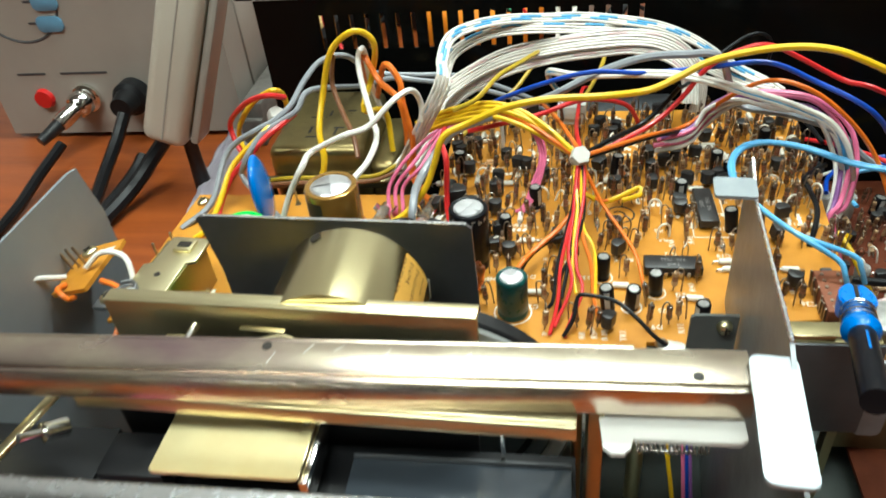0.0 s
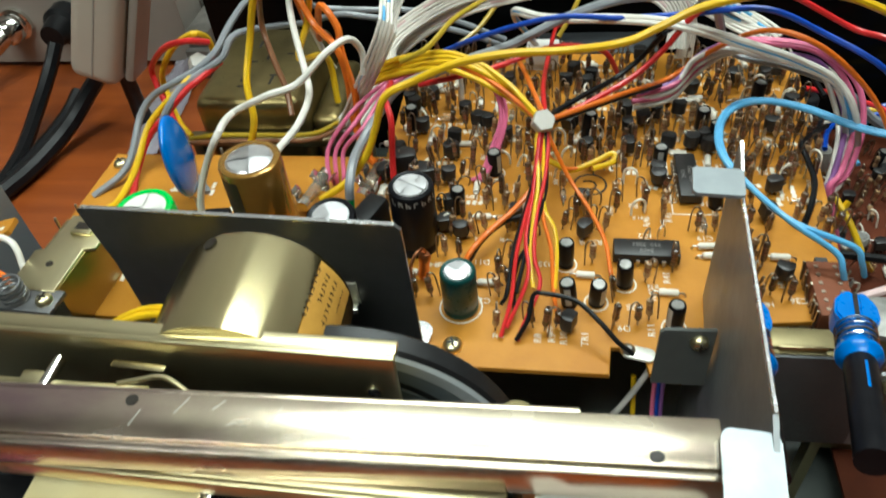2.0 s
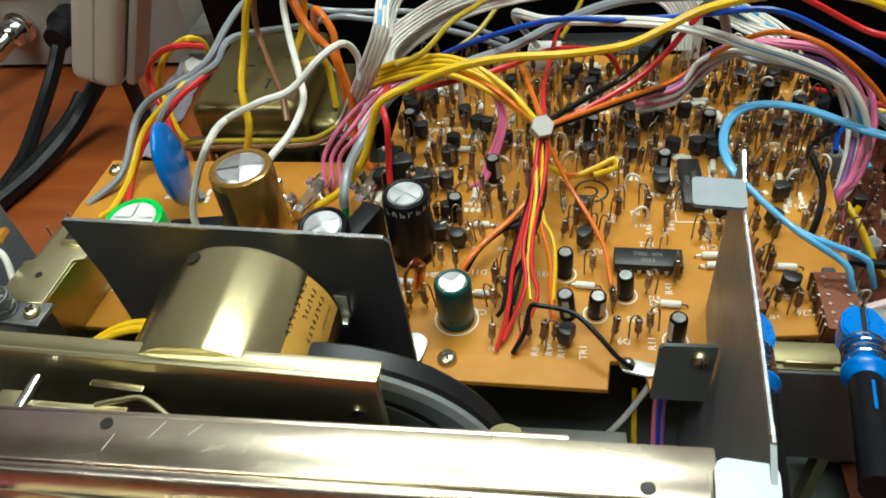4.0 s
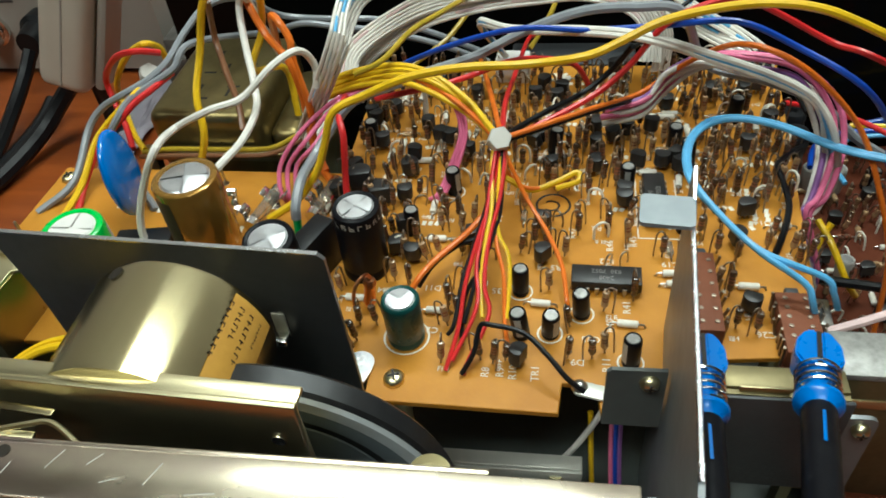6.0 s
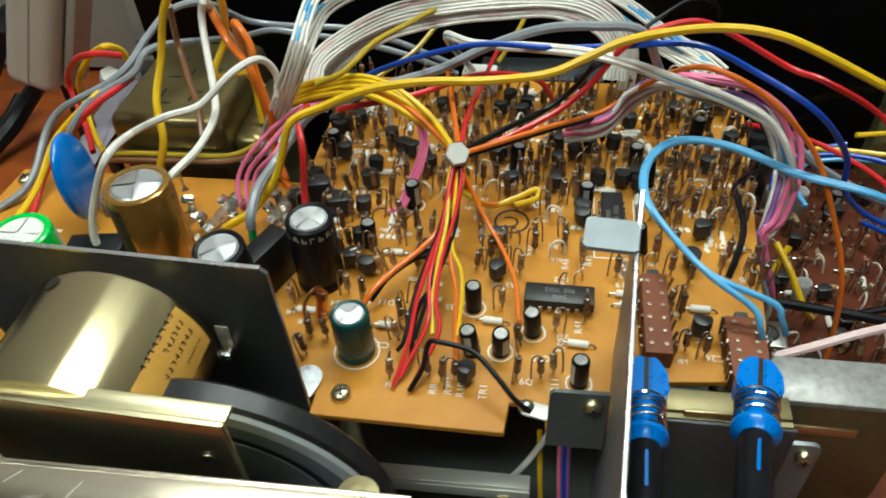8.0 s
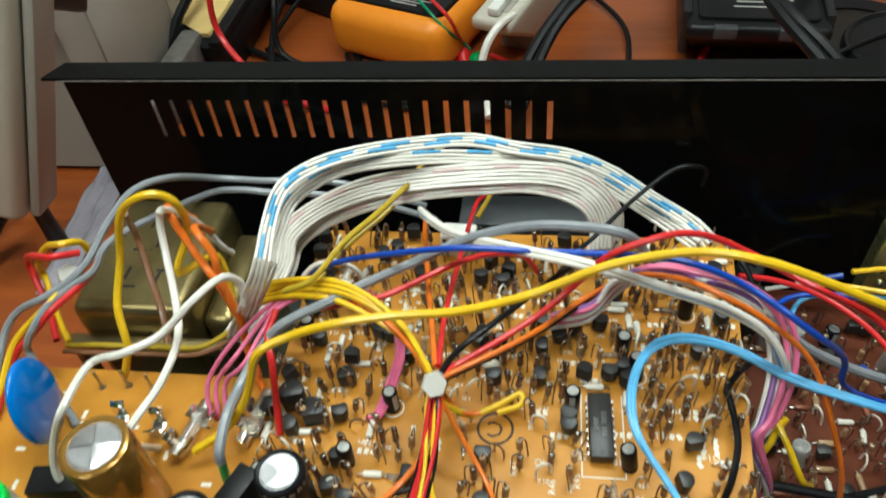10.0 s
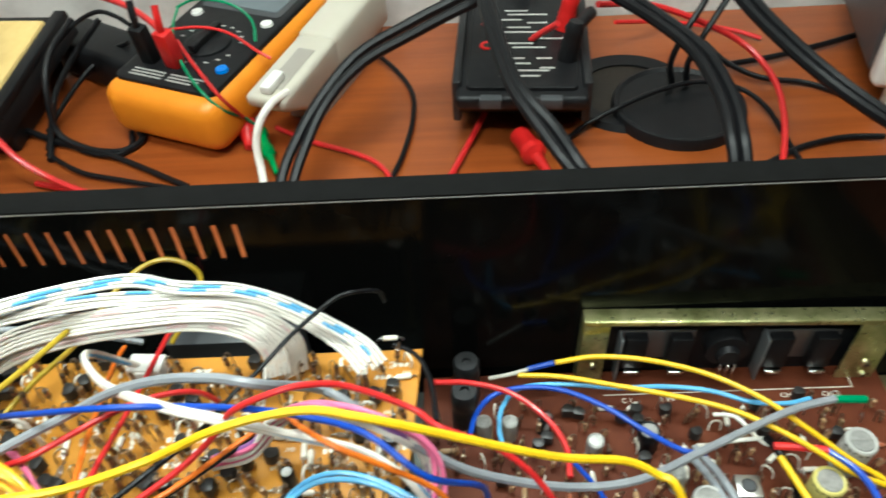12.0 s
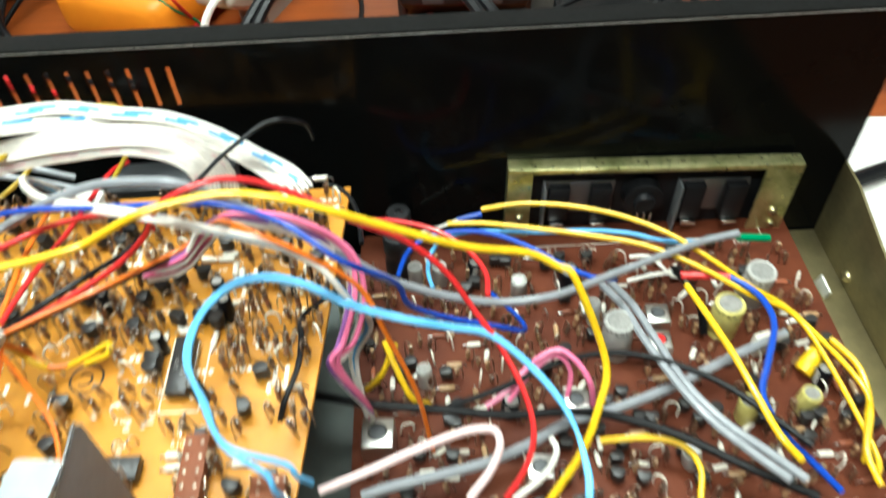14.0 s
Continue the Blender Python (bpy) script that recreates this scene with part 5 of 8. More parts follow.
for k in range(2):
    wire("wire", "yellow", 0.0010, [(-0.0560, -0.0290 + 0.002 * k, 0.0330), (-0.0640, -0.0200 + 0.002 * k, 0.0330), (-0.0760, -0.0190 + 0.002 * k, 0.0300), (-0.0880, -0.0240 + 0.002 * k, 0.0240), (-0.0980, -0.0320 + 0.002 * k, 0.0180)], "yellow wire leading from the motor")
wire("wire", "pink", 0.0016, [(-0.098, -0.0800, 0.0200), (-0.090, -0.0770, 0.0235), (-0.078, -0.0780, 0.0235), (-0.072, -0.0810, 0.0200)], "pink wire lying in the front of the mechanism")

# ---- white connector, dark terminal block and thin cables behind the board ----
hd = thing("connector_housing", pose(0.0220, 0.1480, 0.0, 0, 0, -4), "small white plastic plug on the back of the board", "connector")
part("housing", boxed(-0.0065, 0.0065, -0.0040, 0.0040, -0.0004, 0.0100, bevel=0.0008), M["white_plastic"], hd)
part("latch", boxed(-0.0030, 0.0030, -0.0052, -0.0040, 0.0030, 0.0095, bevel=0.0005), M["white_plastic"], hd)
tb = thing("terminal_block", pose(0.045, 0.1765, FLOOR), "grey terminal block fixed to the rear wall", "terminal block")
part("block", boxed(-0.026, 0.026, -0.0085, 0.0095, 0.0, D - 0.006, bevel=0.001), M["grey_plastic"], tb)

# ---- sheet-metal bracket with switches at the rear of the lower board ----
rb = thing("switch_assembly", pose(0.2520, 0.1842, FLOOR - 0.0004, 0, 1.2, -1.3), "yellow zinc-plated bracket holding four rear switches", "switches")
part("top_lip", boxed(-0.0650, 0.0650, -0.0060, 0.0012, D - 0.0180, D - 0.0170, bevel=0.0003), M["zinc_side"], rb)
part("front_rim", boxed(-0.0650, 0.0650, -0.0062, -0.0052, D - 0.0198, D - 0.0172, bevel=0.0003), M["zinc_side"], rb)
part("leg", boxed(-0.0650, -0.0540, -0.0062, -0.0050, 0, D - 0.0196, bevel=0.0003), M["zinc_side"], rb)
part("leg", boxed(0.0490, 0.0650, -0.0062, -0.0050, 0, D - 0.0196, bevel=0.0003), M["zinc_side"], rb)
part("end_cheek", boxed(-0.0650, -0.0638, -0.0050, 0.0012, 0, D - 0.0180), M["zinc_side"], rb)
part("end_cheek", boxed(0.0638, 0.0650, -0.0050, 0.0012, 0, D - 0.0180), M["zinc_side"], rb)
part("back_panel", boxed(-0.0560, 0.0560, 0.0002, 0.0012, 0.015, D - 0.0185), M["dark_plastic"], rb)
screw_head(rb, pose(0.0585, -0.0062, D - 0.0450, 90, 0, 0), 0.0024)
screw_head(rb, pose(0.0595, -0.0062, D - 0.0525, 90, 0, 0), 0.0016)
screw_head(rb, pose(-0.0590, -0.0062, D - 0.0460, 90, 0, 0), 0.0018)
for cx in (-0.0315, 0.0300):
    yoke = part("switch_yoke", boxed(-0.0160, 0.0160, -0.0006, 0.0006, D - 0.0480, D - 0.0290, bevel=0.0003, m=pose(cx, -0.0005, 0)), M["steel_dark"], rb)
    part("yoke_wing", boxed(cx - 0.0168, cx - 0.0158, -0.0070, 0.0008, D - 0.0570, D - 0.0290, bevel=0.0003), M["steel"], rb)
    for k in (-0.0095, 0.0095):
        part("switch_body", boxed(cx + k - 0.0048, cx + k + 0.0048, -0.0055, -0.0006, D - 0.0500, D - 0.0300, bevel=0.0008), M["dark_plastic"], rb)
        part("switch_tongue", boxed(cx + k - 0.0034, cx + k + 0.0034, -0.0075, -0.0050, D - 0.0525, D - 0.0500, bevel=0.0004), M["chrome"], rb)
    part("rivet", lathed([(0, 0.0018), (0.0014, 0.0015), (0.0021, 0)], 14), M["dark_plastic"], rb, m=pose(cx, 0.0000, D - 0.0262, 90, 0, 0))
part("jack_body", lathed([(0, 0.0), (0.0085, 0.0), (0.0090, 0.002), (0.0090, 0.0085), (0.0050, 0.0090), (0.0045, 0.0120), (0, 0.0120)], 24), M["dark_plastic"], rb, m=pose(-0.0030, 0.0010, D - 0.0360, 90, 0, 0))
for k in range(3):
    part("jack_prong", boxed(-0.0062 + 0.003 * k, -0.0052 + 0.003 * k, -0.0115, -0.0060, D - 0.0500, D - 0.0400, bevel=0.0002), M["chrome"], rb)
silk = bmesh.new()
box(silk, 0.1985, 0.3075, 0.1716, 0.1720, 0.00002, 0.00008)
box(silk, 0.3072, 0.3076, 0.1716, 0.1830, 0.00002, 0.00008)
part("printed_line", silk, M["silk"], tuner, smooth=False)
for tx, text in ((0.2790, "CH-1"), (0.2969, "CH-2"), (0.2085, "C 1"), (0.2260, "L IN")):
    part("printed_mark", lettering(text, 0.0034), M["silk"], tuner, m=pose(tx, 0.1685, 0.00006), smooth=False)

# ---- parts on the lower board ----
GL = "capacitors on the lower board"
electrolytic(0.2895, 0.1350, 0.0062, 0.0200, "sl_grey", "large pale grey electrolytic capacitor on the lower board", 4, 30, top="cap_top", group=GL, base=RZ)
electrolytic(0.2265, 0.1110, 0.0062, 0.0200, "sl_grey", "large grey electrolytic capacitor on the lower board", 3, 200, top="cap_top", group=GL, base=RZ)
electrolytic(0.2725, 0.1190, 0.0062, 0.0190, "sl_yellow", "cream-yellow capacitor on the lower board", 2, 10, top="cap_top", group=GL, base=RZ)
electrolytic(0.2930, 0.0800, 0.0040, 0.0110, "sl_yellow", "small cream-yellow capacitor on the lower board", 6, 90, top="cap_top", group=GL, base=RZ)
electrolytic(0.2700, 0.0770, 0.0040, 0.0110, "sl_yellow", "small cream-yellow capacitor on the lower board", 6, 190, top="cap_top", group=GL, base=RZ)
for cx, cy, r, h, sl in ((0.1450, 0.1530, 0.0034, 0.0120, "sl_grey"), (0.1556, 0.1530, 0.0034, 0.0120, "sl_grey"), (0.1903, 0.1445, 0.0036, 0.0120, "sl_grey"), (0.2122, 0.1460, 0.0046, 0.0130, "sl_black"), (0.1700, 0.1555, 0.0030, 0.0090, "sl_black"),
                         (0.1960, 0.1010, 0.0030, 0.0100, "sl_black"), (0.2210, 0.1270, 0.0036, 0.0120, "sl_grey"), (0.1800, 0.0850, 0.0036, 0.0110, "sl_black"), (0.2450, 0.0600, 0.0036, 0.0110, "sl_grey"), (0.3040, 0.0900, 0.0032, 0.0100, "sl_black"), (0.1480, 0.1000, 0.0032, 0.0100, "sl_grey")):
    electrolytic(cx, cy, r, h, sl, "small electrolytic capacitor with pale top on the lower board", rnd.uniform(0, 12), rnd.uniform(0, 360), top="cap_top", group=GL, turn=rnd.uniform(0, 360), base=RZ)
for cx, cy in ((0.1385, 0.1746), (0.1373, 0.1600)):
    ind = thing("inductor", pose(cx, cy, RZ), "black ribbed cylindrical inductor on the lower board", "inductor", "black inductors")
    part("core", lathed([(0, -0.0004), (0.0052, -0.0004), (0.0057, 0.0008), (0.0057, 0.0100), (0.0050, 0.0115), (0.0050, 0.0150), (0.0057, 0.0165), (0.0057, 0.0240), (0.0050, 0.0254), (0.0018, 0.0254), (0.0014, 0.0240), (0, 0.0240)], 24), M["rubber"], ind)
for cx, cy, slug in ((0.2448, 0.1208, "grey_plastic"), (0.2424, 0.1075, "red_plastic"), (0.1298, 0.0728, "grey_plastic"), (0.1880, 0.0560, "grey_plastic"), (0.2050, 0.0820, "grey_plastic")):
    big = 1.25 if cx < 0.14 else 1.0
    can = thing("coil_can", Matrix.Translation((cx, cy, RZ)) @ Matrix.Rotation(radians(-3), 4, "Z"), "square tinned coil can with a tuning slug", "coil", "tuning coils")
    s = 0.0048 * big
    part("case", boxed(-s, s, -s, s, -0.0004, 0.0122, bevel=0.0007), M["tin"], can)
    part("slug_hole", lathed([(0, 0.0123), (0.0029 * big, 0.0123), (0.0031 * big, 0.0121)], 18), M["ink_black"], can)
    part("tuning_slug", lathed([(0, 0.0126), (0.0023 * big, 0.0125), (0.0025 * big, 0.0122)], 16), M[slug], can)
box_c = thing("film_capacitor_block", pose(0.2855, 0.1075, RZ, 0, 0, 15), "pale moulded film capacitor on the lower board", "capacitor")
part("case", boxed(-0.0042, 0.0042, -0.0022, 0.0022, -0.0004, 0.0105, bevel=0.0006), M["film"], box_c)
yb = thing("insulating_boot", pose(0.3015, 0.0975, RZ + 0.0060, 0, 60, 40), "yellow insulating boot over a cable end", "cable boot")
part("boot", lathed([(0, -0.006), (0.0034, -0.0058), (0.0038, -0.004), (0.0034, 0.005), (0.0026, 0.006), (0, 0.006)], 16), W["yellow"], yb)
LYR = lying_mesh("res_tan", 0.0062, 0.0012)
LYB = lying_mesh("band", 0.0050, 0.0010)
LRES = [resistor_mesh("res_tan", 0.0066), resistor_mesh("res_tan", 0.0080), resistor_mesh("res_brown", 0.0070)]
LIO = [loop_mesh("solder", 0.0034, 0.0045, 0.0003), loop_mesh("silk", 0.005, 0.0065, 0.0004)]
spots, n = [(0.2895, 0.1325, 0.011), (0.2265, 0.1085, 0.011), (0.2725, 0.1165, 0.010), (0.2448, 0.1208, 0.008), (0.2424, 0.1075, 0.008), (0.1298, 0.0728, 0.010), (0.188, 0.056, 0.008), (0.205, 0.082, 0.008), (0.1385, 0.1746, 0.008), (0.1373, 0.16, 0.008)], 0
while n < 560:
    x, y = rnd.uniform(0.124, 0.316), rnd.uniform(0.018, 0.166)
    d = 0.0039
    if any((x - a) ** 2 + (y - b) ** 2 < (c + 0.001 if c > d else d) ** 2 for a, b, c in spots) or (x < 0.155 and y < 0.032):
        continue
    spots.append((x, y, d))
    pick = rnd.random()
    if pick < 0.50:
        share("resistor", rnd.choice(LRES), tuner, upright(x, y, 0, rnd.choice((0, 90, 180)) + rnd.uniform(-20, 20), rnd.uniform(0, 12), rnd.uniform(0, 360)))
    elif pick < 0.62:
        share("lying_resistor", rnd.choice((LYR, LYB, FILM)), tuner, pose(x, y, 0, 0, 0, rnd.choice((0, 90)) + rnd.uniform(-6, 6)))
    elif pick < 0.76:
        share("transistor", TRN, tuner, upright(x, y, 0, rnd.choice((0, 180)) + rnd.uniform(-20, 20), rnd.uniform(0, 8), rnd.uniform(0, 360)))
    elif pick < 0.92:
        share("jumper_loop", rnd.choice(LIO), tuner, upright(x, y, 0, rnd.uniform(0, 180), rnd.uniform(0, 15), rnd.uniform(0, 360)))
    else:
        share("printed_mark", FILM, tuner, pose(x, y, 0, 0, 0, rnd.uniform(-5, 95)))
    n += 1

def ribbon(pts, count, n):
    """A flat cable: insulated strands side by side."""
    labels = ("white flat cable with light blue dashes arching over the board", "white flat cable with light blue stripe arching over the board", "broad white flat cable arching over the board", "broad white flat cable arching over the board")
    cable = thing("flat_cable", pose(0, 0, 0), labels[n], "cable", "white flat cables")
    line = spline(pts, 4)
    r = 0.00062 if n < 2 else 0.00072
    for k in range(count):
        off = (k - (count - 1) / 2) * r * (1.95 if n < 2 else 1.75)
        strand, wide = [], Vector((1, 0.2, 0))
        for i, c in enumerate(line):
            way = (line[min(i + 1, len(line) - 1)] - line[max(i - 1, 0)]).normalized()
            wide = (wide - way * wide.dot(way)).normalized()
            spread = 1.0 + 0.4 * (abs(i / (len(line) - 1) - 0.5) * 2) ** 6
            strand.append(c + wide * off * spread + Vector((0, 0, 0.00012 * math.sin(i * 0.8 + k * 2.1))))
        part("strand", tube(bmesh.new(), strand, r, 6, 1), W["white"], cable)
        if k in ((1, 2), (0,), (1,), (4,))[n]:
            for i in range(2 + 3 * k, len(strand) - 4, 4):
                part("printed_dash", tube(bmesh.new(), [c + Vector((0, -0.0001, 0.0001)) for c in strand[i:i + 3]], r * (0.97 if n < 2 else 0.93), 6, 1), W["sky" if n < 2 else "rose"], cable, "thin coloured dash")
    return cable


def clip(name, m, label):
    hub = thing(name, m, label, "cable clip", "nylon cable clips")
    part("head", lathed([(0, -0.0024), (0.0034, -0.0024), (0.0037, -0.0020), (0.0037, 0.0020), (0.0034, 0.0024), (0, 0.0024)], 6), M["nylon"], hub, m=pose(0, 0, 0, 40, 0, 20))
    part("band", lathed([(0.0026, -0.0012), (0.0029, -0.0008), (0.0029, 0.0008), (0.0026, 0.0012), (0.0023, 0), (0.0026, -0.0012)], 20), M["nylon"], hub, m=pose(0, 0.0022, -0.0016, 70, 0, 15))
    return hub


clip("cable_clip", pose(0.0241, 0.0672, 0.0290), "translucent nylon clip gathering yellow and red wires")
clip("cable_clip", pose(-0.1026, 0.1028, 0.0290, 0, 0, 40), "translucent nylon clip gathering grey and yellow wires")

# ---- wires ----
wire("wire", "yellow", 0.0013, [(-0.0491, 0.0545, 0.0060), (-0.0403, 0.0595, 0.0100), (-0.0333, 0.0640, 0.0180), (-0.0295, 0.0668, 0.0270), (-0.0255, 0.0691, 0.0370), (-0.0165, 0.0733, 0.0400), (-0.0024, 0.0738, 0.0460), (0.0137, 0.0758, 0.0480), (0.0310, 0.0790, 0.0470), (0.0485, 0.0869, 0.0450), (0.0594, 0.0893, 0.0490), (0.0697, 0.0906, 0.0540), (0.0834, 0.0934, 0.0560), (0.0967, 0.0942, 0.0570), (0.1092, 0.0917, 0.0570), (0.1232, 0.0910, 0.0520), (0.1616, 0.0919, 0.0327), (0.1838, 0.0937, 0.0254), (0.1940, 0.0913, 0.0205), (0.1994, 0.0875, 0.0181), (0.2089, 0.0712, -0.0050), (0.2052, 0.0586, -0.0120), (0.1986, 0.0472, -0.0200), (0.1868, 0.0353, -0.0300)], "long yellow insulated wire arching over both boards", "wires over the board")
wire("wire", "grey", 0.0016, [(-0.0366, 0.0482, 0.0125), (-0.0364, 0.0500, 0.0165), (-0.0366, 0.0590, 0.0190), (-0.0361, 0.0719, 0.0180), (-0.0319, 0.0811, 0.0220), (-0.0240, 0.0854, 0.0300), (-0.0108, 0.0945, 0.0310), (-0.0008, 0.1023, 0.0310), (0.0131, 0.1119, 0.0310), (0.0297, 0.1157, 0.0380), (0.0474, 0.1146, 0.0450), (0.0643, 0.1129, 0.0470), (0.0776, 0.1109, 0.0460), (0.0902, 0.1275, 0.0181), (0.1085, 0.1144, 0.0193), (0.1231, 0.1055, 0.0169), (0.1400, 0.1040, 0.0023), (0.1705, 0.1067, -0.0147), (0.1972, 0.1103, -0.0184), (0.2255, 0.1243, -0.0232), (0.2616, 0.1417, -0.0281), (0.2819, 0.1474, -0.0293)], "thick grey screened cable arching over the board", "wires over the board")
wire("wire", "white", 0.0012, [(-0.0640, 0.0580, 0.0000), (-0.0566, 0.0420, 0.0310), (-0.0558, 0.0480, 0.0320), (-0.0530, 0.0605, 0.0320), (-0.0522, 0.0742, 0.0340), (-0.0562, 0.0861, 0.0360), (-0.0619, 0.0997, 0.0440), (-0.0639, 0.1070, 0.0520), (-0.0614, 0.1079, 0.0550), (-0.0660, 0.1280, 0.0300), (-0.0640, 0.1340, 0.0120), (-0.0630, 0.1370, 0.0060)], "white wire looping over the transformer to the gold capacitor", "wires over the board")
wire("wire", "white", 0.0012, [(-0.0378, 0.0915, 0.0310), (-0.0376, 0.0939, 0.0380), (-0.0398, 0.0891, 0.0460), (-0.0449, 0.0792, 0.0470), (-0.0543, 0.0719, 0.0400), (-0.0626, 0.0650, 0.0400), (-0.0760, 0.0656, 0.0330), (-0.0734, 0.0481, 0.0380), (-0.0799, 0.0456, 0.0270), (-0.0847, 0.0433, 0.0150), (-0.0847, 0.0414, 0.0070), (-0.0791, 0.0418, 0.0010)], "white wire running from the harness to the board", "wires over the board")
wire("wire", "yellow", 0.0013, [(-0.0840, 0.0818, 0.0030), (-0.0786, 0.0839, 0.0170), (-0.0806, 0.0911, 0.0280), (-0.0796, 0.1011, 0.0390), (-0.0740, 0.1038, 0.0560), (-0.0648, 0.1036, 0.0640), (-0.0589, 0.1064, 0.0620), (-0.0568, 0.1085, 0.0550), (-0.0620, 0.1146, 0.0390), (-0.0643, 0.1044, 0.0300), (-0.0600, 0.1220, 0.0200), (-0.0580, 0.1180, 0.0020)], "thick yellow wire bent in a tall loop beside the transformer", "wires over the board")
wire("wire", "orange", 0.0013, [(-0.0680, 0.1300, 0.0300), (-0.0636, 0.1123, 0.0520), (-0.0560, 0.1045, 0.0430), (-0.0469, 0.0957, 0.0390), (-0.0455, 0.0967, 0.0250), (-0.0467, 0.0984, 0.0080), (-0.0416, 0.0885, 0.0010), (-0.0326, 0.0766, 0.0010)], "orange wire running down from the transformer to the board", "wires over the board")
wire("wire", "orange", 0.0013, [(-0.0660, 0.1340, 0.0200), (-0.0535, 0.1065, 0.0490), (-0.0464, 0.0994, 0.0450), (-0.0458, 0.0971, 0.0370), (-0.0429, 0.0943, 0.0210), (-0.0445, 0.0947, 0.0060), (-0.0389, 0.0856, 0.0010)], "orange wire running down from the transformer to the board", "wires over the board")
wire("wire", "brown", 0.0011, [(-0.0736, 0.1056, 0.0550), (-0.0782, 0.1115, 0.0390), (-0.0724, 0.1011, 0.0300), (-0.0669, 0.0920, 0.0250), (-0.0642, 0.0845, 0.0190)], "brown wire rising beside the transformer", "wires over the board")
wire("wire", "grey", 0.0013, [(0.0050, 0.1760, -0.0040), (-0.0150, 0.1740, 0.0060), (-0.0350, 0.1700, 0.0140), (-0.0545, 0.1668, 0.0162), (-0.0746, 0.1641, 0.0195), (-0.0798, 0.1433, 0.0373), (-0.0885, 0.1327, 0.0400), (-0.0939, 0.1204, 0.0360), (-0.0964, 0.1069, 0.0320), (-0.1018, 0.0995, 0.0290), (-0.1087, 0.0941, 0.0270), (-0.1186, 0.0927, 0.0220), (-0.1242, 0.0877, 0.0160), (-0.1268, 0.0719, 0.0050), (-0.1369, 0.0608, 0.0000)], "grey wire looping round behind the transformer", "wires over the board")
wire("wire", "grey", 0.0013, [(0.0100, 0.1700, -0.0060), (-0.0120, 0.1680, 0.0040), (-0.0340, 0.1640, 0.0120), (-0.0504, 0.1592, 0.0168), (-0.0637, 0.1581, 0.0189), (-0.0793, 0.1594, 0.0146), (-0.0898, 0.1161, 0.0340), (-0.0931, 0.1039, 0.0310), (-0.1000, 0.0992, 0.0280), (-0.1062, 0.0922, 0.0260), (-0.1100, 0.0864, 0.0220), (-0.1133, 0.0835, 0.0170), (-0.1149, 0.0827, 0.0100), (-0.0960, 0.0660, 0.0020), (-0.0950, 0.0640, 0.0000)], "grey wire looping round behind the transformer", "wires over the board")
wire("wire", "yellow", 0.0012, [(-0.1022, 0.1160, 0.0260), (-0.1022, 0.1143, 0.0330), (-0.1041, 0.1083, 0.0380), (-0.1172, 0.1153, 0.0290), (-0.1264, 0.1171, 0.0180), (-0.1304, 0.1202, 0.0080), (-0.1213, 0.1064, 0.0010), (-0.1119, 0.0959, 0.0010)], "yellow wire bent through a nylon tie beside the transformer", "wires over the board")
wire("wire", "red", 0.0012, [(-0.0987, 0.1076, 0.0350), (-0.1039, 0.1015, 0.0390), (-0.1164, 0.1074, 0.0330), (-0.1319, 0.1190, 0.0180), (-0.1318, 0.1174, 0.0100), (-0.1242, 0.1077, 0.0040), (-0.1170, 0.0965, 0.0010)], "red wire bent through a nylon tie beside the transformer", "wires over the board")
wire("wire", "yellow", 0.0012, [(-0.0989, 0.1042, 0.0280), (-0.1022, 0.1009, 0.0280), (-0.1062, 0.0922, 0.0260), (-0.1165, 0.0868, 0.0180), (-0.1207, 0.0821, 0.0130), (-0.1230, 0.0706, 0.0050), (-0.1244, 0.0571, 0.0020), (-0.1286, 0.0542, 0.0000)], "yellow wire running from the tie to the board corner", "wires over the board")
wire("wire", "red", 0.0012, [(-0.0945, 0.1044, 0.0290), (-0.0996, 0.0973, 0.0270), (-0.1047, 0.0904, 0.0250), (-0.1127, 0.0853, 0.0180), (-0.1202, 0.0815, 0.0110), (-0.1229, 0.0716, 0.0040), (-0.1214, 0.0592, 0.0000)], "red wire running from the tie to the board corner", "wires over the board")
wire("wire", "yellow", 0.001, [(-0.0425, 0.1036, 0.0240), (-0.0271, 0.1019, 0.0310), (-0.0110, 0.0990, 0.0350), (0.0014, 0.0941, 0.0340), (0.0125, 0.0866, 0.0300), (0.0196, 0.0769, 0.0280), (0.0236, 0.0695, 0.0280)], "yellow wire of the bundle gathered in a nylon clip", "wires over the board")
wire("wire", "yellow", 0.001, [(-0.0423, 0.1021, 0.0230), (-0.0267, 0.1019, 0.0290), (-0.0102, 0.0977, 0.0340), (0.0022, 0.0928, 0.0330), (0.0124, 0.0872, 0.0280), (0.0195, 0.0772, 0.0270), (0.0236, 0.0695, 0.0280)], "yellow wire of the bundle gathered in a nylon clip", "wires over the board")
wire("wire", "yellow", 0.001, [(-0.0427, 0.1019, 0.0210), (-0.0254, 0.1004, 0.0280), (-0.0090, 0.0963, 0.0330), (0.0033, 0.0915, 0.0320), (0.0124, 0.0864, 0.0270), (0.0196, 0.0762, 0.0270), (0.0236, 0.0695, 0.0280)], "yellow wire of the bundle gathered in a nylon clip", "wires over the board")
wire("wire", "yellow", 0.001, [(-0.0423, 0.0994, 0.0200), (-0.0286, 0.0994, 0.0260), (-0.0121, 0.0954, 0.0310), (0.0004, 0.0907, 0.0300), (0.0124, 0.0850, 0.0260), (0.0196, 0.0761, 0.0260), (0.0235, 0.0707, 0.0270)], "yellow wire of the bundle gathered in a nylon clip", "wires over the board")
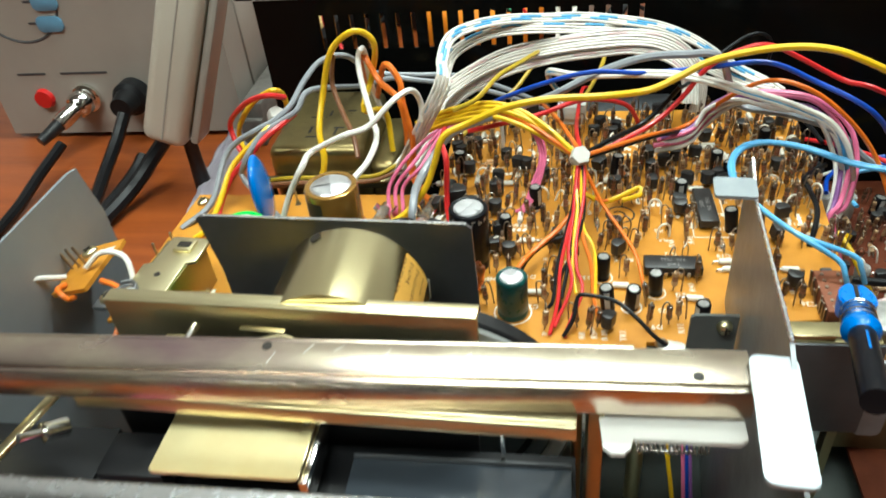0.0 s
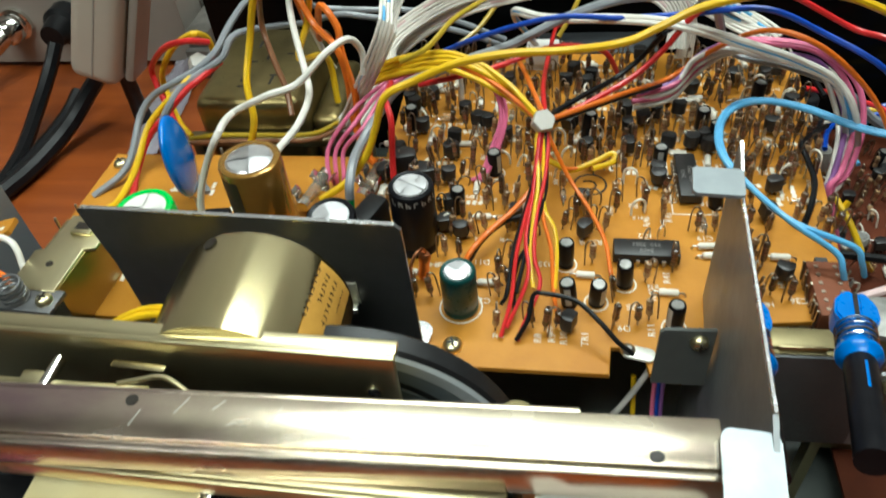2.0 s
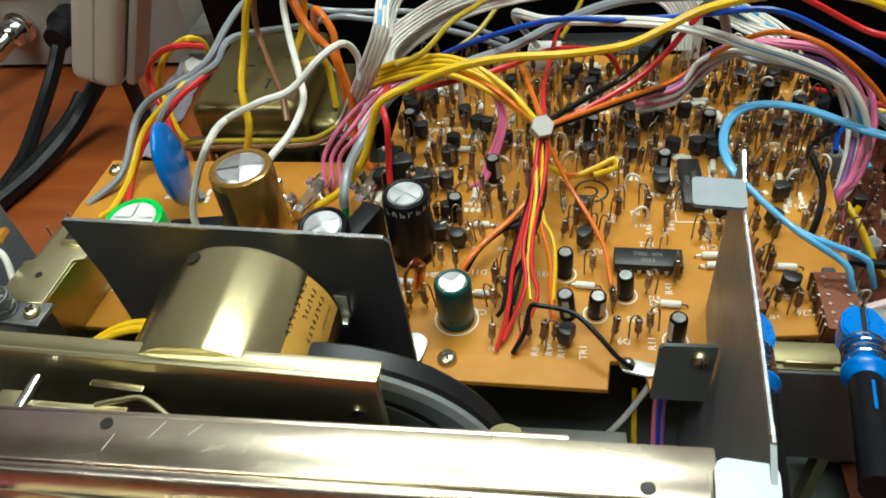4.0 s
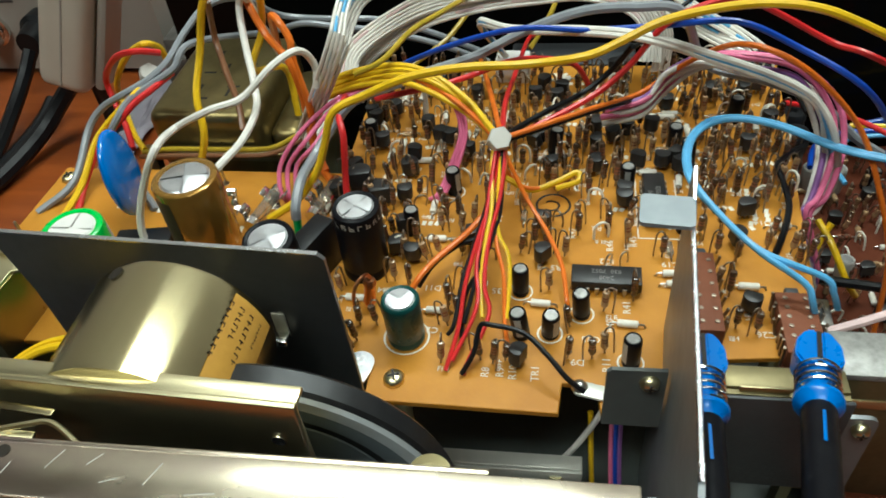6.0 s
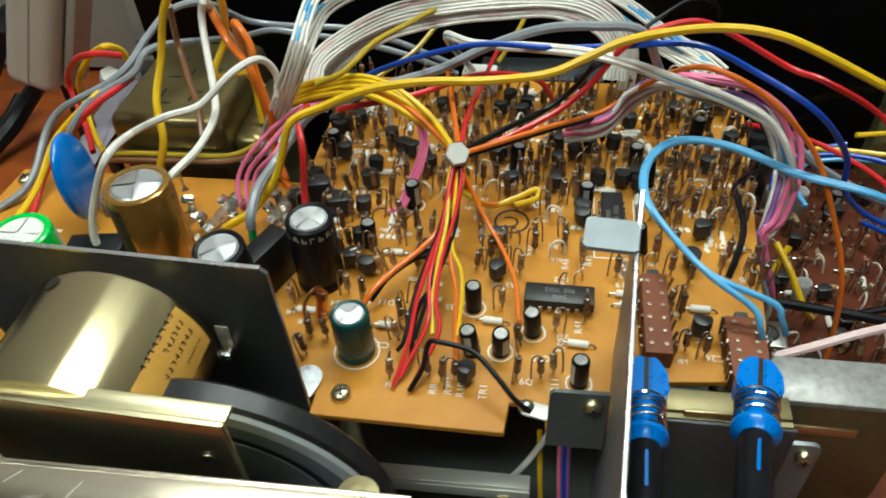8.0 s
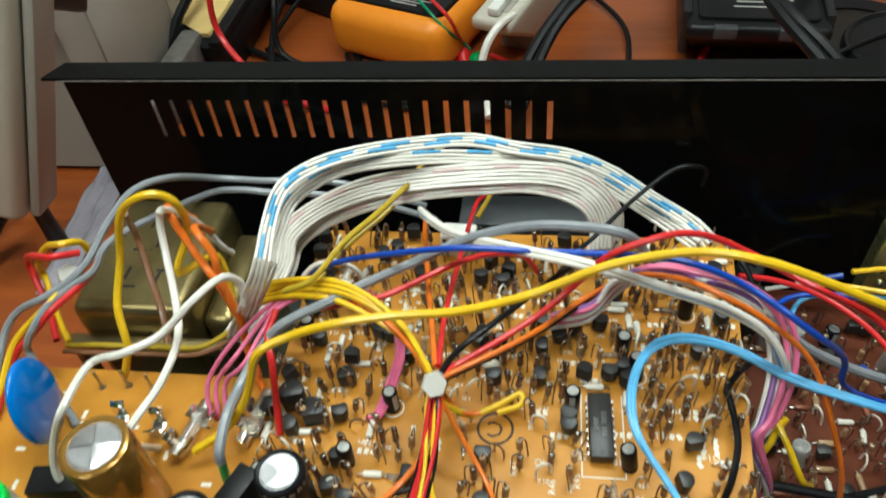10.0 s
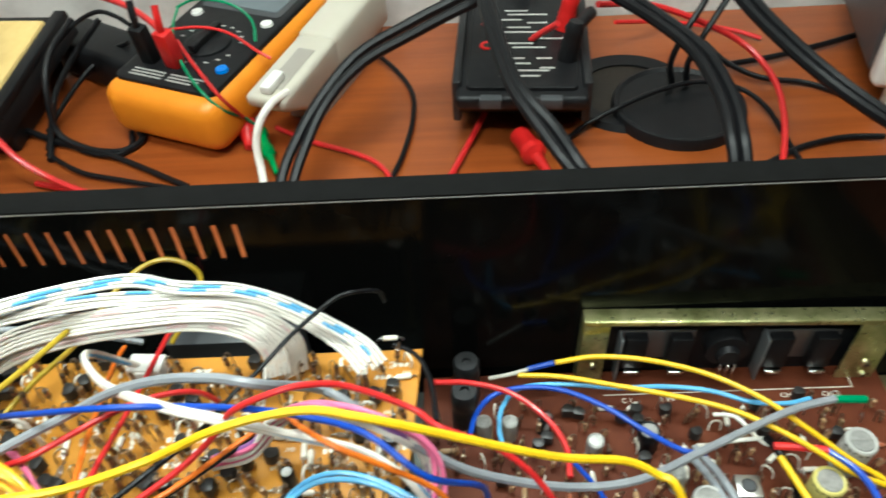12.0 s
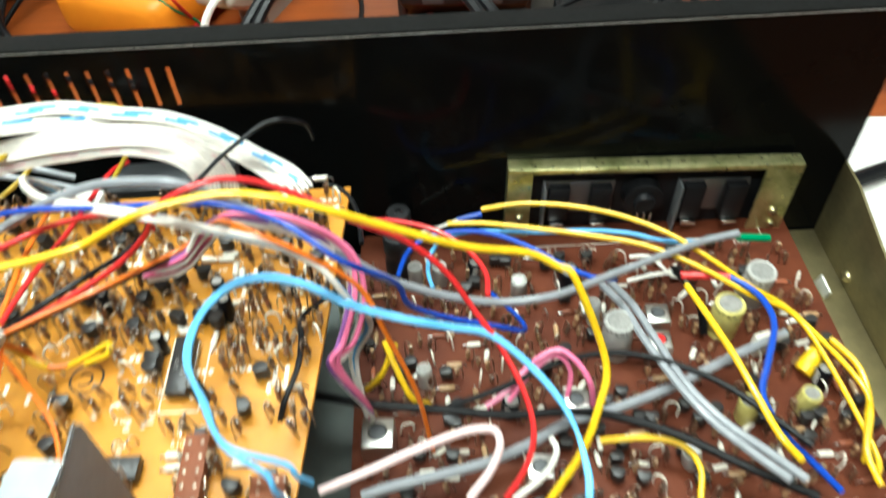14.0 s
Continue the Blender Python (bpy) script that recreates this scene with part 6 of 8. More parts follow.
wire("wire", "orange", 0.001, [(-0.0426, 0.1032, 0.0210), (-0.0257, 0.1017, 0.0280), (-0.0093, 0.0977, 0.0320), (0.0041, 0.0907, 0.0300), (0.0154, 0.0814, 0.0270), (0.0235, 0.0697, 0.0270)], "orange wire of the bundle gathered in a nylon clip", "wires over the board")
wire("wire", "black", 0.00062, [(0.0241, 0.0678, 0.0285), (0.0234, 0.0637, 0.0250), (0.0215, 0.0509, 0.0180), (0.0189, 0.0400, 0.0130), (0.0165, 0.0289, 0.0090), (0.0154, 0.0166, 0.0050), (0.0137, 0.0139, 0.0030)], "black wire running down from the nylon clip to the board", "wires over the board")
wire("wire", "red", 0.00062, [(0.0241, 0.0678, 0.0285), (0.0242, 0.0637, 0.0250), (0.0223, 0.0509, 0.0180), (0.0196, 0.0381, 0.0140), (0.0176, 0.0262, 0.0100), (0.0169, 0.0141, 0.0060), (0.0144, 0.0036, 0.0010)], "red wire running down from the nylon clip to the board", "wires over the board")
wire("wire", "red", 0.00062, [(0.0241, 0.0678, 0.0285), (0.0258, 0.0637, 0.0250), (0.0253, 0.0512, 0.0200), (0.0231, 0.0384, 0.0150), (0.0230, 0.0256, 0.0110), (0.0249, 0.0176, 0.0080), (0.0204, 0.0058, 0.0030), (0.0191, 0.0028, 0.0010)], "red wire running down from the nylon clip to the board", "wires over the board")
wire("wire", "black", 0.00062, [(0.0241, 0.0678, 0.0285), (0.0253, 0.0637, 0.0250), (0.0241, 0.0487, 0.0180), (0.0216, 0.0359, 0.0130), (0.0195, 0.0240, 0.0080), (0.0181, 0.0167, 0.0050)], "black wire running down from the nylon clip to the board", "wires over the board")
wire("wire", "yellow", 0.00062, [(0.0241, 0.0678, 0.0285), (0.0222, 0.0636, 0.0250), (0.0233, 0.0489, 0.0200), (0.0223, 0.0383, 0.0150), (0.0217, 0.0283, 0.0100), (0.0229, 0.0181, 0.0060)], "yellow wire running down from the nylon clip to the board", "wires over the board")
wire("wire", "yellow", 0.00062, [(0.0241, 0.0678, 0.0285), (0.0247, 0.0637, 0.0250), (0.0251, 0.0440, 0.0160), (0.0285, 0.0371, 0.0120), (0.0295, 0.0304, 0.0080), (0.0292, 0.0207, 0.0030)], "yellow wire running down from the nylon clip to the board", "wires over the board")
wire("wire", "orange", 0.00062, [(0.0241, 0.0678, 0.0285), (0.0262, 0.0649, 0.0240), (0.0248, 0.0427, 0.0150), (0.0277, 0.0314, 0.0090), (0.0287, 0.0207, 0.0030), (0.0300, 0.0130, 0.0010)], "orange wire running down from the nylon clip to the board", "wires over the board")
wire("wire", "black", 0.00062, [(0.0241, 0.0678, 0.0285), (0.0247, 0.0637, 0.0250), (0.0257, 0.0487, 0.0180), (0.0218, 0.0327, 0.0120), (0.0176, 0.0246, 0.0070), (0.0177, 0.0116, 0.0020)], "black wire running down from the nylon clip to the board", "wires over the board")
wire("wire", "red", 0.00062, [(0.0241, 0.0678, 0.0285), (0.0231, 0.0625, 0.0260), (0.0218, 0.0463, 0.0180), (0.0202, 0.0326, 0.0120), (0.0213, 0.0202, 0.0080), (0.0159, 0.0062, 0.0020)], "red wire running down from the nylon clip to the board", "wires over the board")
wire("wire", "black", 0.0007, [(0.0188, 0.0028, 0.0010), (0.0220, 0.0065, 0.0060), (0.0233, 0.0109, 0.0110), (0.0262, 0.0108, 0.0120), (0.0348, 0.0094, 0.0110), (0.0412, 0.0040, 0.0090), (0.0460, -0.0002, 0.0060), (0.0503, -0.0017, 0.0030)], "black lead soldered to a tab at the board edge", "wires over the board")
wire("wire", "orange", 0.0007, [(0.0241, 0.0678, 0.0285), (0.0265, 0.0649, 0.0240), (0.0325, 0.0588, 0.0140), (0.0393, 0.0499, 0.0080), (0.0437, 0.0388, 0.0060), (0.0453, 0.0292, 0.0030), (0.0458, 0.0279, 0.0010)], "orange wire running from the clip to the front of the board", "wires over the board")
wire("wire", "orange", 0.0009, [(0.0213, 0.0526, 0.0140), (0.0158, 0.0471, 0.0100), (0.0083, 0.0387, 0.0080), (0.0043, 0.0312, 0.0080), (0.0012, 0.0278, 0.0040)], "orange wire running across the board beside the green capacitor", "wires over the board")
wire("wire", "black", 0.0008, [(0.0186, 0.0468, 0.0080), (0.0125, 0.0442, 0.0070), (0.0066, 0.0372, 0.0060), (0.0032, 0.0303, 0.0040)], "black wire running across the board", "wires over the board")
wire("wire", "yellow", 0.001, [(0.0241, 0.0678, 0.0285), (0.0232, 0.0740, 0.0120), (0.0285, 0.0725, 0.0080), (0.0338, 0.0733, 0.0050), (0.0416, 0.0769, 0.0060), (0.0473, 0.0802, 0.0070), (0.0478, 0.0770, 0.0060), (0.0408, 0.0743, 0.0050)], "short curled yellow wire lying beside the printed mark", "wires over the board")
wire("wire", "orange", 0.0008, [(0.0241, 0.0678, 0.0285), (0.0249, 0.0751, 0.0120), (0.0303, 0.0724, 0.0070), (0.0373, 0.0747, 0.0050), (0.0452, 0.0791, 0.0060)], "short orange wire lying beside the printed mark", "wires over the board")
wire("wire", "red", 0.001, [(0.0241, 0.0678, 0.0285), (0.0276, 0.0772, 0.0230), (0.0394, 0.0860, 0.0240), (0.0531, 0.0959, 0.0270), (0.0631, 0.1018, 0.0340), (0.0716, 0.1013, 0.0470), (0.0836, 0.1027, 0.0530), (0.0933, 0.1052, 0.0530), (0.1044, 0.1083, 0.0470), (0.1219, 0.1061, 0.0380), (0.1303, 0.0993, 0.0380), (0.1461, 0.0969, 0.0300), (0.1581, 0.0919, 0.0200), (0.1666, 0.0835, 0.0100), (0.1750, 0.0730, 0.0020), (0.1812, 0.0600, -0.0050), (0.1828, 0.0487, -0.0100), (0.1793, 0.0400, -0.0150), (0.1726, 0.0326, -0.0200)], "red wire running from the clip to the rear of the chassis", "wires over the board")
wire("wire", "black", 0.001, [(0.0241, 0.0678, 0.0285), (0.0281, 0.0844, 0.0210), (0.0376, 0.0959, 0.0200), (0.0486, 0.1094, 0.0180), (0.0575, 0.1136, 0.0240), (0.0633, 0.1082, 0.0360)], "black wire running from the clip across the board", "wires over the board")
wire("wire", "orange", 0.0009, [(0.0241, 0.0678, 0.0285), (0.0287, 0.0729, 0.0270), (0.0496, 0.0887, 0.0250), (0.0673, 0.1121, 0.0160), (0.0803, 0.1121, 0.0270), (0.0911, 0.0982, 0.0420), (0.1018, 0.0905, 0.0440), (0.1153, 0.0882, 0.0360), (0.1302, 0.0874, 0.0200), (0.1380, 0.0790, 0.0040), (0.1460, 0.0720, -0.0200), (0.1500, 0.0680, -0.0540)], "orange and brown wire running from the clip to the lower board", "wires over the board")
wire("wire", "black", 0.0007, [(0.0241, 0.0678, 0.0285), (0.0287, 0.0725, 0.0260), (0.0497, 0.0884, 0.0240), (0.0673, 0.1113, 0.0150), (0.0815, 0.1250, 0.0150)], "black wire running beside the orange one", "wires over the board")
wire("wire", "orange", 0.0009, [(0.0236, 0.0742, 0.0280), (0.0166, 0.1100, 0.0200), (0.0095, 0.1474, 0.0080), (0.0070, 0.1624, 0.0010)], "orange wire rising from the clip to the back of the board", "wires over the board")
wire("wire", "red", 0.0009, [(0.0245, 0.0742, 0.0280), (0.0234, 0.0977, 0.0220), (0.0242, 0.1271, 0.0140), (0.0269, 0.1632, 0.0080), (0.0298, 0.1757, 0.0030)], "red wire rising from the clip to the back of the board", "wires over the board")
wire("wire", "pink", 0.0008, [(-0.0166, 0.1032, 0.0260), (-0.0284, 0.1022, 0.0240), (-0.0368, 0.0942, 0.0220), (-0.0447, 0.0836, 0.0180), (-0.0509, 0.0766, 0.0100), (-0.0505, 0.0705, 0.0030), (-0.0502, 0.0695, 0.0000)], "pink wire running from the harness down to the board", "wires over the board")
wire("wire", "pink", 0.0008, [(-0.0176, 0.1032, 0.0260), (-0.0290, 0.0994, 0.0240), (-0.0350, 0.0915, 0.0220), (-0.0410, 0.0811, 0.0180), (-0.0480, 0.0767, 0.0100), (-0.0478, 0.0705, 0.0030), (-0.0481, 0.0696, 0.0000)], "pink wire running from the harness down to the board", "wires over the board")
wire("wire", "pink", 0.0008, [(-0.0186, 0.1032, 0.0260), (-0.0295, 0.0965, 0.0240), (-0.0332, 0.0888, 0.0220), (-0.0374, 0.0786, 0.0180), (-0.0451, 0.0768, 0.0100), (-0.0451, 0.0706, 0.0030), (-0.0460, 0.0697, 0.0000)], "pink wire running from the harness down to the board", "wires over the board")
wire("wire", "pink", 0.0007, [(-0.0033, 0.1032, 0.0260), (0.0059, 0.0950, 0.0240), (0.0093, 0.0878, 0.0170), (0.0064, 0.0803, 0.0090), (0.0030, 0.0733, 0.0030), (-0.0002, 0.0721, 0.0010)], "pink wire dropping to the middle of the board", "wires over the board")
wire("wire", "pink", 0.0007, [(-0.0021, 0.1031, 0.0260), (0.0071, 0.0938, 0.0240), (0.0102, 0.0878, 0.0170), (0.0077, 0.0804, 0.0090), (0.0041, 0.0733, 0.0030), (0.0013, 0.0722, 0.0010)], "pink wire dropping to the middle of the board", "wires over the board")
wire("wire", "pink", 0.0007, [(-0.0010, 0.1031, 0.0260), (0.0084, 0.0926, 0.0240), (0.0111, 0.0878, 0.0170), (0.0089, 0.0804, 0.0090), (0.0052, 0.0733, 0.0030), (0.0028, 0.0722, 0.0010)], "pink wire dropping to the middle of the board", "wires over the board")
wire("wire", "pink", 0.001, [(0.0547, 0.1047, 0.0114), (0.0677, 0.1076, 0.0124), (0.0769, 0.1148, 0.0181), (0.0865, 0.1157, 0.0275), (0.0996, 0.1129, 0.0304), (0.1141, 0.1078, 0.0294), (0.1271, 0.1030, 0.0199), (0.1303, 0.0943, 0.0076), (0.1259, 0.0840, -0.0037), (0.1201, 0.0773, -0.0065), (0.1280, 0.0750, -0.0310), (0.1270, 0.0790, -0.0480)], "pink wire bending down to the lower board", "wires over the board")
wire("wire", "white", 0.001, [(0.0554, 0.1054, 0.0084), (0.0681, 0.1076, 0.0103), (0.0766, 0.1144, 0.0159), (0.0866, 0.1163, 0.0235), (0.0998, 0.1133, 0.0254), (0.1144, 0.1083, 0.0245), (0.1267, 0.1044, 0.0141), (0.1290, 0.0943, 0.0036), (0.1240, 0.0820, -0.0058), (0.1192, 0.0763, -0.0096), (0.1280, 0.0750, -0.0350), (0.1270, 0.0790, -0.0520)], "white wire bending down to the lower board", "wires over the board")
wire("wire", "pink", 0.001, [(0.0561, 0.1060, 0.0133), (0.0685, 0.1076, 0.0162), (0.0764, 0.1140, 0.0218), (0.0860, 0.1141, 0.0294), (0.0997, 0.1124, 0.0294), (0.1142, 0.1074, 0.0285), (0.1258, 0.1044, 0.0171), (0.1271, 0.0932, 0.0086), (0.1225, 0.0810, -0.0009), (0.1187, 0.0763, -0.0056), (0.1280, 0.0750, -0.0310), (0.1270, 0.0790, -0.0480)], "pink wire bending down to the lower board", "wires over the board")
wire("wire", "white", 0.001, [(0.0567, 0.1054, 0.0112), (0.0688, 0.1076, 0.0141), (0.0761, 0.1136, 0.0197), (0.0861, 0.1148, 0.0254), (0.0999, 0.1128, 0.0245), (0.1141, 0.1065, 0.0245), (0.1249, 0.1045, 0.0122), (0.1258, 0.0931, 0.0046), (0.1215, 0.0810, -0.0049), (0.1181, 0.0763, -0.0096), (0.1280, 0.0750, -0.0350), (0.1270, 0.0790, -0.0520)], "white wire bending down to the lower board", "wires over the board")
wire("wire", "purple", 0.001, [(0.0574, 0.1060, 0.0142), (0.0694, 0.1088, 0.0170), (0.0758, 0.1131, 0.0236), (0.0859, 0.1140, 0.0284), (0.1002, 0.1133, 0.0255), (0.1144, 0.1069, 0.0255), (0.1245, 0.1058, 0.0123), (0.1249, 0.0942, 0.0056), (0.1205, 0.0809, -0.0029), (0.1176, 0.0763, -0.0076), (0.1280, 0.0750, -0.0330), (0.1270, 0.0790, -0.0500)], "purple wire bending down to the lower board", "wires over the board")
wire("wire", "white", 0.001, [(0.0581, 0.1066, 0.0131), (0.0697, 0.1087, 0.0169), (0.0755, 0.1126, 0.0235), (0.0856, 0.1132, 0.0273), (0.1000, 0.1123, 0.0235), (0.1142, 0.1060, 0.0235), (0.1235, 0.1058, 0.0093), (0.1241, 0.0953, 0.0027), (0.1199, 0.0819, -0.0058), (0.1176, 0.0772, -0.0105), (0.1280, 0.0750, -0.0350), (0.1270, 0.0790, -0.0520)], "white wire bending down to the lower board", "wires over the board")
wire("wire", "white", 0.0011, [(0.0205, 0.1475, 0.0080), (0.0109, 0.1383, 0.0292), (0.0239, 0.1212, 0.0358), (0.0474, 0.1079, 0.0424), (0.0656, 0.1021, 0.0434), (0.0854, 0.0990, 0.0386), (0.1056, 0.0968, 0.0320), (0.1178, 0.0919, 0.0264), (0.1257, 0.0884, 0.0131), (0.1308, 0.0935, -0.0077), (0.1244, 0.0886, -0.0200), (0.1260, 0.0780, -0.0350), (0.1260, 0.0810, -0.0520)], "white wire of the striped pair bending over the board edge", "wires over the board")
wire("wire", "sky", 0.0009, [(0.0205, 0.1475, 0.0080), (0.0110, 0.1372, 0.0292), (0.0239, 0.1217, 0.0349), (0.0474, 0.1082, 0.0415), (0.0657, 0.1024, 0.0424), (0.0856, 0.0989, 0.0377), (0.1058, 0.0967, 0.0311), (0.1181, 0.0921, 0.0254), (0.1253, 0.0918, 0.0103), (0.1296, 0.0934, -0.0077), (0.1235, 0.0885, -0.0200), (0.1260, 0.0780, -0.0350), (0.1260, 0.0810, -0.0520)], "light blue wire of the striped pair bending over the board edge", "wires over the board")
wire("wire", "white", 0.001, [(0.0205, 0.1475, 0.0080), (0.0109, 0.1376, 0.0282), (0.0239, 0.1207, 0.0349), (0.0474, 0.1069, 0.0415), (0.0656, 0.1011, 0.0424), (0.0857, 0.0989, 0.0368), (0.1060, 0.0966, 0.0301), (0.1183, 0.0922, 0.0245), (0.1244, 0.0941, 0.0084), (0.1289, 0.0945, -0.0086), (0.1226, 0.0885, -0.0200), (0.1260, 0.0780, -0.0350), (0.1260, 0.0810, -0.0520)], "white wire of the striped pair bending over the board edge", "wires over the board")
wire("wire", "blue", 0.001, [(-0.0300, 0.1220, 0.0120), (-0.0120, 0.1160, 0.0260), (0.0100, 0.1090, 0.0380), (0.0292, 0.1059, 0.0439), (0.0491, 0.1067, 0.0426), (0.0719, 0.1031, 0.0459), (0.0911, 0.0973, 0.0500), (0.1091, 0.0955, 0.0426), (0.1265, 0.0851, 0.0358), (0.1414, 0.0922, 0.0160), (0.1451, 0.0936, 0.0020), (0.1574, 0.0982, -0.0120), (0.1761, 0.1004, -0.0220), (0.1872, 0.1052, -0.0320), (0.1863, 0.1198, -0.0420), (0.1776, 0.1388, -0.0500)], "dark blue wire running along the back of the board", "wires over the board")
wire("wire", "sky", 0.0009, [(0.1100, 0.0259, 0.0020), (0.1077, 0.0259, 0.0090), (0.1055, 0.0290, 0.0130), (0.0945, 0.0352, 0.0178), (0.0861, 0.0495, 0.0178), (0.0799, 0.0635, 0.0189), (0.0806, 0.0789, 0.0189), (0.0867, 0.0910, 0.0178), (0.0966, 0.0949, 0.0178), (0.1102, 0.0934, 0.0157), (0.1261, 0.0853, 0.0135), (0.1440, 0.0783, 0.0135), (0.1590, 0.0782, 0.0080), (0.1716, 0.0764, 0.0050), (0.1851, 0.0646, 0.0000), (0.1942, 0.0507, -0.0050), (0.1975, 0.0355, -0.0080), (0.1969, 0.0267, -0.0100)], "light blue wire looping up round the divider plate", "wires over the board")
wire("wire", "sky", 0.0009, [(0.1165, 0.0309, 0.0020), (0.1135, 0.0298, 0.0090), (0.1106, 0.0315, 0.0130), (0.0945, 0.0358, 0.0178), (0.0862, 0.0508, 0.0168), (0.0790, 0.0634, 0.0189), (0.0795, 0.0788, 0.0189), (0.0862, 0.0926, 0.0178), (0.0968, 0.0976, 0.0168), (0.1103, 0.0950, 0.0157), (0.1264, 0.0870, 0.0135), (0.1442, 0.0795, 0.0135), (0.1590, 0.0793, 0.0080), (0.1717, 0.0775, 0.0050), (0.1852, 0.0659, 0.0000), (0.1943, 0.0519, -0.0050), (0.1967, 0.0355, -0.0080), (0.1960, 0.0267, -0.0100)], "light blue wire looping up round the divider plate", "wires over the board")
wire("wire", "black", 0.001, [(0.1212, 0.1008, 0.0040), (0.1139, 0.0927, 0.0060), (0.1094, 0.0860, 0.0070), (0.1100, 0.0793, 0.0060), (0.1099, 0.0682, 0.0060), (0.1069, 0.0575, 0.0050), (0.1047, 0.0527, 0.0000)], "black wire bent at the board edge", "wires over the board")
wire("wire", "red", 0.0011, [(-0.0290, 0.0930, 0.0270), (-0.0290, 0.0830, 0.0265), (-0.0265, 0.0758, 0.0225), (-0.0267, 0.0703, 0.0100), (-0.0262, 0.0650, 0.0008)], "red wire dropping from the harness to the board", "wires over the board")
wire("wire", "red", 0.0010, [(-0.0200, 0.0960, 0.0240), (0.0008, 0.0985, 0.0275), (0.0106, 0.1042, 0.0275), (0.0238, 0.1138, 0.0275), (0.0352, 0.1240, 0.0225), (0.0460, 0.1300, 0.0160), (0.0520, 0.1330, 0.0040)], "dark red wire running behind the yellow bundle", "wires over the board")
wire("wire", "white", 0.0009, [(-0.0300, 0.1120, 0.0120), (-0.0282, 0.1138, 0.0175), (-0.0227, 0.1168, 0.0225), (-0.0151, 0.1184, 0.0225), (-0.0093, 0.1192, 0.0175), (-0.0082, 0.1198, 0.0075), (-0.0085, 0.1200, 0.0005)], "white wire arched low over the board", "wires over the board")
wire("wire", "olive", 0.001, [(-0.0277, 0.1246, 0.0049), (-0.0180, 0.1418, 0.0081), (-0.0049, 0.1564, 0.0122), (0.0043, 0.1731, 0.0178), (0.0140, 0.1815, 0.0232), (0.0247, 0.1846, 0.0258), (0.0345, 0.1835, 0.0225), (0.0374, 0.1799, 0.0170), (0.0330, 0.1680, 0.0114), (0.0280, 0.1588, 0.0065)], "dull yellow wire rising behind the board to the rear wall", "wires over the board")
wire("wire", "olive", 0.001, [(-0.0252, 0.0949, 0.0341), (-0.0157, 0.0967, 0.0381), (-0.0081, 0.1095, 0.0414), (-0.0006, 0.1229, 0.0405), (0.0070, 0.1418, 0.0373)], "dull yellow wire rising behind the board to the rear wall", "wires over the board")
wire("wire", "yellow", 0.0011, [(0.1753, 0.1689, -0.0284), (0.1922, 0.1712, -0.0284), (0.2132, 0.1685, -0.0284), (0.2354, 0.1616, -0.0295), (0.2535, 0.1506, -0.0305), (0.2685, 0.1382, -0.0338), (0.2841, 0.1269, -0.0403), (0.2993, 0.1166, -0.0457), (0.3093, 0.0785, -0.0400), (0.3092, 0.0678, -0.0460), (0.3032, 0.0524, -0.0500)], "yellow wire with blue sleeved end arching over the lower board", "wires over the lower board")
wire("wire", "blue", 0.0013, [(0.1649, 0.1746, -0.0400), (0.1761, 0.1758, -0.0380)], "dark blue sleeved end of a yellow wire", "wires over the lower board")
wire("wire", "white", 0.0009, [(0.1485, 0.1775, -0.0500), (0.1574, 0.1757, -0.0450), (0.1656, 0.1745, -0.0400)], "stripped white wire end on the lower board", "wires over the lower board")
wire("wire", "yellow", 0.0011, [(0.1603, 0.1685, -0.0357), (0.1774, 0.1663, -0.0347), (0.2001, 0.1593, -0.0327), (0.2220, 0.1526, -0.0317), (0.2427, 0.1444, -0.0307), (0.2617, 0.1324, -0.0317), (0.2800, 0.1194, -0.0357), (0.3002, 0.1098, -0.0439), (0.3089, 0.0586, -0.0500), (0.3067, 0.0477, -0.0540)], "yellow wire running low over the lower board", "wires over the lower board")
wire("wire", "sky", 0.001, [(0.1525, 0.1353, -0.0401), (0.1508, 0.1451, -0.0401), (0.1526, 0.1557, -0.0401), (0.1604, 0.1648, -0.0401), (0.1773, 0.1647, -0.0377), (0.2007, 0.1613, -0.0370), (0.2197, 0.1611, -0.0370), (0.2378, 0.1576, -0.0362), (0.2523, 0.1512, -0.0354), (0.2665, 0.1510, -0.0370), (0.2772, 0.1539, -0.0385)], "light blue wire running low over the lower board", "wires over the lower board")
wire("wire", "blue", 0.0011, [(0.1383, 0.1374, -0.0339), (0.1422, 0.1500, -0.0339), (0.1507, 0.1587, -0.0339), (0.1649, 0.1601, -0.0324), (0.1786, 0.1563, -0.0308), (0.1935, 0.1478, -0.0308), (0.2078, 0.1377, -0.0331), (0.2186, 0.1276, -0.0300), (0.2263, 0.1249, -0.0277)], "dark blue wire curving over the lower board", "wires over the lower board")
wire("wire", "red", 0.0011, [(0.1260, 0.1500, -0.0123), (0.1400, 0.1519, -0.0162), (0.1553, 0.1492, -0.0200), (0.1676, 0.1390, -0.0216), (0.1738, 0.1259, -0.0208), (0.1737, 0.1130, -0.0200)], "red wire arching down onto the lower board", "wires over the lower board")
wire("wire", "grey", 0.0016, [(0.2278, 0.1366, -0.0440), (0.2335, 0.1208, -0.0400), (0.2381, 0.1022, -0.0380), (0.2440, 0.0800, -0.0360), (0.2522, 0.0632, -0.0340), (0.2638, 0.0507, -0.0340), (0.2733, 0.0400, -0.0340)], "grey twin cable crossing the lower board", "wires over the lower board")
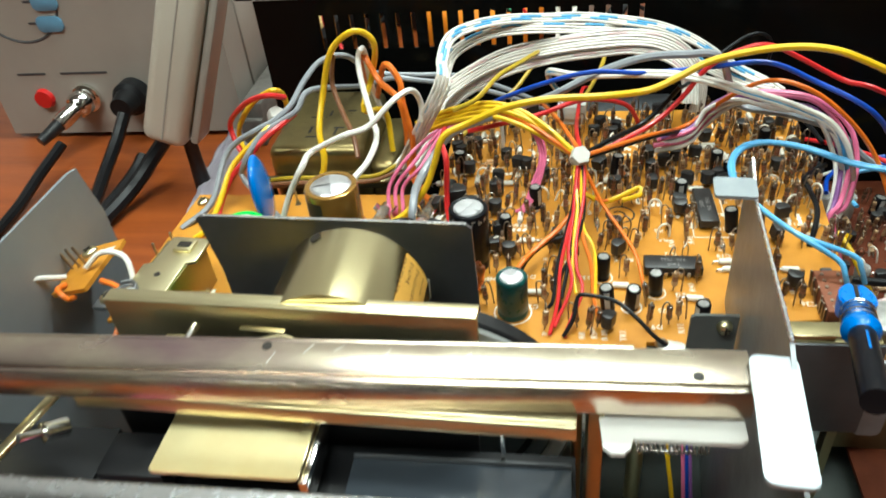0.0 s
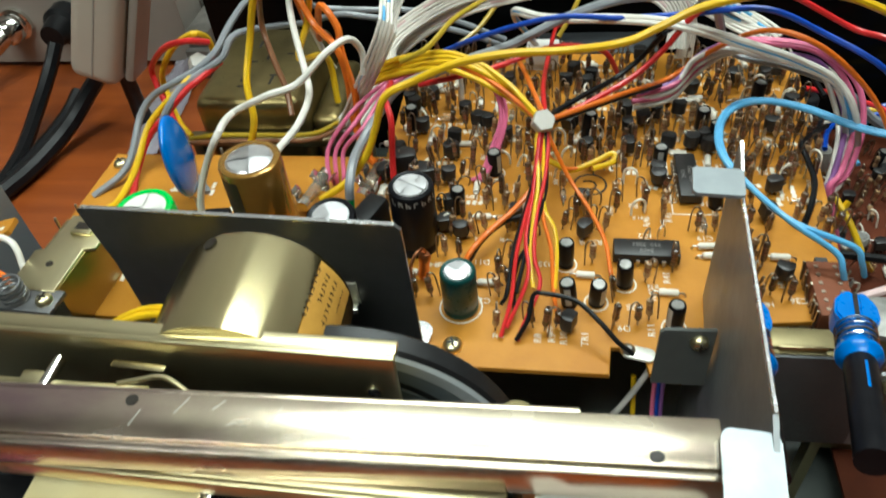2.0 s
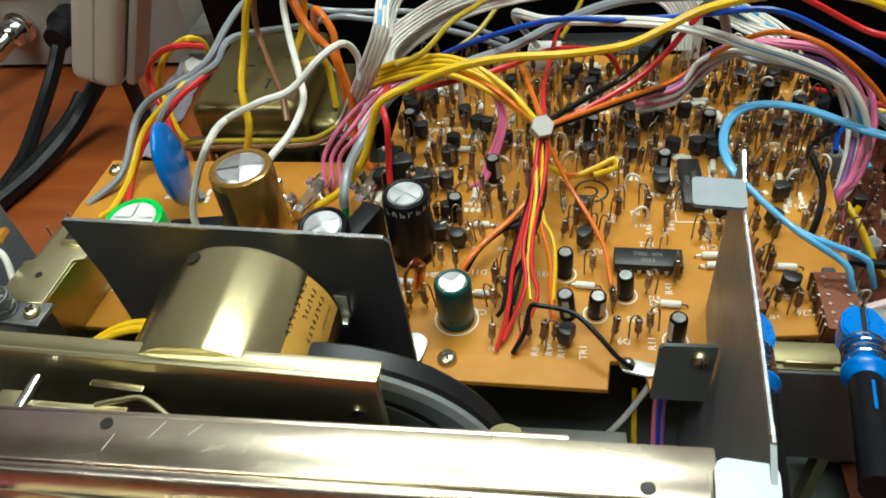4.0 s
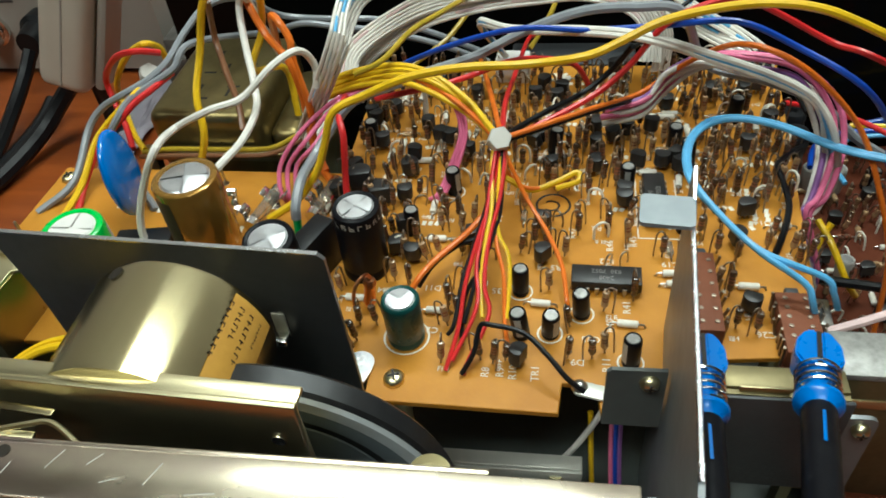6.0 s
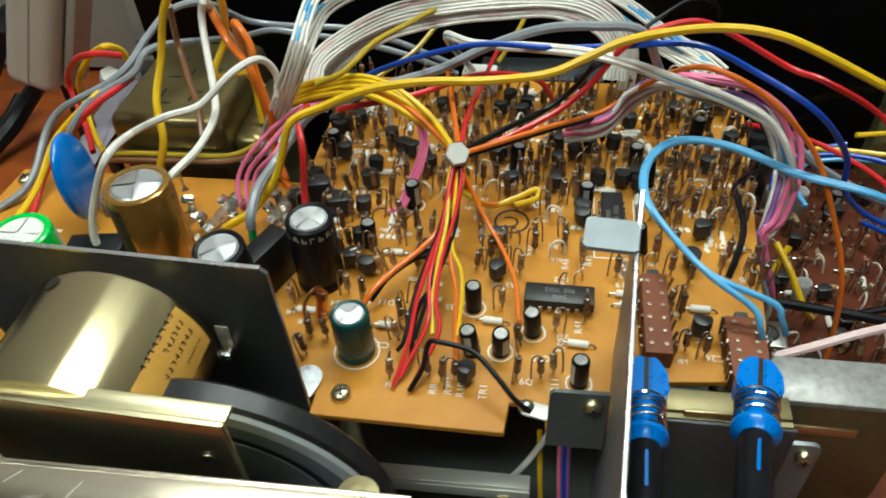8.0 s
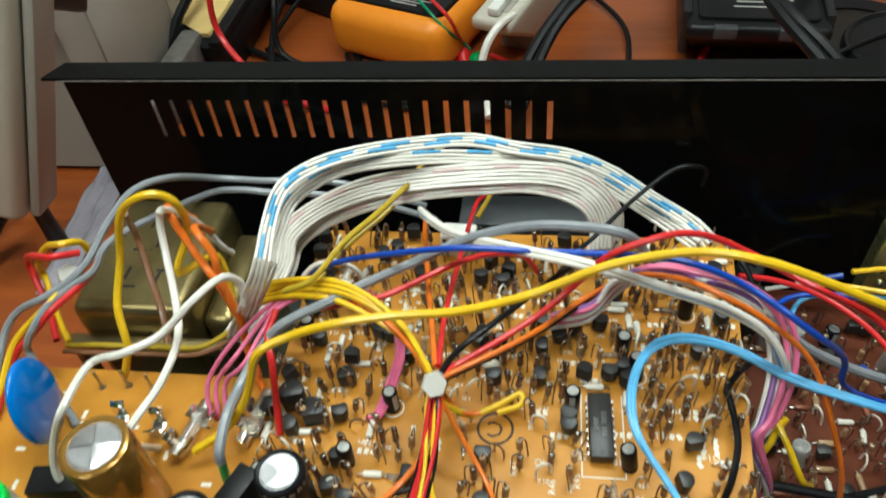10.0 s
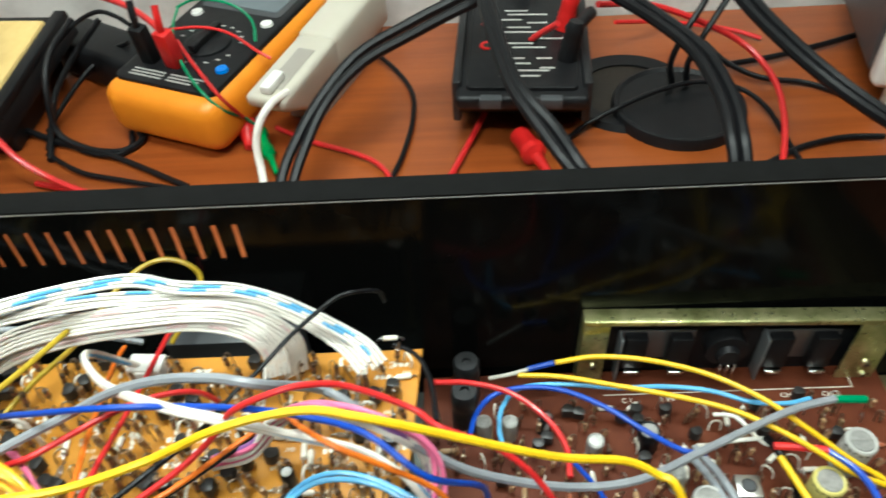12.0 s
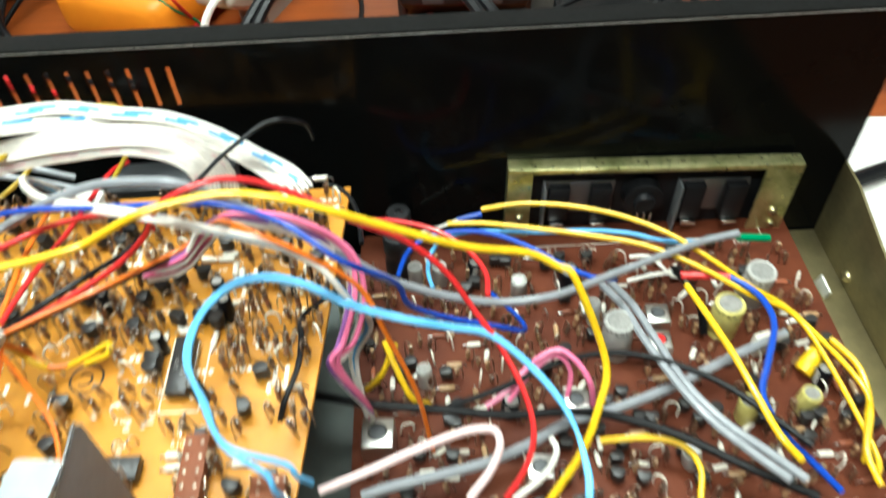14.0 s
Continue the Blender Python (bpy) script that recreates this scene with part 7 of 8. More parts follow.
wire("wire", "grey", 0.0016, [(0.2240, 0.1353, -0.0440), (0.2298, 0.1196, -0.0400), (0.2337, 0.1025, -0.0380), (0.2410, 0.0802, -0.0360), (0.2483, 0.0635, -0.0340), (0.2582, 0.0510, -0.0340), (0.2679, 0.0403, -0.0340)], "grey twin cable crossing the lower board", "wires over the lower board")
wire("wire", "grey", 0.002, [(0.2928, 0.1072, -0.0460), (0.2695, 0.0978, -0.0460), (0.2445, 0.0864, -0.0460), (0.2211, 0.0780, -0.0460), (0.1991, 0.0722, -0.0460), (0.1835, 0.0639, -0.0460), (0.1647, 0.0573, -0.0460), (0.1365, 0.0515, -0.0460), (0.1247, 0.0480, -0.0460)], "thick grey cable lying on the lower board", "wires over the lower board")
wire("wire", "black", 0.0017, [(0.1080, 0.0837, -0.0360), (0.1269, 0.0790, -0.0360), (0.1536, 0.0750, -0.0360), (0.1779, 0.0718, -0.0370), (0.2026, 0.0725, -0.0380), (0.2187, 0.0699, -0.0400), (0.2372, 0.0620, -0.0400), (0.2588, 0.0478, -0.0400), (0.2778, 0.0366, -0.0400)], "black cable lying across the lower board", "wires over the lower board")
wire("wire", "black", 0.0013, [(0.1536, 0.0773, -0.0400), (0.1749, 0.0832, -0.0380), (0.1969, 0.0917, -0.0360), (0.2190, 0.0954, -0.0360), (0.2392, 0.0903, -0.0360), (0.2573, 0.0792, -0.0360), (0.2709, 0.0644, -0.0360), (0.2806, 0.0529, -0.0360)], "black wire running over the lower board", "wires over the lower board")
wire("wire", "yellow", 0.0014, [(0.2569, 0.1280, -0.0380), (0.2611, 0.1074, -0.0360), (0.2641, 0.0898, -0.0340), (0.2670, 0.0726, -0.0340), (0.2707, 0.0578, -0.0360), (0.2769, 0.0499, -0.0400)], "yellow sleeved wire crossing to the chassis side", "wires over the lower board")
wire("wire", "blue", 0.0013, [(0.2734, 0.1280, -0.0340), (0.2808, 0.1170, -0.0320), (0.2817, 0.1015, -0.0300), (0.2747, 0.0853, -0.0320), (0.2700, 0.0736, -0.0360), (0.2745, 0.0597, -0.0400), (0.2824, 0.0505, -0.0440), (0.2901, 0.0416, -0.0480)], "blue wire with red sleeved end curving to the chassis side", "wires over the lower board")
wire("wire", "red", 0.0016, [(0.2550, 0.1317, -0.0360), (0.2649, 0.1301, -0.0350), (0.2737, 0.1277, -0.0340)], "red sleeved wire end over the lower board", "wires over the lower board")
wire("wire", "white", 0.0009, [(0.2404, 0.1539, -0.0480), (0.2476, 0.1497, -0.0440), (0.2530, 0.1379, -0.0420), (0.2557, 0.1327, -0.0380)], "white wire ends over the lower board", "wires over the lower board")
wire("wire", "white", 0.0009, [(0.2363, 0.1400, -0.0480), (0.2452, 0.1392, -0.0440), (0.2561, 0.1375, -0.0400)], "white wire ends over the lower board", "wires over the lower board")
wire("wire", "black", 0.0017, [(0.2550, 0.1376, -0.0400), (0.2572, 0.1295, -0.0380), (0.2620, 0.1206, -0.0440), (0.2638, 0.1149, -0.0540)], "black sleeved joint over the lower board", "wires over the lower board")
wire("wire", "green", 0.0017, [(0.2854, 0.1525, -0.0375), (0.2998, 0.1534, -0.0399)], "green sleeved end of a grey cable", "wires over the lower board")
wire("wire", "pink", 0.0012, [(0.1705, 0.0799, -0.0440), (0.1792, 0.0842, -0.0400), (0.1882, 0.0909, -0.0340), (0.1978, 0.0939, -0.0300), (0.2048, 0.0898, -0.0320), (0.2096, 0.0835, -0.0380), (0.2115, 0.0809, -0.0500)], "pink wire curling over the lower board", "wires over the lower board")
wire("wire", "pink", 0.001, [(0.1791, 0.0818, -0.0440), (0.1892, 0.0897, -0.0360), (0.1980, 0.0934, -0.0330), (0.2031, 0.0889, -0.0380), (0.2008, 0.0816, -0.0500)], "pink wire curling over the lower board", "wires over the lower board")
wire("wire", "rose", 0.0014, [(0.1146, 0.0386, -0.0200), (0.1298, 0.0434, -0.0180), (0.1461, 0.0492, -0.0160), (0.1609, 0.0543, -0.0160), (0.1701, 0.0548, -0.0160), (0.1725, 0.0507, -0.0180), (0.1693, 0.0441, -0.0220), (0.1614, 0.0359, -0.0260)], "white and pink striped cable lying over the lower board", "wires over the lower board")
wire("wire", "white", 0.0012, [(0.1917, 0.0614, -0.0360), (0.1929, 0.0559, -0.0360), (0.1879, 0.0479, -0.0360), (0.1767, 0.0405, -0.0380)], "white wire lying over the lower board", "wires over the lower board")
wire("wire", "yellow", 0.0012, [(0.2107, 0.0646, -0.0460), (0.2282, 0.0636, -0.0440), (0.2394, 0.0596, -0.0440), (0.2437, 0.0517, -0.0460), (0.2413, 0.0413, -0.0480)], "yellow wire lying on the lower board", "wires over the lower board")
wire("wire", "yellow", 0.0012, [(0.1334, 0.1020, -0.0300), (0.1374, 0.0929, -0.0340), (0.1430, 0.0852, -0.0440), (0.1491, 0.0884, -0.0540)], "yellow wire at the edge of the amber board", "wires over the lower board")
wire("wire", "yellow", 0.0012, [(0.1253, 0.0926, -0.0480), (0.1315, 0.0934, -0.0400), (0.1353, 0.0982, -0.0340), (0.1377, 0.1004, -0.0300)], "yellow wire at the edge of the amber board", "wires over the lower board")
wire("wire", "black", 0.001, [(0.1110, 0.1594, 0.0001), (0.1198, 0.1541, 0.0001), (0.1252, 0.1428, -0.0008), (0.1274, 0.1260, -0.0008)], "black lead at the corner of the amber board", "wires over the lower board")
# the last bend downwards stands in for the wire's reflection in the glossy wall
wire("wire", "black", 0.0008, [(0.0575, 0.1136, 0.0240), (0.0640, 0.1220, 0.0270), (0.0700, 0.1290, 0.0275), (0.0800, 0.1380, 0.0330), (0.0890, 0.1460, 0.0360), (0.0960, 0.1515, 0.0375), (0.1025, 0.1540, 0.0370), (0.1085, 0.1600, 0.0300), (0.1095, 0.1650, 0.0190)], "thin black wire rising to the rear wall, its downturned end drawn for its reflection", "wires over the board")
wire("wire", "yellow", 0.0013, [(0.3058, 0.0992, -0.0400), (0.3125, 0.0871, -0.0420), (0.3109, 0.0712, -0.0440), (0.3036, 0.0546, -0.0460), (0.3043, 0.0429, -0.0480)], "yellow wires at the chassis side", "wires over the lower board")

ribbon([(-0.052, 0.10, 0.001), (-0.0294, 0.0916, 0.0454), (-0.0301, 0.1080, 0.0492), (-0.0278, 0.1204, 0.0539), (-0.0195, 0.1316, 0.0539), (-0.0046, 0.1402, 0.0530), (0.0125, 0.1495, 0.0492), (0.0292, 0.1537, 0.0473), (0.0446, 0.1503, 0.0464), (0.0615, 0.1529, 0.0416), (0.0752, 0.1528, 0.0350), (0.0893, 0.1511, 0.0255), (0.1027, 0.1450, 0.0199), (0.1091, 0.1368, 0.0180)], 4, 0)
ribbon([(-0.052, 0.10, 0.001), (-0.0297, 0.0959, 0.0407), (-0.0298, 0.1110, 0.0426), (-0.0273, 0.1251, 0.0454), (-0.0157, 0.1348, 0.0482), (0.0003, 0.1409, 0.0482), (0.0183, 0.1468, 0.0454), (0.0352, 0.1489, 0.0435), (0.0502, 0.1512, 0.0407), (0.0659, 0.1557, 0.0322), (0.0802, 0.1549, 0.0227), (0.0955, 0.1459, 0.0180), (0.1043, 0.1342, 0.0199)], 4, 1)
ribbon([(-0.052, 0.10, 0.001), (-0.0404, 0.1257, 0.0105), (-0.0378, 0.1349, 0.0186), (-0.0271, 0.1402, 0.0259), (-0.0095, 0.1412, 0.0349), (0.0105, 0.1426, 0.0389), (0.0317, 0.1431, 0.0414), (0.0486, 0.1441, 0.0414), (0.0617, 0.1453, 0.0381), (0.0719, 0.1465, 0.0300), (0.0779, 0.1469, 0.0178), (0.0771, 0.1435, 0.0057)], 6, 2)
ribbon([(-0.052, 0.10, 0.001), (-0.0406, 0.1260, 0.0057), (-0.0373, 0.1371, 0.0122), (-0.0263, 0.1410, 0.0203), (-0.0082, 0.1414, 0.0300), (0.0121, 0.1423, 0.0349), (0.0316, 0.1429, 0.0373), (0.0467, 0.1432, 0.0381), (0.0599, 0.1436, 0.0349), (0.0687, 0.1425, 0.0292), (0.0724, 0.1414, 0.0203), (0.0725, 0.1376, 0.0130)], 6, 3)

# ---- soldering station at the left of the bench ----
st = thing("soldering_station", pose(-0.3150, 0.2900, TABLE), "beige soldering station with blue keys and a red button", "soldering station")
slope = [(0.0, 0.004), (0.150, 0.004), (0.150, 0.125), (0.012, 0.125), (0.0, 0.110)]
part("housing", plate(slope, -0.080, 0.106, bevel=0.0, m=YZ), M["beige"], st, smooth=False)
part("side_vent", boxed(0.1055, 0.1072, 0.030, 0.120, 0.020, 0.100, bevel=0.002), M["beige"], st)
for fx in (-0.065, 0.090):
    for fy in (0.015, 0.135):
        part("foot", lathed([(0, 0), (0.006, 0), (0.006, 0.005), (0, 0.005)], 14), M["rubber"], st, m=pose(fx, fy, 0))
RX = pose(0, 0, 0, 90, 0, 0)
part("panel_ring", lathed([(0.0315, 0), (0.0325, 0.0006), (0.0335, 0)], 48), M["grey_plastic"], st, m=pose(-0.036, 0, 0.108) @ RX)
for kx, kz in ((-0.012, 0.1030), (-0.014, 0.0880)):
    part("key", plate(rounded(-0.0095, 0.0095, -0.0055, 0.0055, 0.0040), 0, 0.0016, bevel=0.0004), M["button_blue"], st, m=pose(kx, 0, kz) @ RX)
part("power_button", lathed([(0, 0.004), (0.0065, 0.0035), (0.0075, 0)], 22), M["red_plastic"], st, m=pose(-0.042, 0, 0.0330) @ RX)
dash = bmesh.new()
for a, b, z in ((-0.056, -0.034, 0.0510), (-0.022, 0.014, 0.0510), (-0.028, -0.018, 0.1030), (-0.030, -0.020, 0.0880)):
    box(dash, a, b, -0.0004, 0.0, z, z + 0.0016)
part("panel_print", dash, M["grey_plastic"], st, smooth=False)
sock = part("output_socket", lathed([(0, 0.0), (0.0105, 0.0), (0.0105, 0.0030), (0.0082, 0.0036), (0.0082, 0.0060), (0, 0.006)], 24), M["chrome"], st, m=pose(-0.0080, 0, 0.0330) @ RX)
part("cable_gland", lathed([(0, 0.0), (0.0125, 0.0), (0.0125, 0.010), (0.0095, 0.012), (0.0075, 0.024), (0, 0.024)], 22), M["dark_plastic"], st, m=pose(0.0300, 0, 0.0350) @ RX)
plug = thing("cable_plug", look((-0.3230, 0.2900, TABLE + 0.033), (-0.345, 0.240, TABLE + 0.018)) @ pose(0, 0, 0, 180, 0, 0), "nickel-plated round plug on the station's cable", "plug")
part("ring", lathed([(0, 0.002), (0.0088, 0.002), (0.0092, 0.004), (0.0092, 0.011), (0.0080, 0.013), (0, 0.013)], 24), M["chrome"], plug)
part("barrel", lathed([(0, 0.0125), (0.0062, 0.0125), (0.0062, 0.026), (0.0055, 0.030), (0, 0.030)], 20), M["chrome"], plug)
part("boot", lathed([(0, 0.0295), (0.0050, 0.0295), (0.0036, 0.048), (0, 0.048)], 16), M["rubber"], plug)
arm = thing("iron_holder", pose(-0.2200, 0.2080, TABLE), "pale beige iron holder standing in front of the station", "iron holder")
lean = pose(-0.0010, 0, 0.0440, -8, 21, 0)
part("column", boxed(-0.0135, 0.0135, -0.0110, 0.0150, 0.0, 0.1500, bevel=0.0065, segs=4, m=lean), M["beige_pale"], arm)
part("seam", boxed(-0.0004, 0.0004, -0.0114, -0.0108, 0.004, 0.1480, m=lean), M["beige"], arm)
part("side_rib", boxed(0.0145, 0.0200, -0.0050, 0.0150, 0.0040, 0.1480, bevel=0.0020, m=lean), M["beige"], arm)
part("stem", lathed([(0, 0), (0.0055, 0), (0.0045, 0.0200), (0.0042, 0.0560), (0, 0.0560)], 20), M["rubber"], arm, m=pose(0.004, 0.014, 0))
part("iron_sleeve", lathed([(0, 0), (0.0135, 0), (0.0140, 0.004), (0.0120, 0.050), (0, 0.052)], 24), M["grey_plastic"], arm, "dark grey iron handle", m=pose(0.048, 0.070, 0.130, 0, -70, 30))
body2 = thing("iron_stand", pose(-0.2050, 0.3600, TABLE), "grey sheet-metal soldering iron stand", "iron stand")
part("rear_sheet", boxed(0.0, 0.016, -0.080, 0.120, 0.0, 0.0300, bevel=0.002), M["felt_grey"], body2)
part("front_lip", boxed(0.0, 0.016, -0.086, -0.0805, 0.0, 0.0200, bevel=0.001), M["felt_grey"], body2)
sponge = thing("sponge_tray", pose(-0.1980, 0.4550, TABLE), "yellow cleaning sponge in a black tray", "sponge tray")
tilt = pose(0, 0, 0.034, 14, -6, -16)
part("tray", boxed(-0.038, 0.042, -0.055, 0.060, -0.016, 0.0, bevel=0.003, m=tilt), M["dark_plastic"], sponge)
part("sponge", boxed(-0.0290, 0.0290, -0.046, 0.050, -0.001, 0.0050, bevel=0.002, m=tilt), M["yellow_sponge"], sponge)
part("tray_rim", boxed(-0.0385, -0.0325, -0.055, 0.060, -0.001, 0.004, bevel=0.001, m=tilt), M["dark_plastic"], sponge)
part("tray_rim", boxed(0.0325, 0.0425, -0.055, 0.060, -0.001, 0.005, bevel=0.001, m=tilt), M["dark_plastic"], sponge)
part("tray_foot", boxed(-0.028, 0.032, -0.048, 0.050, 0.0, 0.0300, bevel=0.002), M["dark_plastic"], sponge)

# ---- yellow-orange multimeter ----
dm = thing("multimeter", pose(-0.0540, 0.4150, TABLE, 0, 0, -23), "digital multimeter in a bright orange rubber holster", "multimeter")
up = pose(0, 0, 0.003, 2.0, 0, 0)
holster = boxed(-0.0465, 0.0465, -0.014, 0.150, 0.0, 0.0400, bevel=0.012, segs=4, m=up)
part("holster", holster, M["orange"], dm, "orange rubber holster")
part("face", plate(rounded(-0.0400, 0.0400, -0.002, 0.144, 0.007), 0.0380, 0.0425, bevel=0.0015, m=up), M["dark_plastic"], dm)
part("display", plate(rounded(-0.0290, 0.0290, 0.100, 0.136, 0.003), 0.0420, 0.0430, m=up), M["flygrey"], dm)
part("display_rim", plate(rounded(-0.0340, 0.0340, 0.094, 0.141, 0.004), 0.0415, 0.0427, m=up), M["grey_plastic"], dm)
dial = part("dial", lathed([(0, 0.0465), (0.0120, 0.0460), (0.0165, 0.0440), (0.0170, 0.0420)], 32), M["dark_plastic"], dm, m=up @ pose(0.002, 0.0500, 0))
part("dial_grip", boxed(-0.0030, 0.0030, -0.0165, 0.0165, 0.0455, 0.0510, bevel=0.0010), M["dark_plastic"], dial)
part("blue_key", lathed([(0, 0.0448), (0.0040, 0.0444), (0.0046, 0.0425)], 18), M["clip_blue"], dm, m=up @ pose(0.0310, 0.0250, 0))
for kx in (-0.030, 0.030):
    part("white_key", lathed([(0, 0.0446), (0.0042, 0.0442), (0.0046, 0.0425)], 18), M["white_plastic"], dm, m=up @ pose(kx, 0.0840, 0))
ticks = bmesh.new()
for k in range(18):
    a = radians(20 + k * 320 / 17)
    cx, cy = 0.002 + 0.0240 * math.cos(a), 0.0500 + 0.0240 * math.sin(a)
    box(ticks, cx - 0.0017, cx + 0.0017, cy - 0.0007, cy + 0.0007, 0.04252, 0.0426)
for row in range(3):
    box(ticks, -0.030, -0.004, 0.0035 + row * 0.0032, 0.0048 + row * 0.0032, 0.04252, 0.0426)
    box(ticks, 0.000, 0.020 + 0.004 * row, 0.0035 + row * 0.0032, 0.0048 + row * 0.0032, 0.04252, 0.0426)
bmesh.ops.transform(ticks, matrix=up, verts=ticks.verts)
part("face_print", ticks, M["sl_grey"], dm, smooth=False)
for kx, c in ((-0.0240, "dark_plastic"), (-0.0040, "red_plastic")):
    pl = thing("probe_plug", dm.matrix_world @ up @ pose(kx, 0.0215, 0.0420, 8, 4, 0), f"{'black' if c == 'dark_plastic' else 'red'} banana plug pushed into the multimeter", "plug", "banana plugs")
    part("body", boxed(-0.0055, 0.0055, -0.0048, 0.0048, -0.0004, 0.0290, bevel=0.0018), M[c], pl)
    part("strain_relief", tube(bmesh.new(), [(0, 0, 0.028), (0, 0.001, 0.036), (-0.003, 0.006, 0.044)], 0.0024, 10), M[c], pl)

# ---- black multimeter ----
d2 = thing("multimeter", pose(0.1820, 0.4130, TABLE, 0, 0, -5), "black digital multimeter with a blue-ringed dial", "multimeter")
u2 = pose(0, 0, 0.002, 2, 0, 0)
part("case", block([(-0.028, 0.0400), (-0.028, 0.0315), (0.010, 0.0), (0.130, 0.0), (0.140, 0.0400)], -0.0420, 0.0430, 0.0035, u2), M["dark_plastic"], d2)
part("side_grip", boxed(-0.0445, -0.0385, -0.016, 0.136, 0.012, 0.0435, bevel=0.002, m=u2), M["rubber"], d2)
part("side_grip", boxed(0.0395, 0.0455, -0.016, 0.136, 0.012, 0.0435, bevel=0.002, m=u2), M["rubber"], d2)
part("face", plate(rounded(-0.0350, 0.0360, -0.020, 0.137, 0.004), 0.0395, 0.0425, bevel=0.0008, m=u2), M["dark_plastic"], d2)
for gx in (-0.026, 0.012):
    part("stand_clip", boxed(gx, gx + 0.014, -0.0305, -0.024, 0.0330, 0.0405, bevel=0.001, m=u2), M["grey_plastic"], d2)
dial = part("dial", lathed([(0, 0.0480), (0.0100, 0.0475), (0.0150, 0.0440), (0.0155, 0.0420)], 30), M["dark_plastic"], d2, m=u2 @ pose(0.002, 0.1120, 0))
part("dial_grip", boxed(-0.0035, 0.0035, -0.0160, 0.0160, 0.0460, 0.0540, bevel=0.0012), M["dark_plastic"], dial)
ring = bmesh.new()
for k in range(26):
    a = radians(k * 360 / 26)
    cx, cy = 0.002 + 0.0220 * math.cos(a), 0.1120 + 0.0220 * math.sin(a)
    box(ring, -0.0018, 0.0018, -0.0007, 0.0007, 0.0, 0.0001, m=pose(cx, cy, 0.04254, 0, 0, k * 360 / 26))
bmesh.ops.transform(ring, matrix=u2, verts=ring.verts)
part("dial_print", ring, M["button_blue"], d2, smooth=False)
lines = bmesh.new()
for k, (a, b, y) in enumerate(((-0.012, 0.004, 0.072), (-0.010, 0.018, 0.067), (-0.014, 0.000, 0.060), (0.004, 0.018, 0.056), (-0.010, 0.006, 0.050), (-0.012, 0.012, 0.044), (-0.010, 0.008, 0.030), (-0.006, 0.016, 0.025), (0.012, 0.028, 0.036), (-0.014, 0.002, 0.012), (-0.014, 0.006, 0.006), (-0.012, 0.018, -0.002), (-0.014, 0.012, -0.008), (0.010, 0.020, 0.012), (0.012, 0.022, 0.001))):
    box(lines, a, b, y, y + 0.0018, 0.04252, 0.0426)
bmesh.ops.transform(lines, matrix=u2, verts=lines.verts)
part("face_print", lines, M["sl_grey"], d2, smooth=False)
part("approval_mark", lettering("CE", 0.009), M["sl_grey"], d2, m=u2 @ pose(-0.022, 0.070, 0.0427), smooth=False)
for ky in (0.0280, 0.0560):
    part("socket_ring", lathed([(0.0026, 0.0428), (0.0034, 0.0436), (0.0048, 0.0434), (0.0052, 0.0424)], 20), M["red_plastic"], d2, m=u2 @ pose(-0.0230, ky, 0))
    part("socket_hole", lathed([(0, 0.0427), (0.0028, 0.0428)], 14), M["ink_black"], d2, m=u2 @ pose(-0.0230, ky, 0))
for kx, ky, c in ((0.0290, 0.0500, "red_plastic"), (0.0300, 0.0130, "dark_plastic")):
    pl = thing("probe_plug", d2.matrix_world @ u2 @ pose(kx, ky, 0.0420, -8, 10, 0), f"{'black' if c == 'dark_plastic' else 'red'} angled probe plug in the black multimeter", "plug", "banana plugs")
    part("body", lathed([(0, -0.0004), (0.0062, -0.0004), (0.0066, 0.003), (0.0058, 0.018), (0.0064, 0.021), (0.0045, 0.026), (0, 0.026)], 20), M[c], pl)
    part("side_arm", tube(bmesh.new(), [(0, 0.000, 0.0200), (0.005, 0.010, 0.0220), (0.012, 0.024, 0.0240)], 0.0042, 12), M[c], pl)
jc = thing("probe_tip", pose(0.1890, 0.3650, TABLE + 0.0085, 0, 90, 110), "red probe handle lying on the bench", "probe")
part("handle", lathed([(0, -0.022), (0.0020, -0.022), (0.0038, -0.004), (0.0042, 0.0), (0.0082, 0.003), (0.0085, 0.008), (0.0070, 0.010), (0.0070, 0.026), (0, 0.027)], 20), M["red_plastic"], jc)

# ---- beige handheld instrument ----
hsx = thing("handheld_tester", pose(0.0190, 0.4020, TABLE, 0, 0, -22), "beige plastic handheld tester with a white cable", "tester")
u3 = pose(0, 0, 0.007, 3, 0, 0)
part("case", block([(-0.008, 0.0370), (-0.008, 0.0285), (0.030, 0.004), (0.075, 0.004), (0.075, 0.0370)], -0.0145, 0.0145, 0.0035, u3), M["beige_pale"], hsx)
part("upper_case", boxed(-0.0155, 0.0155, 0.064, 0.150, 0.0020, 0.0395, bevel=0.0055, segs=3, m=u3), M["beige_pale"], hsx)
part("support", boxed(-0.0120, 0.0120, 0.032, 0.140, -0.0005, 0.0155), M["beige"], hsx)
part("slider_track", boxed(-0.0050, 0.0075, 0.004, 0.050, 0.0366, 0.0376, bevel=0.0004, m=u3), M["beige"], hsx)
part("side_window", boxed(-0.0161, -0.0153, 0.080, 0.150, 0.010, 0.032, m=u3), M["button_blue"], hsx)
part("cable_plug", boxed(-0.0040, 0.0040, -0.004, 0.016, 0.0372, 0.0432, bevel=0.0015, m=u3), M["white_plastic"], hsx)
gk = thing("grabber_clip", pose(0.0105, 0.3900, TABLE + 0.0060, 0, 84, 112), "green sprung grabber clip lying on the bench", "test clip")
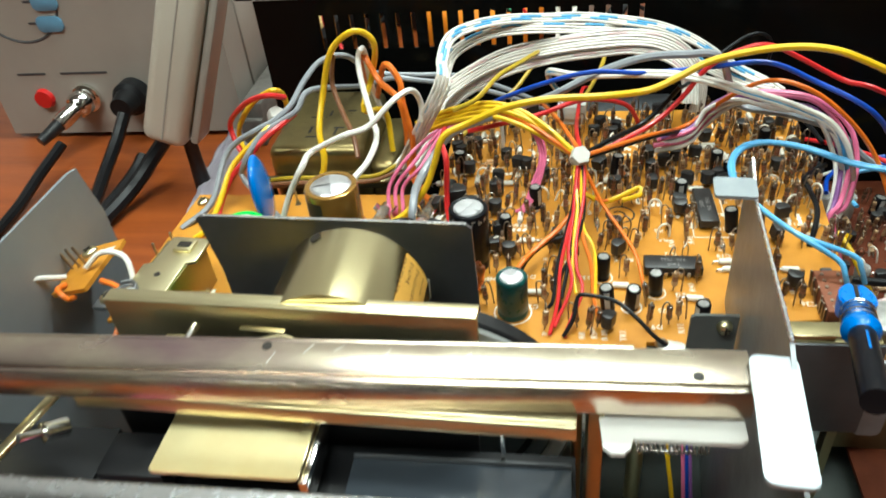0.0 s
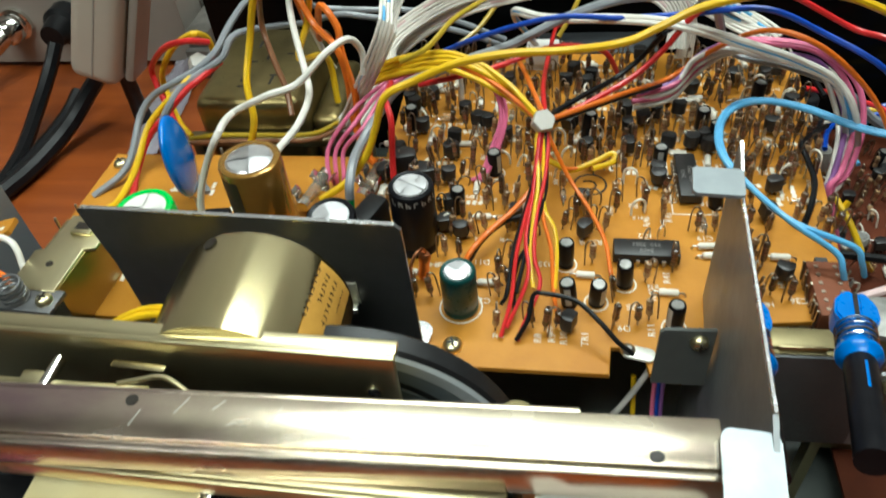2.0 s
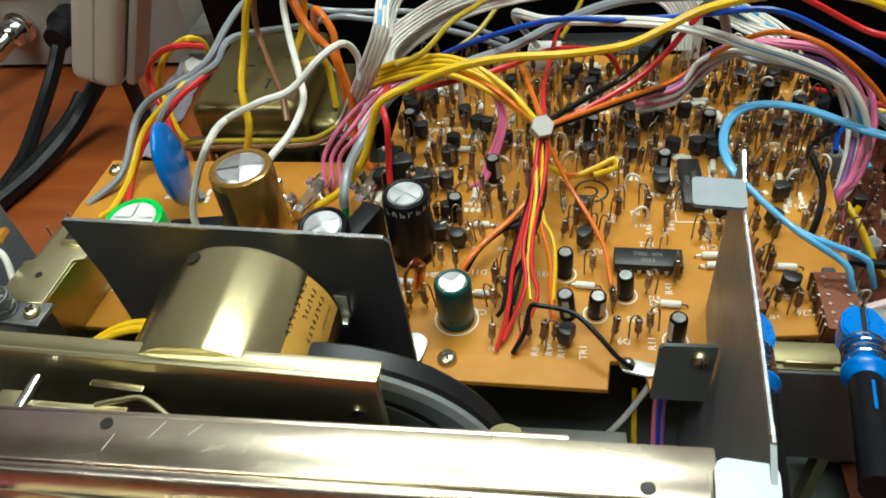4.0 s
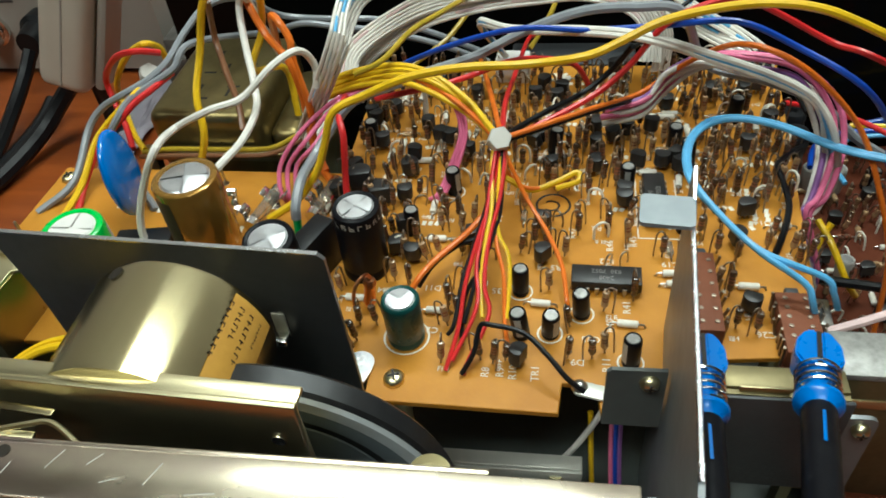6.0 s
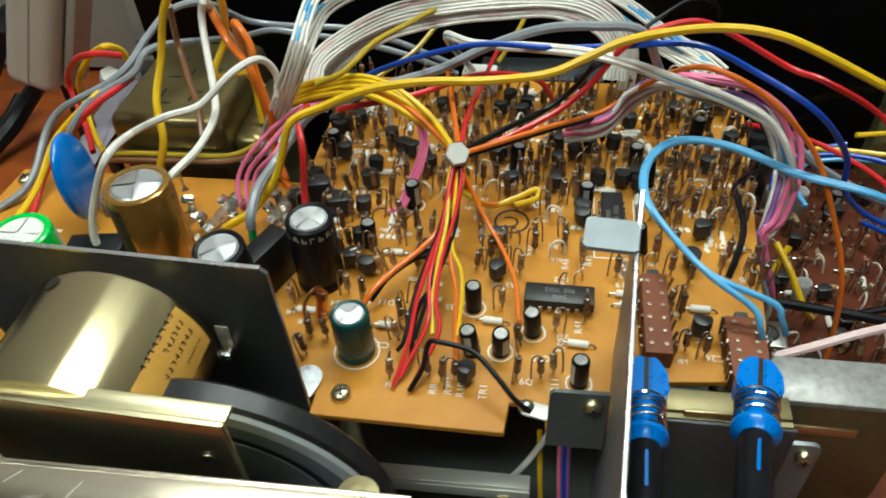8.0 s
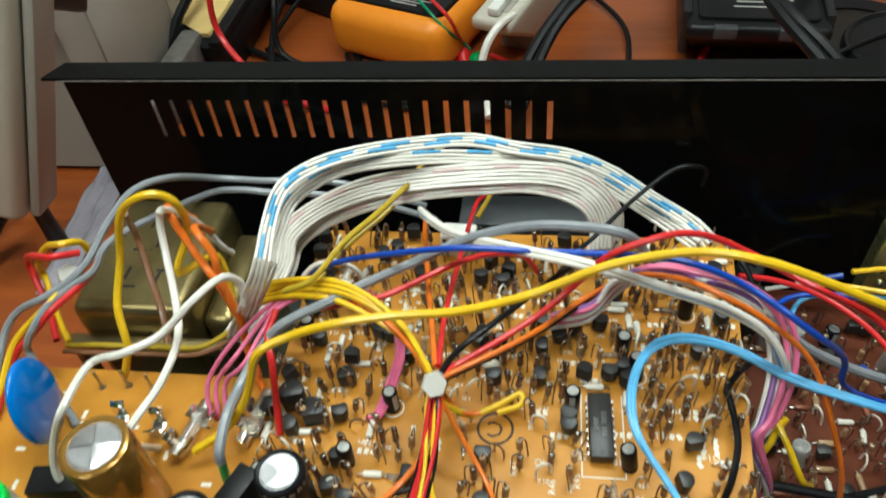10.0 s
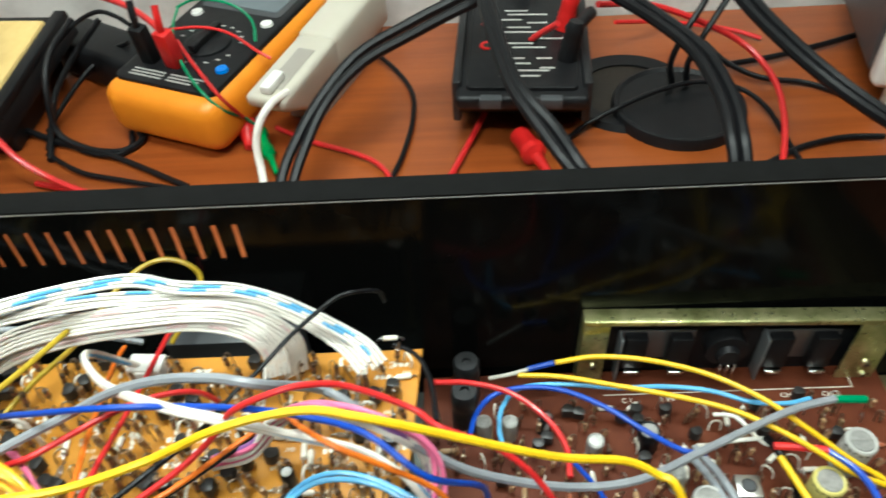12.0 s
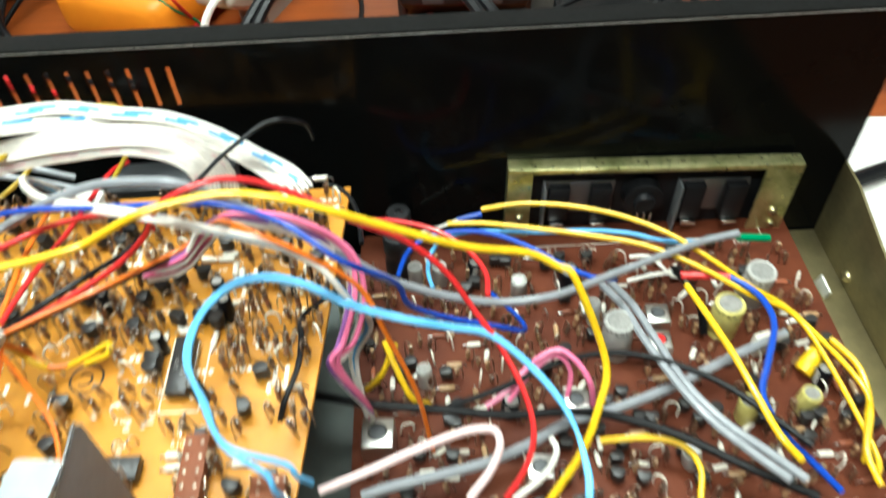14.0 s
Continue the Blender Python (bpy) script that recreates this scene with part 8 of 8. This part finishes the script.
part("body", lathed([(0, -0.026), (0.0016, -0.025), (0.0028, -0.008), (0.0048, -0.006), (0.0048, 0.0), (0.0034, 0.002), (0.0034, 0.012), (0.0052, 0.014), (0.0052, 0.018), (0, 0.018)], 16), M["green_plastic"], gk)
rk = thing("grabber_clip", pose(-0.0060, 0.4120, TABLE + 0.0070, 0, 78, 100), "red sprung grabber clip lying on the bench", "test clip")
part("body", lathed([(0, -0.018), (0.0030, -0.017), (0.0048, -0.006), (0.0062, -0.004), (0.0062, 0.006), (0.0040, 0.008), (0, 0.008)], 16), M["red_plastic"], rk)

# ---- cable grommet, oscilloscope, adapter ----
gm = thing("cable_grommet", pose(0.2920, 0.4200, TABLE), "round black plastic cable grommet cover on the bench", "grommet")
part("cover", lathed([(0, 0.0065), (0.040, 0.0065), (0.0425, 0.0085), (0.0445, 0.0080), (0.0455, 0.0055), (0.0455, 0.0), (0, 0.0)], 64), M["dark_plastic"], gm)
part("sleeve", lathed([(0.034, 0.0), (0.034, 0.0030), (0.0455, 0.0045), (0.0480, 0.0)], 48), M["dark_plastic"], gm, m=pose(-0.030, 0.024, 0))
part("opening", lathed([(0, 0.0016), (0.0345, 0.0016)], 40), M["ink_black"], gm, m=pose(-0.030, 0.024, 0))
sc = thing("oscilloscope", pose(0.5055, 0.3917, TABLE, 0, 0, -12), "pale grey bench oscilloscope with a lit green button", "oscilloscope")
part("case", boxed(-0.0950, 0.180, 0.010, 0.120, 0.0215, 0.190, bevel=0.006, segs=3), M["grey_plastic"], sc, "dark grey rear case")
part("front_bezel", boxed(-0.0950, 0.180, -0.006, 0.0105, 0.0200, 0.190, bevel=0.006, segs=3), M["white_plastic"], sc, "white moulded front")
part("screen_frame", plate(rounded(-0.0850, 0.085, 0.060, 0.175, 0.003), 0, 0.0008, m=pose(0, -0.006, 0) @ RX), M["dark_plastic"], sc)
part("screen", plate(rounded(-0.0760, 0.075, 0.069, 0.168, 0.002), 0, 0.0014, m=pose(0, -0.006, 0) @ RX), M["lcd"], sc)
for k in range(7):
    part("key", lathed([(0, 0.0040), (0.0040, 0.0036), (0.0047, 0)], 20), M["beige_pale"], sc, m=pose(-0.0760 + 0.0145 * k, -0.006, 0.0480) @ RX)
key = part("power_key", plate(rounded(-0.0125, 0.0125, -0.0058, 0.0058, 0.0050), 0, 0.0020, bevel=0.0006), M["white_plastic"], sc, m=pose(-0.0550, -0.006, 0.0285) @ RX)
part("lit_panel", plate(rounded(-0.0112, 0.0112, -0.0046, 0.0046, 0.0040), 0.0018, 0.0026), M["key_green"], key, "pale green lit panel")
for fx in (-0.060, 0.150):
    for fy in (-0.002, 0.096):
        part("foot", boxed(fx - 0.020, fx + 0.020, fy, fy + 0.016, 0.0, 0.0215, bevel=0.003), M["white_plastic"], sc)
mk = thing("power_adapter", pose(-0.0950, 0.4850, TABLE, 0, 0, -32), "black and white plastic adapter lying on the bench", "adapter")
part("dark_half", boxed(-0.080, 0.010, -0.020, 0.020, 0.0, 0.0300, bevel=0.005, segs=3), M["dark_plastic"], mk)
part("white_half", boxed(0.0095, 0.060, -0.018, 0.018, 0.002, 0.0280, bevel=0.005, segs=3), M["white_plastic"], mk)
pp = thing("tissue_paper", pose(-0.2100, 0.2550, TABLE + 0.0010, 0, 0, 5), "crumpled strip of white tissue paper on the bench", "paper")
bm = bmesh.new()
bmesh.ops.create_grid(bm, x_segments=14, y_segments=30, size=0.5)
for v in bm.verts:
    x, y = v.co.x, v.co.y
    v.co = Vector((x * 0.020, y * 0.135, 0.003 + 0.004 * noise.noise(Vector((x * 3, y * 6, 0.3))) + 0.002 * noise.noise(Vector((x * 11, y * 17, 1.3)))))
paper = part("sheet", bm, M["paper"], pp)
thick = paper.modifiers.new("thickness", "SOLIDIFY")
thick.thickness = 0.0004

wp = thing("paper_sheet", pose(0.430, 0.200, TABLE, 0, 0, -4), "white sheet of paper lying on the bench beside the chassis", "paper")
part("sheet", plate(rounded(-0.060, 0.080, -0.110, 0.085, 0.001), 0.0, 0.0012), M["white_plastic"], wp)

# ---- cables on the bench ----
wire("cable", "black", 0.0045, [(0.3560, 0.2150, -0.0790), (0.3850, 0.2280, -0.0780), (0.4300, 0.2420, -0.0780), (0.5000, 0.2560, -0.0780)], "thick black cable lying over the paper", "cables on the bench")
wire("cable", "black", 0.0034, [(0.0309, 0.3272, -0.0620), (0.0367, 0.3473, -0.0520), (0.0533, 0.3782, -0.0360), (0.0771, 0.4074, -0.0220), (0.1084, 0.4238, -0.0120), (0.1401, 0.4388, -0.0040), (0.1685, 0.4519, 0.0020)], "thick black cable arching over the bench", "cables on the bench")
wire("cable", "black", 0.0034, [(0.1545, 0.4297, 0.0140), (0.1598, 0.3782, 0.0080), (0.1685, 0.3315, 0.0000), (0.1827, 0.3001, -0.0080), (0.1966, 0.2752, -0.0160), (0.2135, 0.2684, -0.0300)], "thick black cable hanging down behind the chassis", "cables on the bench")
wire("cable", "black", 0.0034, [(0.2263, 0.4312, 0.0060), (0.2539, 0.3968, 0.0020), (0.2744, 0.3644, -0.0040), (0.2814, 0.3268, -0.0100), (0.2809, 0.2969, -0.0180), (0.2815, 0.2834, -0.0300)], "thick black cable hanging down behind the chassis", "cables on the bench")
wire("cable", "black", 0.0034, [(0.3117, 0.4342, 0.0000), (0.3278, 0.3966, -0.0100), (0.3485, 0.3593, -0.0200), (0.3751, 0.3333, -0.0320), (0.4065, 0.3133, -0.0450), (0.4353, 0.3072, -0.0600)], "thick black cable crossing the bench towards the oscilloscope", "cables on the bench")
wire("cable", "black", 0.0034, [(0.0385, 0.3264, -0.0620), (0.0444, 0.3464, -0.0520), (0.0587, 0.3775, -0.0360), (0.0816, 0.3982, -0.0220), (0.1119, 0.4112, -0.0120), (0.1398, 0.4228, -0.0040), (0.1675, 0.4352, 0.0020)], "thick black cable arching over the bench", "cables on the bench")
wire("cable", "black", 0.0034, [(0.1591, 0.4290, 0.0140), (0.1641, 0.3776, 0.0080), (0.1732, 0.3309, 0.0000), (0.1894, 0.3025, -0.0080), (0.2028, 0.2745, -0.0160), (0.2198, 0.2678, -0.0300)], "thick black cable hanging down behind the chassis", "cables on the bench")
wire("cable", "black", 0.0034, [(0.2347, 0.4350, 0.0060), (0.2612, 0.3958, 0.0020), (0.2814, 0.3635, -0.0040), (0.2880, 0.3260, -0.0100), (0.2873, 0.2962, -0.0180), (0.2878, 0.2827, -0.0300)], "thick black cable hanging down behind the chassis", "cables on the bench")
wire("cable", "black", 0.0034, [(0.3194, 0.4331, 0.0000), (0.3351, 0.3956, -0.0100), (0.3555, 0.3584, -0.0200), (0.3819, 0.3325, -0.0320), (0.4099, 0.3129, -0.0450), (0.4407, 0.3180, -0.0600)], "thick black cable crossing the bench towards the oscilloscope", "cables on the bench")
wire("cable", "red", 0.0022, [(0.2329, 0.4390, -0.0120), (0.2722, 0.4595, -0.0250), (0.3096, 0.4608, -0.0400), (0.3415, 0.4518, -0.0550), (0.3546, 0.4225, -0.0650), (0.3516, 0.3865, -0.0720), (0.3399, 0.3476, -0.0800)], "red silicone test lead curving over the bench", "cables on the bench")
wire("cable", "red", 0.0022, [(0.2074, 0.4350, -0.0220), (0.1915, 0.4466, -0.0400), (0.1774, 0.4483, -0.0600), (0.1636, 0.4259, -0.0720), (0.1481, 0.3931, -0.0800), (0.1301, 0.3481, -0.0820)], "red silicone test lead running down the bench", "cables on the bench")
wire("cable", "red", 0.0018, [(0.2603, 0.5016, -0.0600), (0.3083, 0.5265, -0.0760), (0.3519, 0.5187, -0.0800), (0.3753, 0.5060, -0.0820)], "thin red test lead lying on the bench", "cables on the bench")
wire("cable", "red", 0.0022, [(-0.1620, 0.5099, -0.0200), (-0.1215, 0.4943, -0.0140), (-0.0888, 0.4702, -0.0100), (-0.0655, 0.4481, -0.0100), (-0.0509, 0.4317, -0.0120)], "red test lead leading to the orange multimeter", "cables on the bench")
wire("cable", "red", 0.0018, [(0.0132, 0.4152, -0.0800), (0.0380, 0.4004, -0.0820), (0.0661, 0.3867, -0.0820), (0.0858, 0.3727, -0.0820), (0.0995, 0.3487, -0.0820)], "red test lead lying on the bench", "cables on the bench")
wire("cable", "red", 0.0022, [(-0.1470, 0.4103, 0.0200), (-0.1595, 0.3979, 0.0000), (-0.1664, 0.3904, -0.0200), (-0.1670, 0.3884, -0.0450), (-0.1477, 0.3724, -0.0620), (-0.1247, 0.3624, -0.0740), (-0.1003, 0.3528, -0.0800)], "red test lead curving past the sponge tray", "cables on the bench")
wire("cable", "red", 0.0022, [(-0.1394, 0.3678, -0.0820), (-0.1145, 0.3597, -0.0820), (-0.0865, 0.3513, -0.0820)], "red test lead lying on the bench", "cables on the bench")
wire("cable", "red", 0.0022, [(0.4151, 0.4005, -0.0750), (0.4262, 0.3817, -0.0750), (0.4389, 0.3540, -0.0750), (0.4482, 0.3348, -0.0750)], "red test lead running beside the oscilloscope", "cables on the bench")
wire("cable", "red", 0.0011, [(-0.0586, 0.4673, -0.0300), (-0.0357, 0.4644, -0.0280), (-0.0155, 0.4576, -0.0300), (0.0047, 0.4431, -0.0360), (0.0139, 0.4391, -0.0400)], "thin red wire crossing the orange multimeter", "cables on the bench")
wire("cable", "red", 0.0013, [(-0.0494, 0.4479, -0.0280), (-0.0368, 0.4311, -0.0360), (-0.0132, 0.3952, -0.0380), (-0.0067, 0.4047, -0.0600), (-0.0052, 0.4171, -0.0740)], "thin red wire crossing the orange multimeter", "cables on the bench")
wire("cable", "green", 0.001, [(-0.0624, 0.4993, -0.0300), (-0.0458, 0.4981, -0.0240), (-0.0196, 0.4886, -0.0240), (-0.0052, 0.4824, -0.0340), (0.0010, 0.4578, -0.0380)], "thin green wire looped over the orange multimeter", "cables on the bench")
wire("cable", "green", 0.001, [(-0.0615, 0.5008, -0.0300), (-0.0574, 0.4671, -0.0300), (-0.0467, 0.4361, -0.0340), (-0.0269, 0.4017, -0.0370), (-0.0132, 0.3955, -0.0500), (-0.0054, 0.4089, -0.0660), (-0.0004, 0.4120, -0.0740)], "thin green wire looped over the orange multimeter", "cables on the bench")
wire("cable", "black", 0.0016, [(-0.1365, 0.4484, -0.0300), (-0.1236, 0.4661, -0.0220), (-0.1048, 0.4667, -0.0140), (-0.0889, 0.4585, -0.0140), (-0.0776, 0.4494, -0.0160)], "black test lead leading to the orange multimeter", "cables on the bench")
wire("cable", "black", 0.0018, [(-0.1451, 0.4045, -0.0820), (-0.1508, 0.4344, -0.0800), (-0.1395, 0.4748, -0.0700), (-0.1205, 0.4948, -0.0600), (-0.1018, 0.4877, -0.0500)], "thin black cable lying on the bench", "cables on the bench")
wire("cable", "black", 0.0018, [(-0.1429, 0.3982, -0.0820), (-0.1130, 0.3773, -0.0820), (-0.0839, 0.3674, -0.0820), (-0.0364, 0.3535, -0.0820)], "thin black cable lying on the bench", "cables on the bench")
wire("cable", "black", 0.0018, [(-0.1533, 0.4275, -0.0820), (-0.1209, 0.4018, -0.0820), (-0.0954, 0.3941, -0.0820), (-0.0867, 0.4041, -0.0820), (-0.0912, 0.4203, -0.0820)], "thin black cable coiled on the bench", "cables on the bench")
wire("cable", "black", 0.0018, [(0.0704, 0.5152, -0.0780), (0.0935, 0.4832, -0.0800), (0.1066, 0.4546, -0.0820), (0.1080, 0.4198, -0.0820), (0.1023, 0.3827, -0.0820), (0.0956, 0.3574, -0.0820)], "black cable curving on the bench", "cables on the bench")
wire("cable", "black", 0.0018, [(0.2039, 0.3801, -0.0820), (0.2235, 0.4001, -0.0800), (0.2482, 0.4116, -0.0740), (0.2783, 0.4268, -0.0720), (0.3087, 0.4372, -0.0730), (0.3345, 0.4283, -0.0740), (0.3503, 0.4111, -0.0800), (0.3537, 0.3719, -0.0820), (0.3557, 0.3399, -0.0820)], "thin black cable crossing the grommet", "cables on the bench")
wire("cable", "black", 0.0022, [(0.3383, 0.4684, -0.0800), (0.3745, 0.4762, -0.0800), (0.4130, 0.4889, -0.0800), (0.4537, 0.5045, -0.0800)], "black cable lying towards the oscilloscope", "cables on the bench")
wire("cable", "black", 0.002, [(0.3238, 0.4839, -0.0700), (0.3366, 0.4644, -0.0760), (0.3578, 0.4491, -0.0800), (0.3889, 0.4423, -0.0820), (0.4168, 0.4194, -0.0820), (0.4599, 0.3939, -0.0820)], "black cable lying on the bench", "cables on the bench")
wire("cable", "black", 0.002, [(0.3341, 0.3564, -0.0820), (0.3608, 0.3711, -0.0820), (0.3897, 0.3787, -0.0820), (0.4158, 0.3781, -0.0820)], "black cable lying on the bench", "cables on the bench")
wire("cable", "black", 0.0022, [(0.2925, 0.4433, -0.0780), (0.2879, 0.4411, -0.0600), (0.2938, 0.4437, -0.0400), (0.3055, 0.4531, -0.0250), (0.3145, 0.4642, -0.0150)], "black cable rising from the grommet", "cables on the bench")
wire("cable", "black", 0.0022, [(0.3024, 0.4420, -0.0780), (0.2994, 0.4396, -0.0600), (0.3069, 0.4419, -0.0400), (0.3185, 0.4512, -0.0250), (0.3292, 0.4620, -0.0150)], "black cable rising from the grommet", "cables on the bench")
wire("cable", "white", 0.0026, [(0.0303, 0.4001, -0.0420), (0.0222, 0.3846, -0.0400), (0.0147, 0.3756, -0.0480), (0.0112, 0.3684, -0.0600), (0.0129, 0.3603, -0.0720), (0.0173, 0.3419, -0.0800)], "white cable plugged into the handheld tester", "cables on the bench")
wire("cable", "black", 0.0022, [(-0.1158, 0.4872, -0.0300), (-0.1319, 0.4660, -0.0450), (-0.1436, 0.4448, -0.0600), (-0.1465, 0.4235, -0.0750), (-0.1387, 0.3919, -0.0820)], "black cable behind the sponge tray", "cables on the bench")
wire("cable", "black", 0.0022, [(-0.1257, 0.4693, -0.0200), (-0.1354, 0.4405, -0.0300), (-0.1382, 0.4216, -0.0500), (-0.1339, 0.4090, -0.0750), (-0.0895, 0.3899, -0.0820), (-0.0360, 0.3572, -0.0820)], "black cable beside the sponge tray", "cables on the bench")
wire("cable", "black", 0.0024, [(-0.1658, 0.4245, -0.0800), (-0.1315, 0.4082, -0.0820), (-0.0954, 0.3979, -0.0820), (-0.0812, 0.4092, -0.0820), (-0.0862, 0.4232, -0.0820)], "black cable coiled beside the multimeter", "cables on the bench")
wire("cable", "black", 0.0035, [(-0.1834, 0.4503, -0.0200), (-0.2002, 0.4173, -0.0400), (-0.2092, 0.3920, -0.0600), (-0.2115, 0.3607, -0.0800)], "black cable hanging beside the iron stand", "cables on the bench")
wire("cable", "black", 0.0048, [(-0.2279, 0.2236, -0.0450), (-0.2404, 0.2199, -0.0580), (-0.2523, 0.2030, -0.0720), (-0.2611, 0.1744, -0.0780), (-0.2700, 0.1472, -0.0790), (-0.2802, 0.1210, -0.0790)], "thick black cable lying on the bench beside the chassis", "cables on the bench")
wire("cable", "black", 0.0042, [(-0.2760, 0.2555, -0.0480), (-0.2795, 0.2429, -0.0600), (-0.2820, 0.2201, -0.0730), (-0.2763, 0.1850, -0.0790), (-0.2726, 0.1516, -0.0790)], "black cable lying on the bench beside the chassis", "cables on the bench")
wire("cable", "black", 0.0042, [(-0.2612, 0.2367, -0.0700), (-0.2637, 0.2218, -0.0760), (-0.2679, 0.1916, -0.0800), (-0.2723, 0.1619, -0.0800), (-0.2828, 0.1344, -0.0800)], "thick black cable lying on the bench beside the chassis", "cables on the bench")
wire("cable", "black", 0.0036, [(-0.3197, 0.2400, -0.0620), (-0.3272, 0.2164, -0.0720), (-0.3303, 0.1884, -0.0800), (-0.3270, 0.1414, -0.0800)], "black cable leading from the station's plug", "cables on the bench")
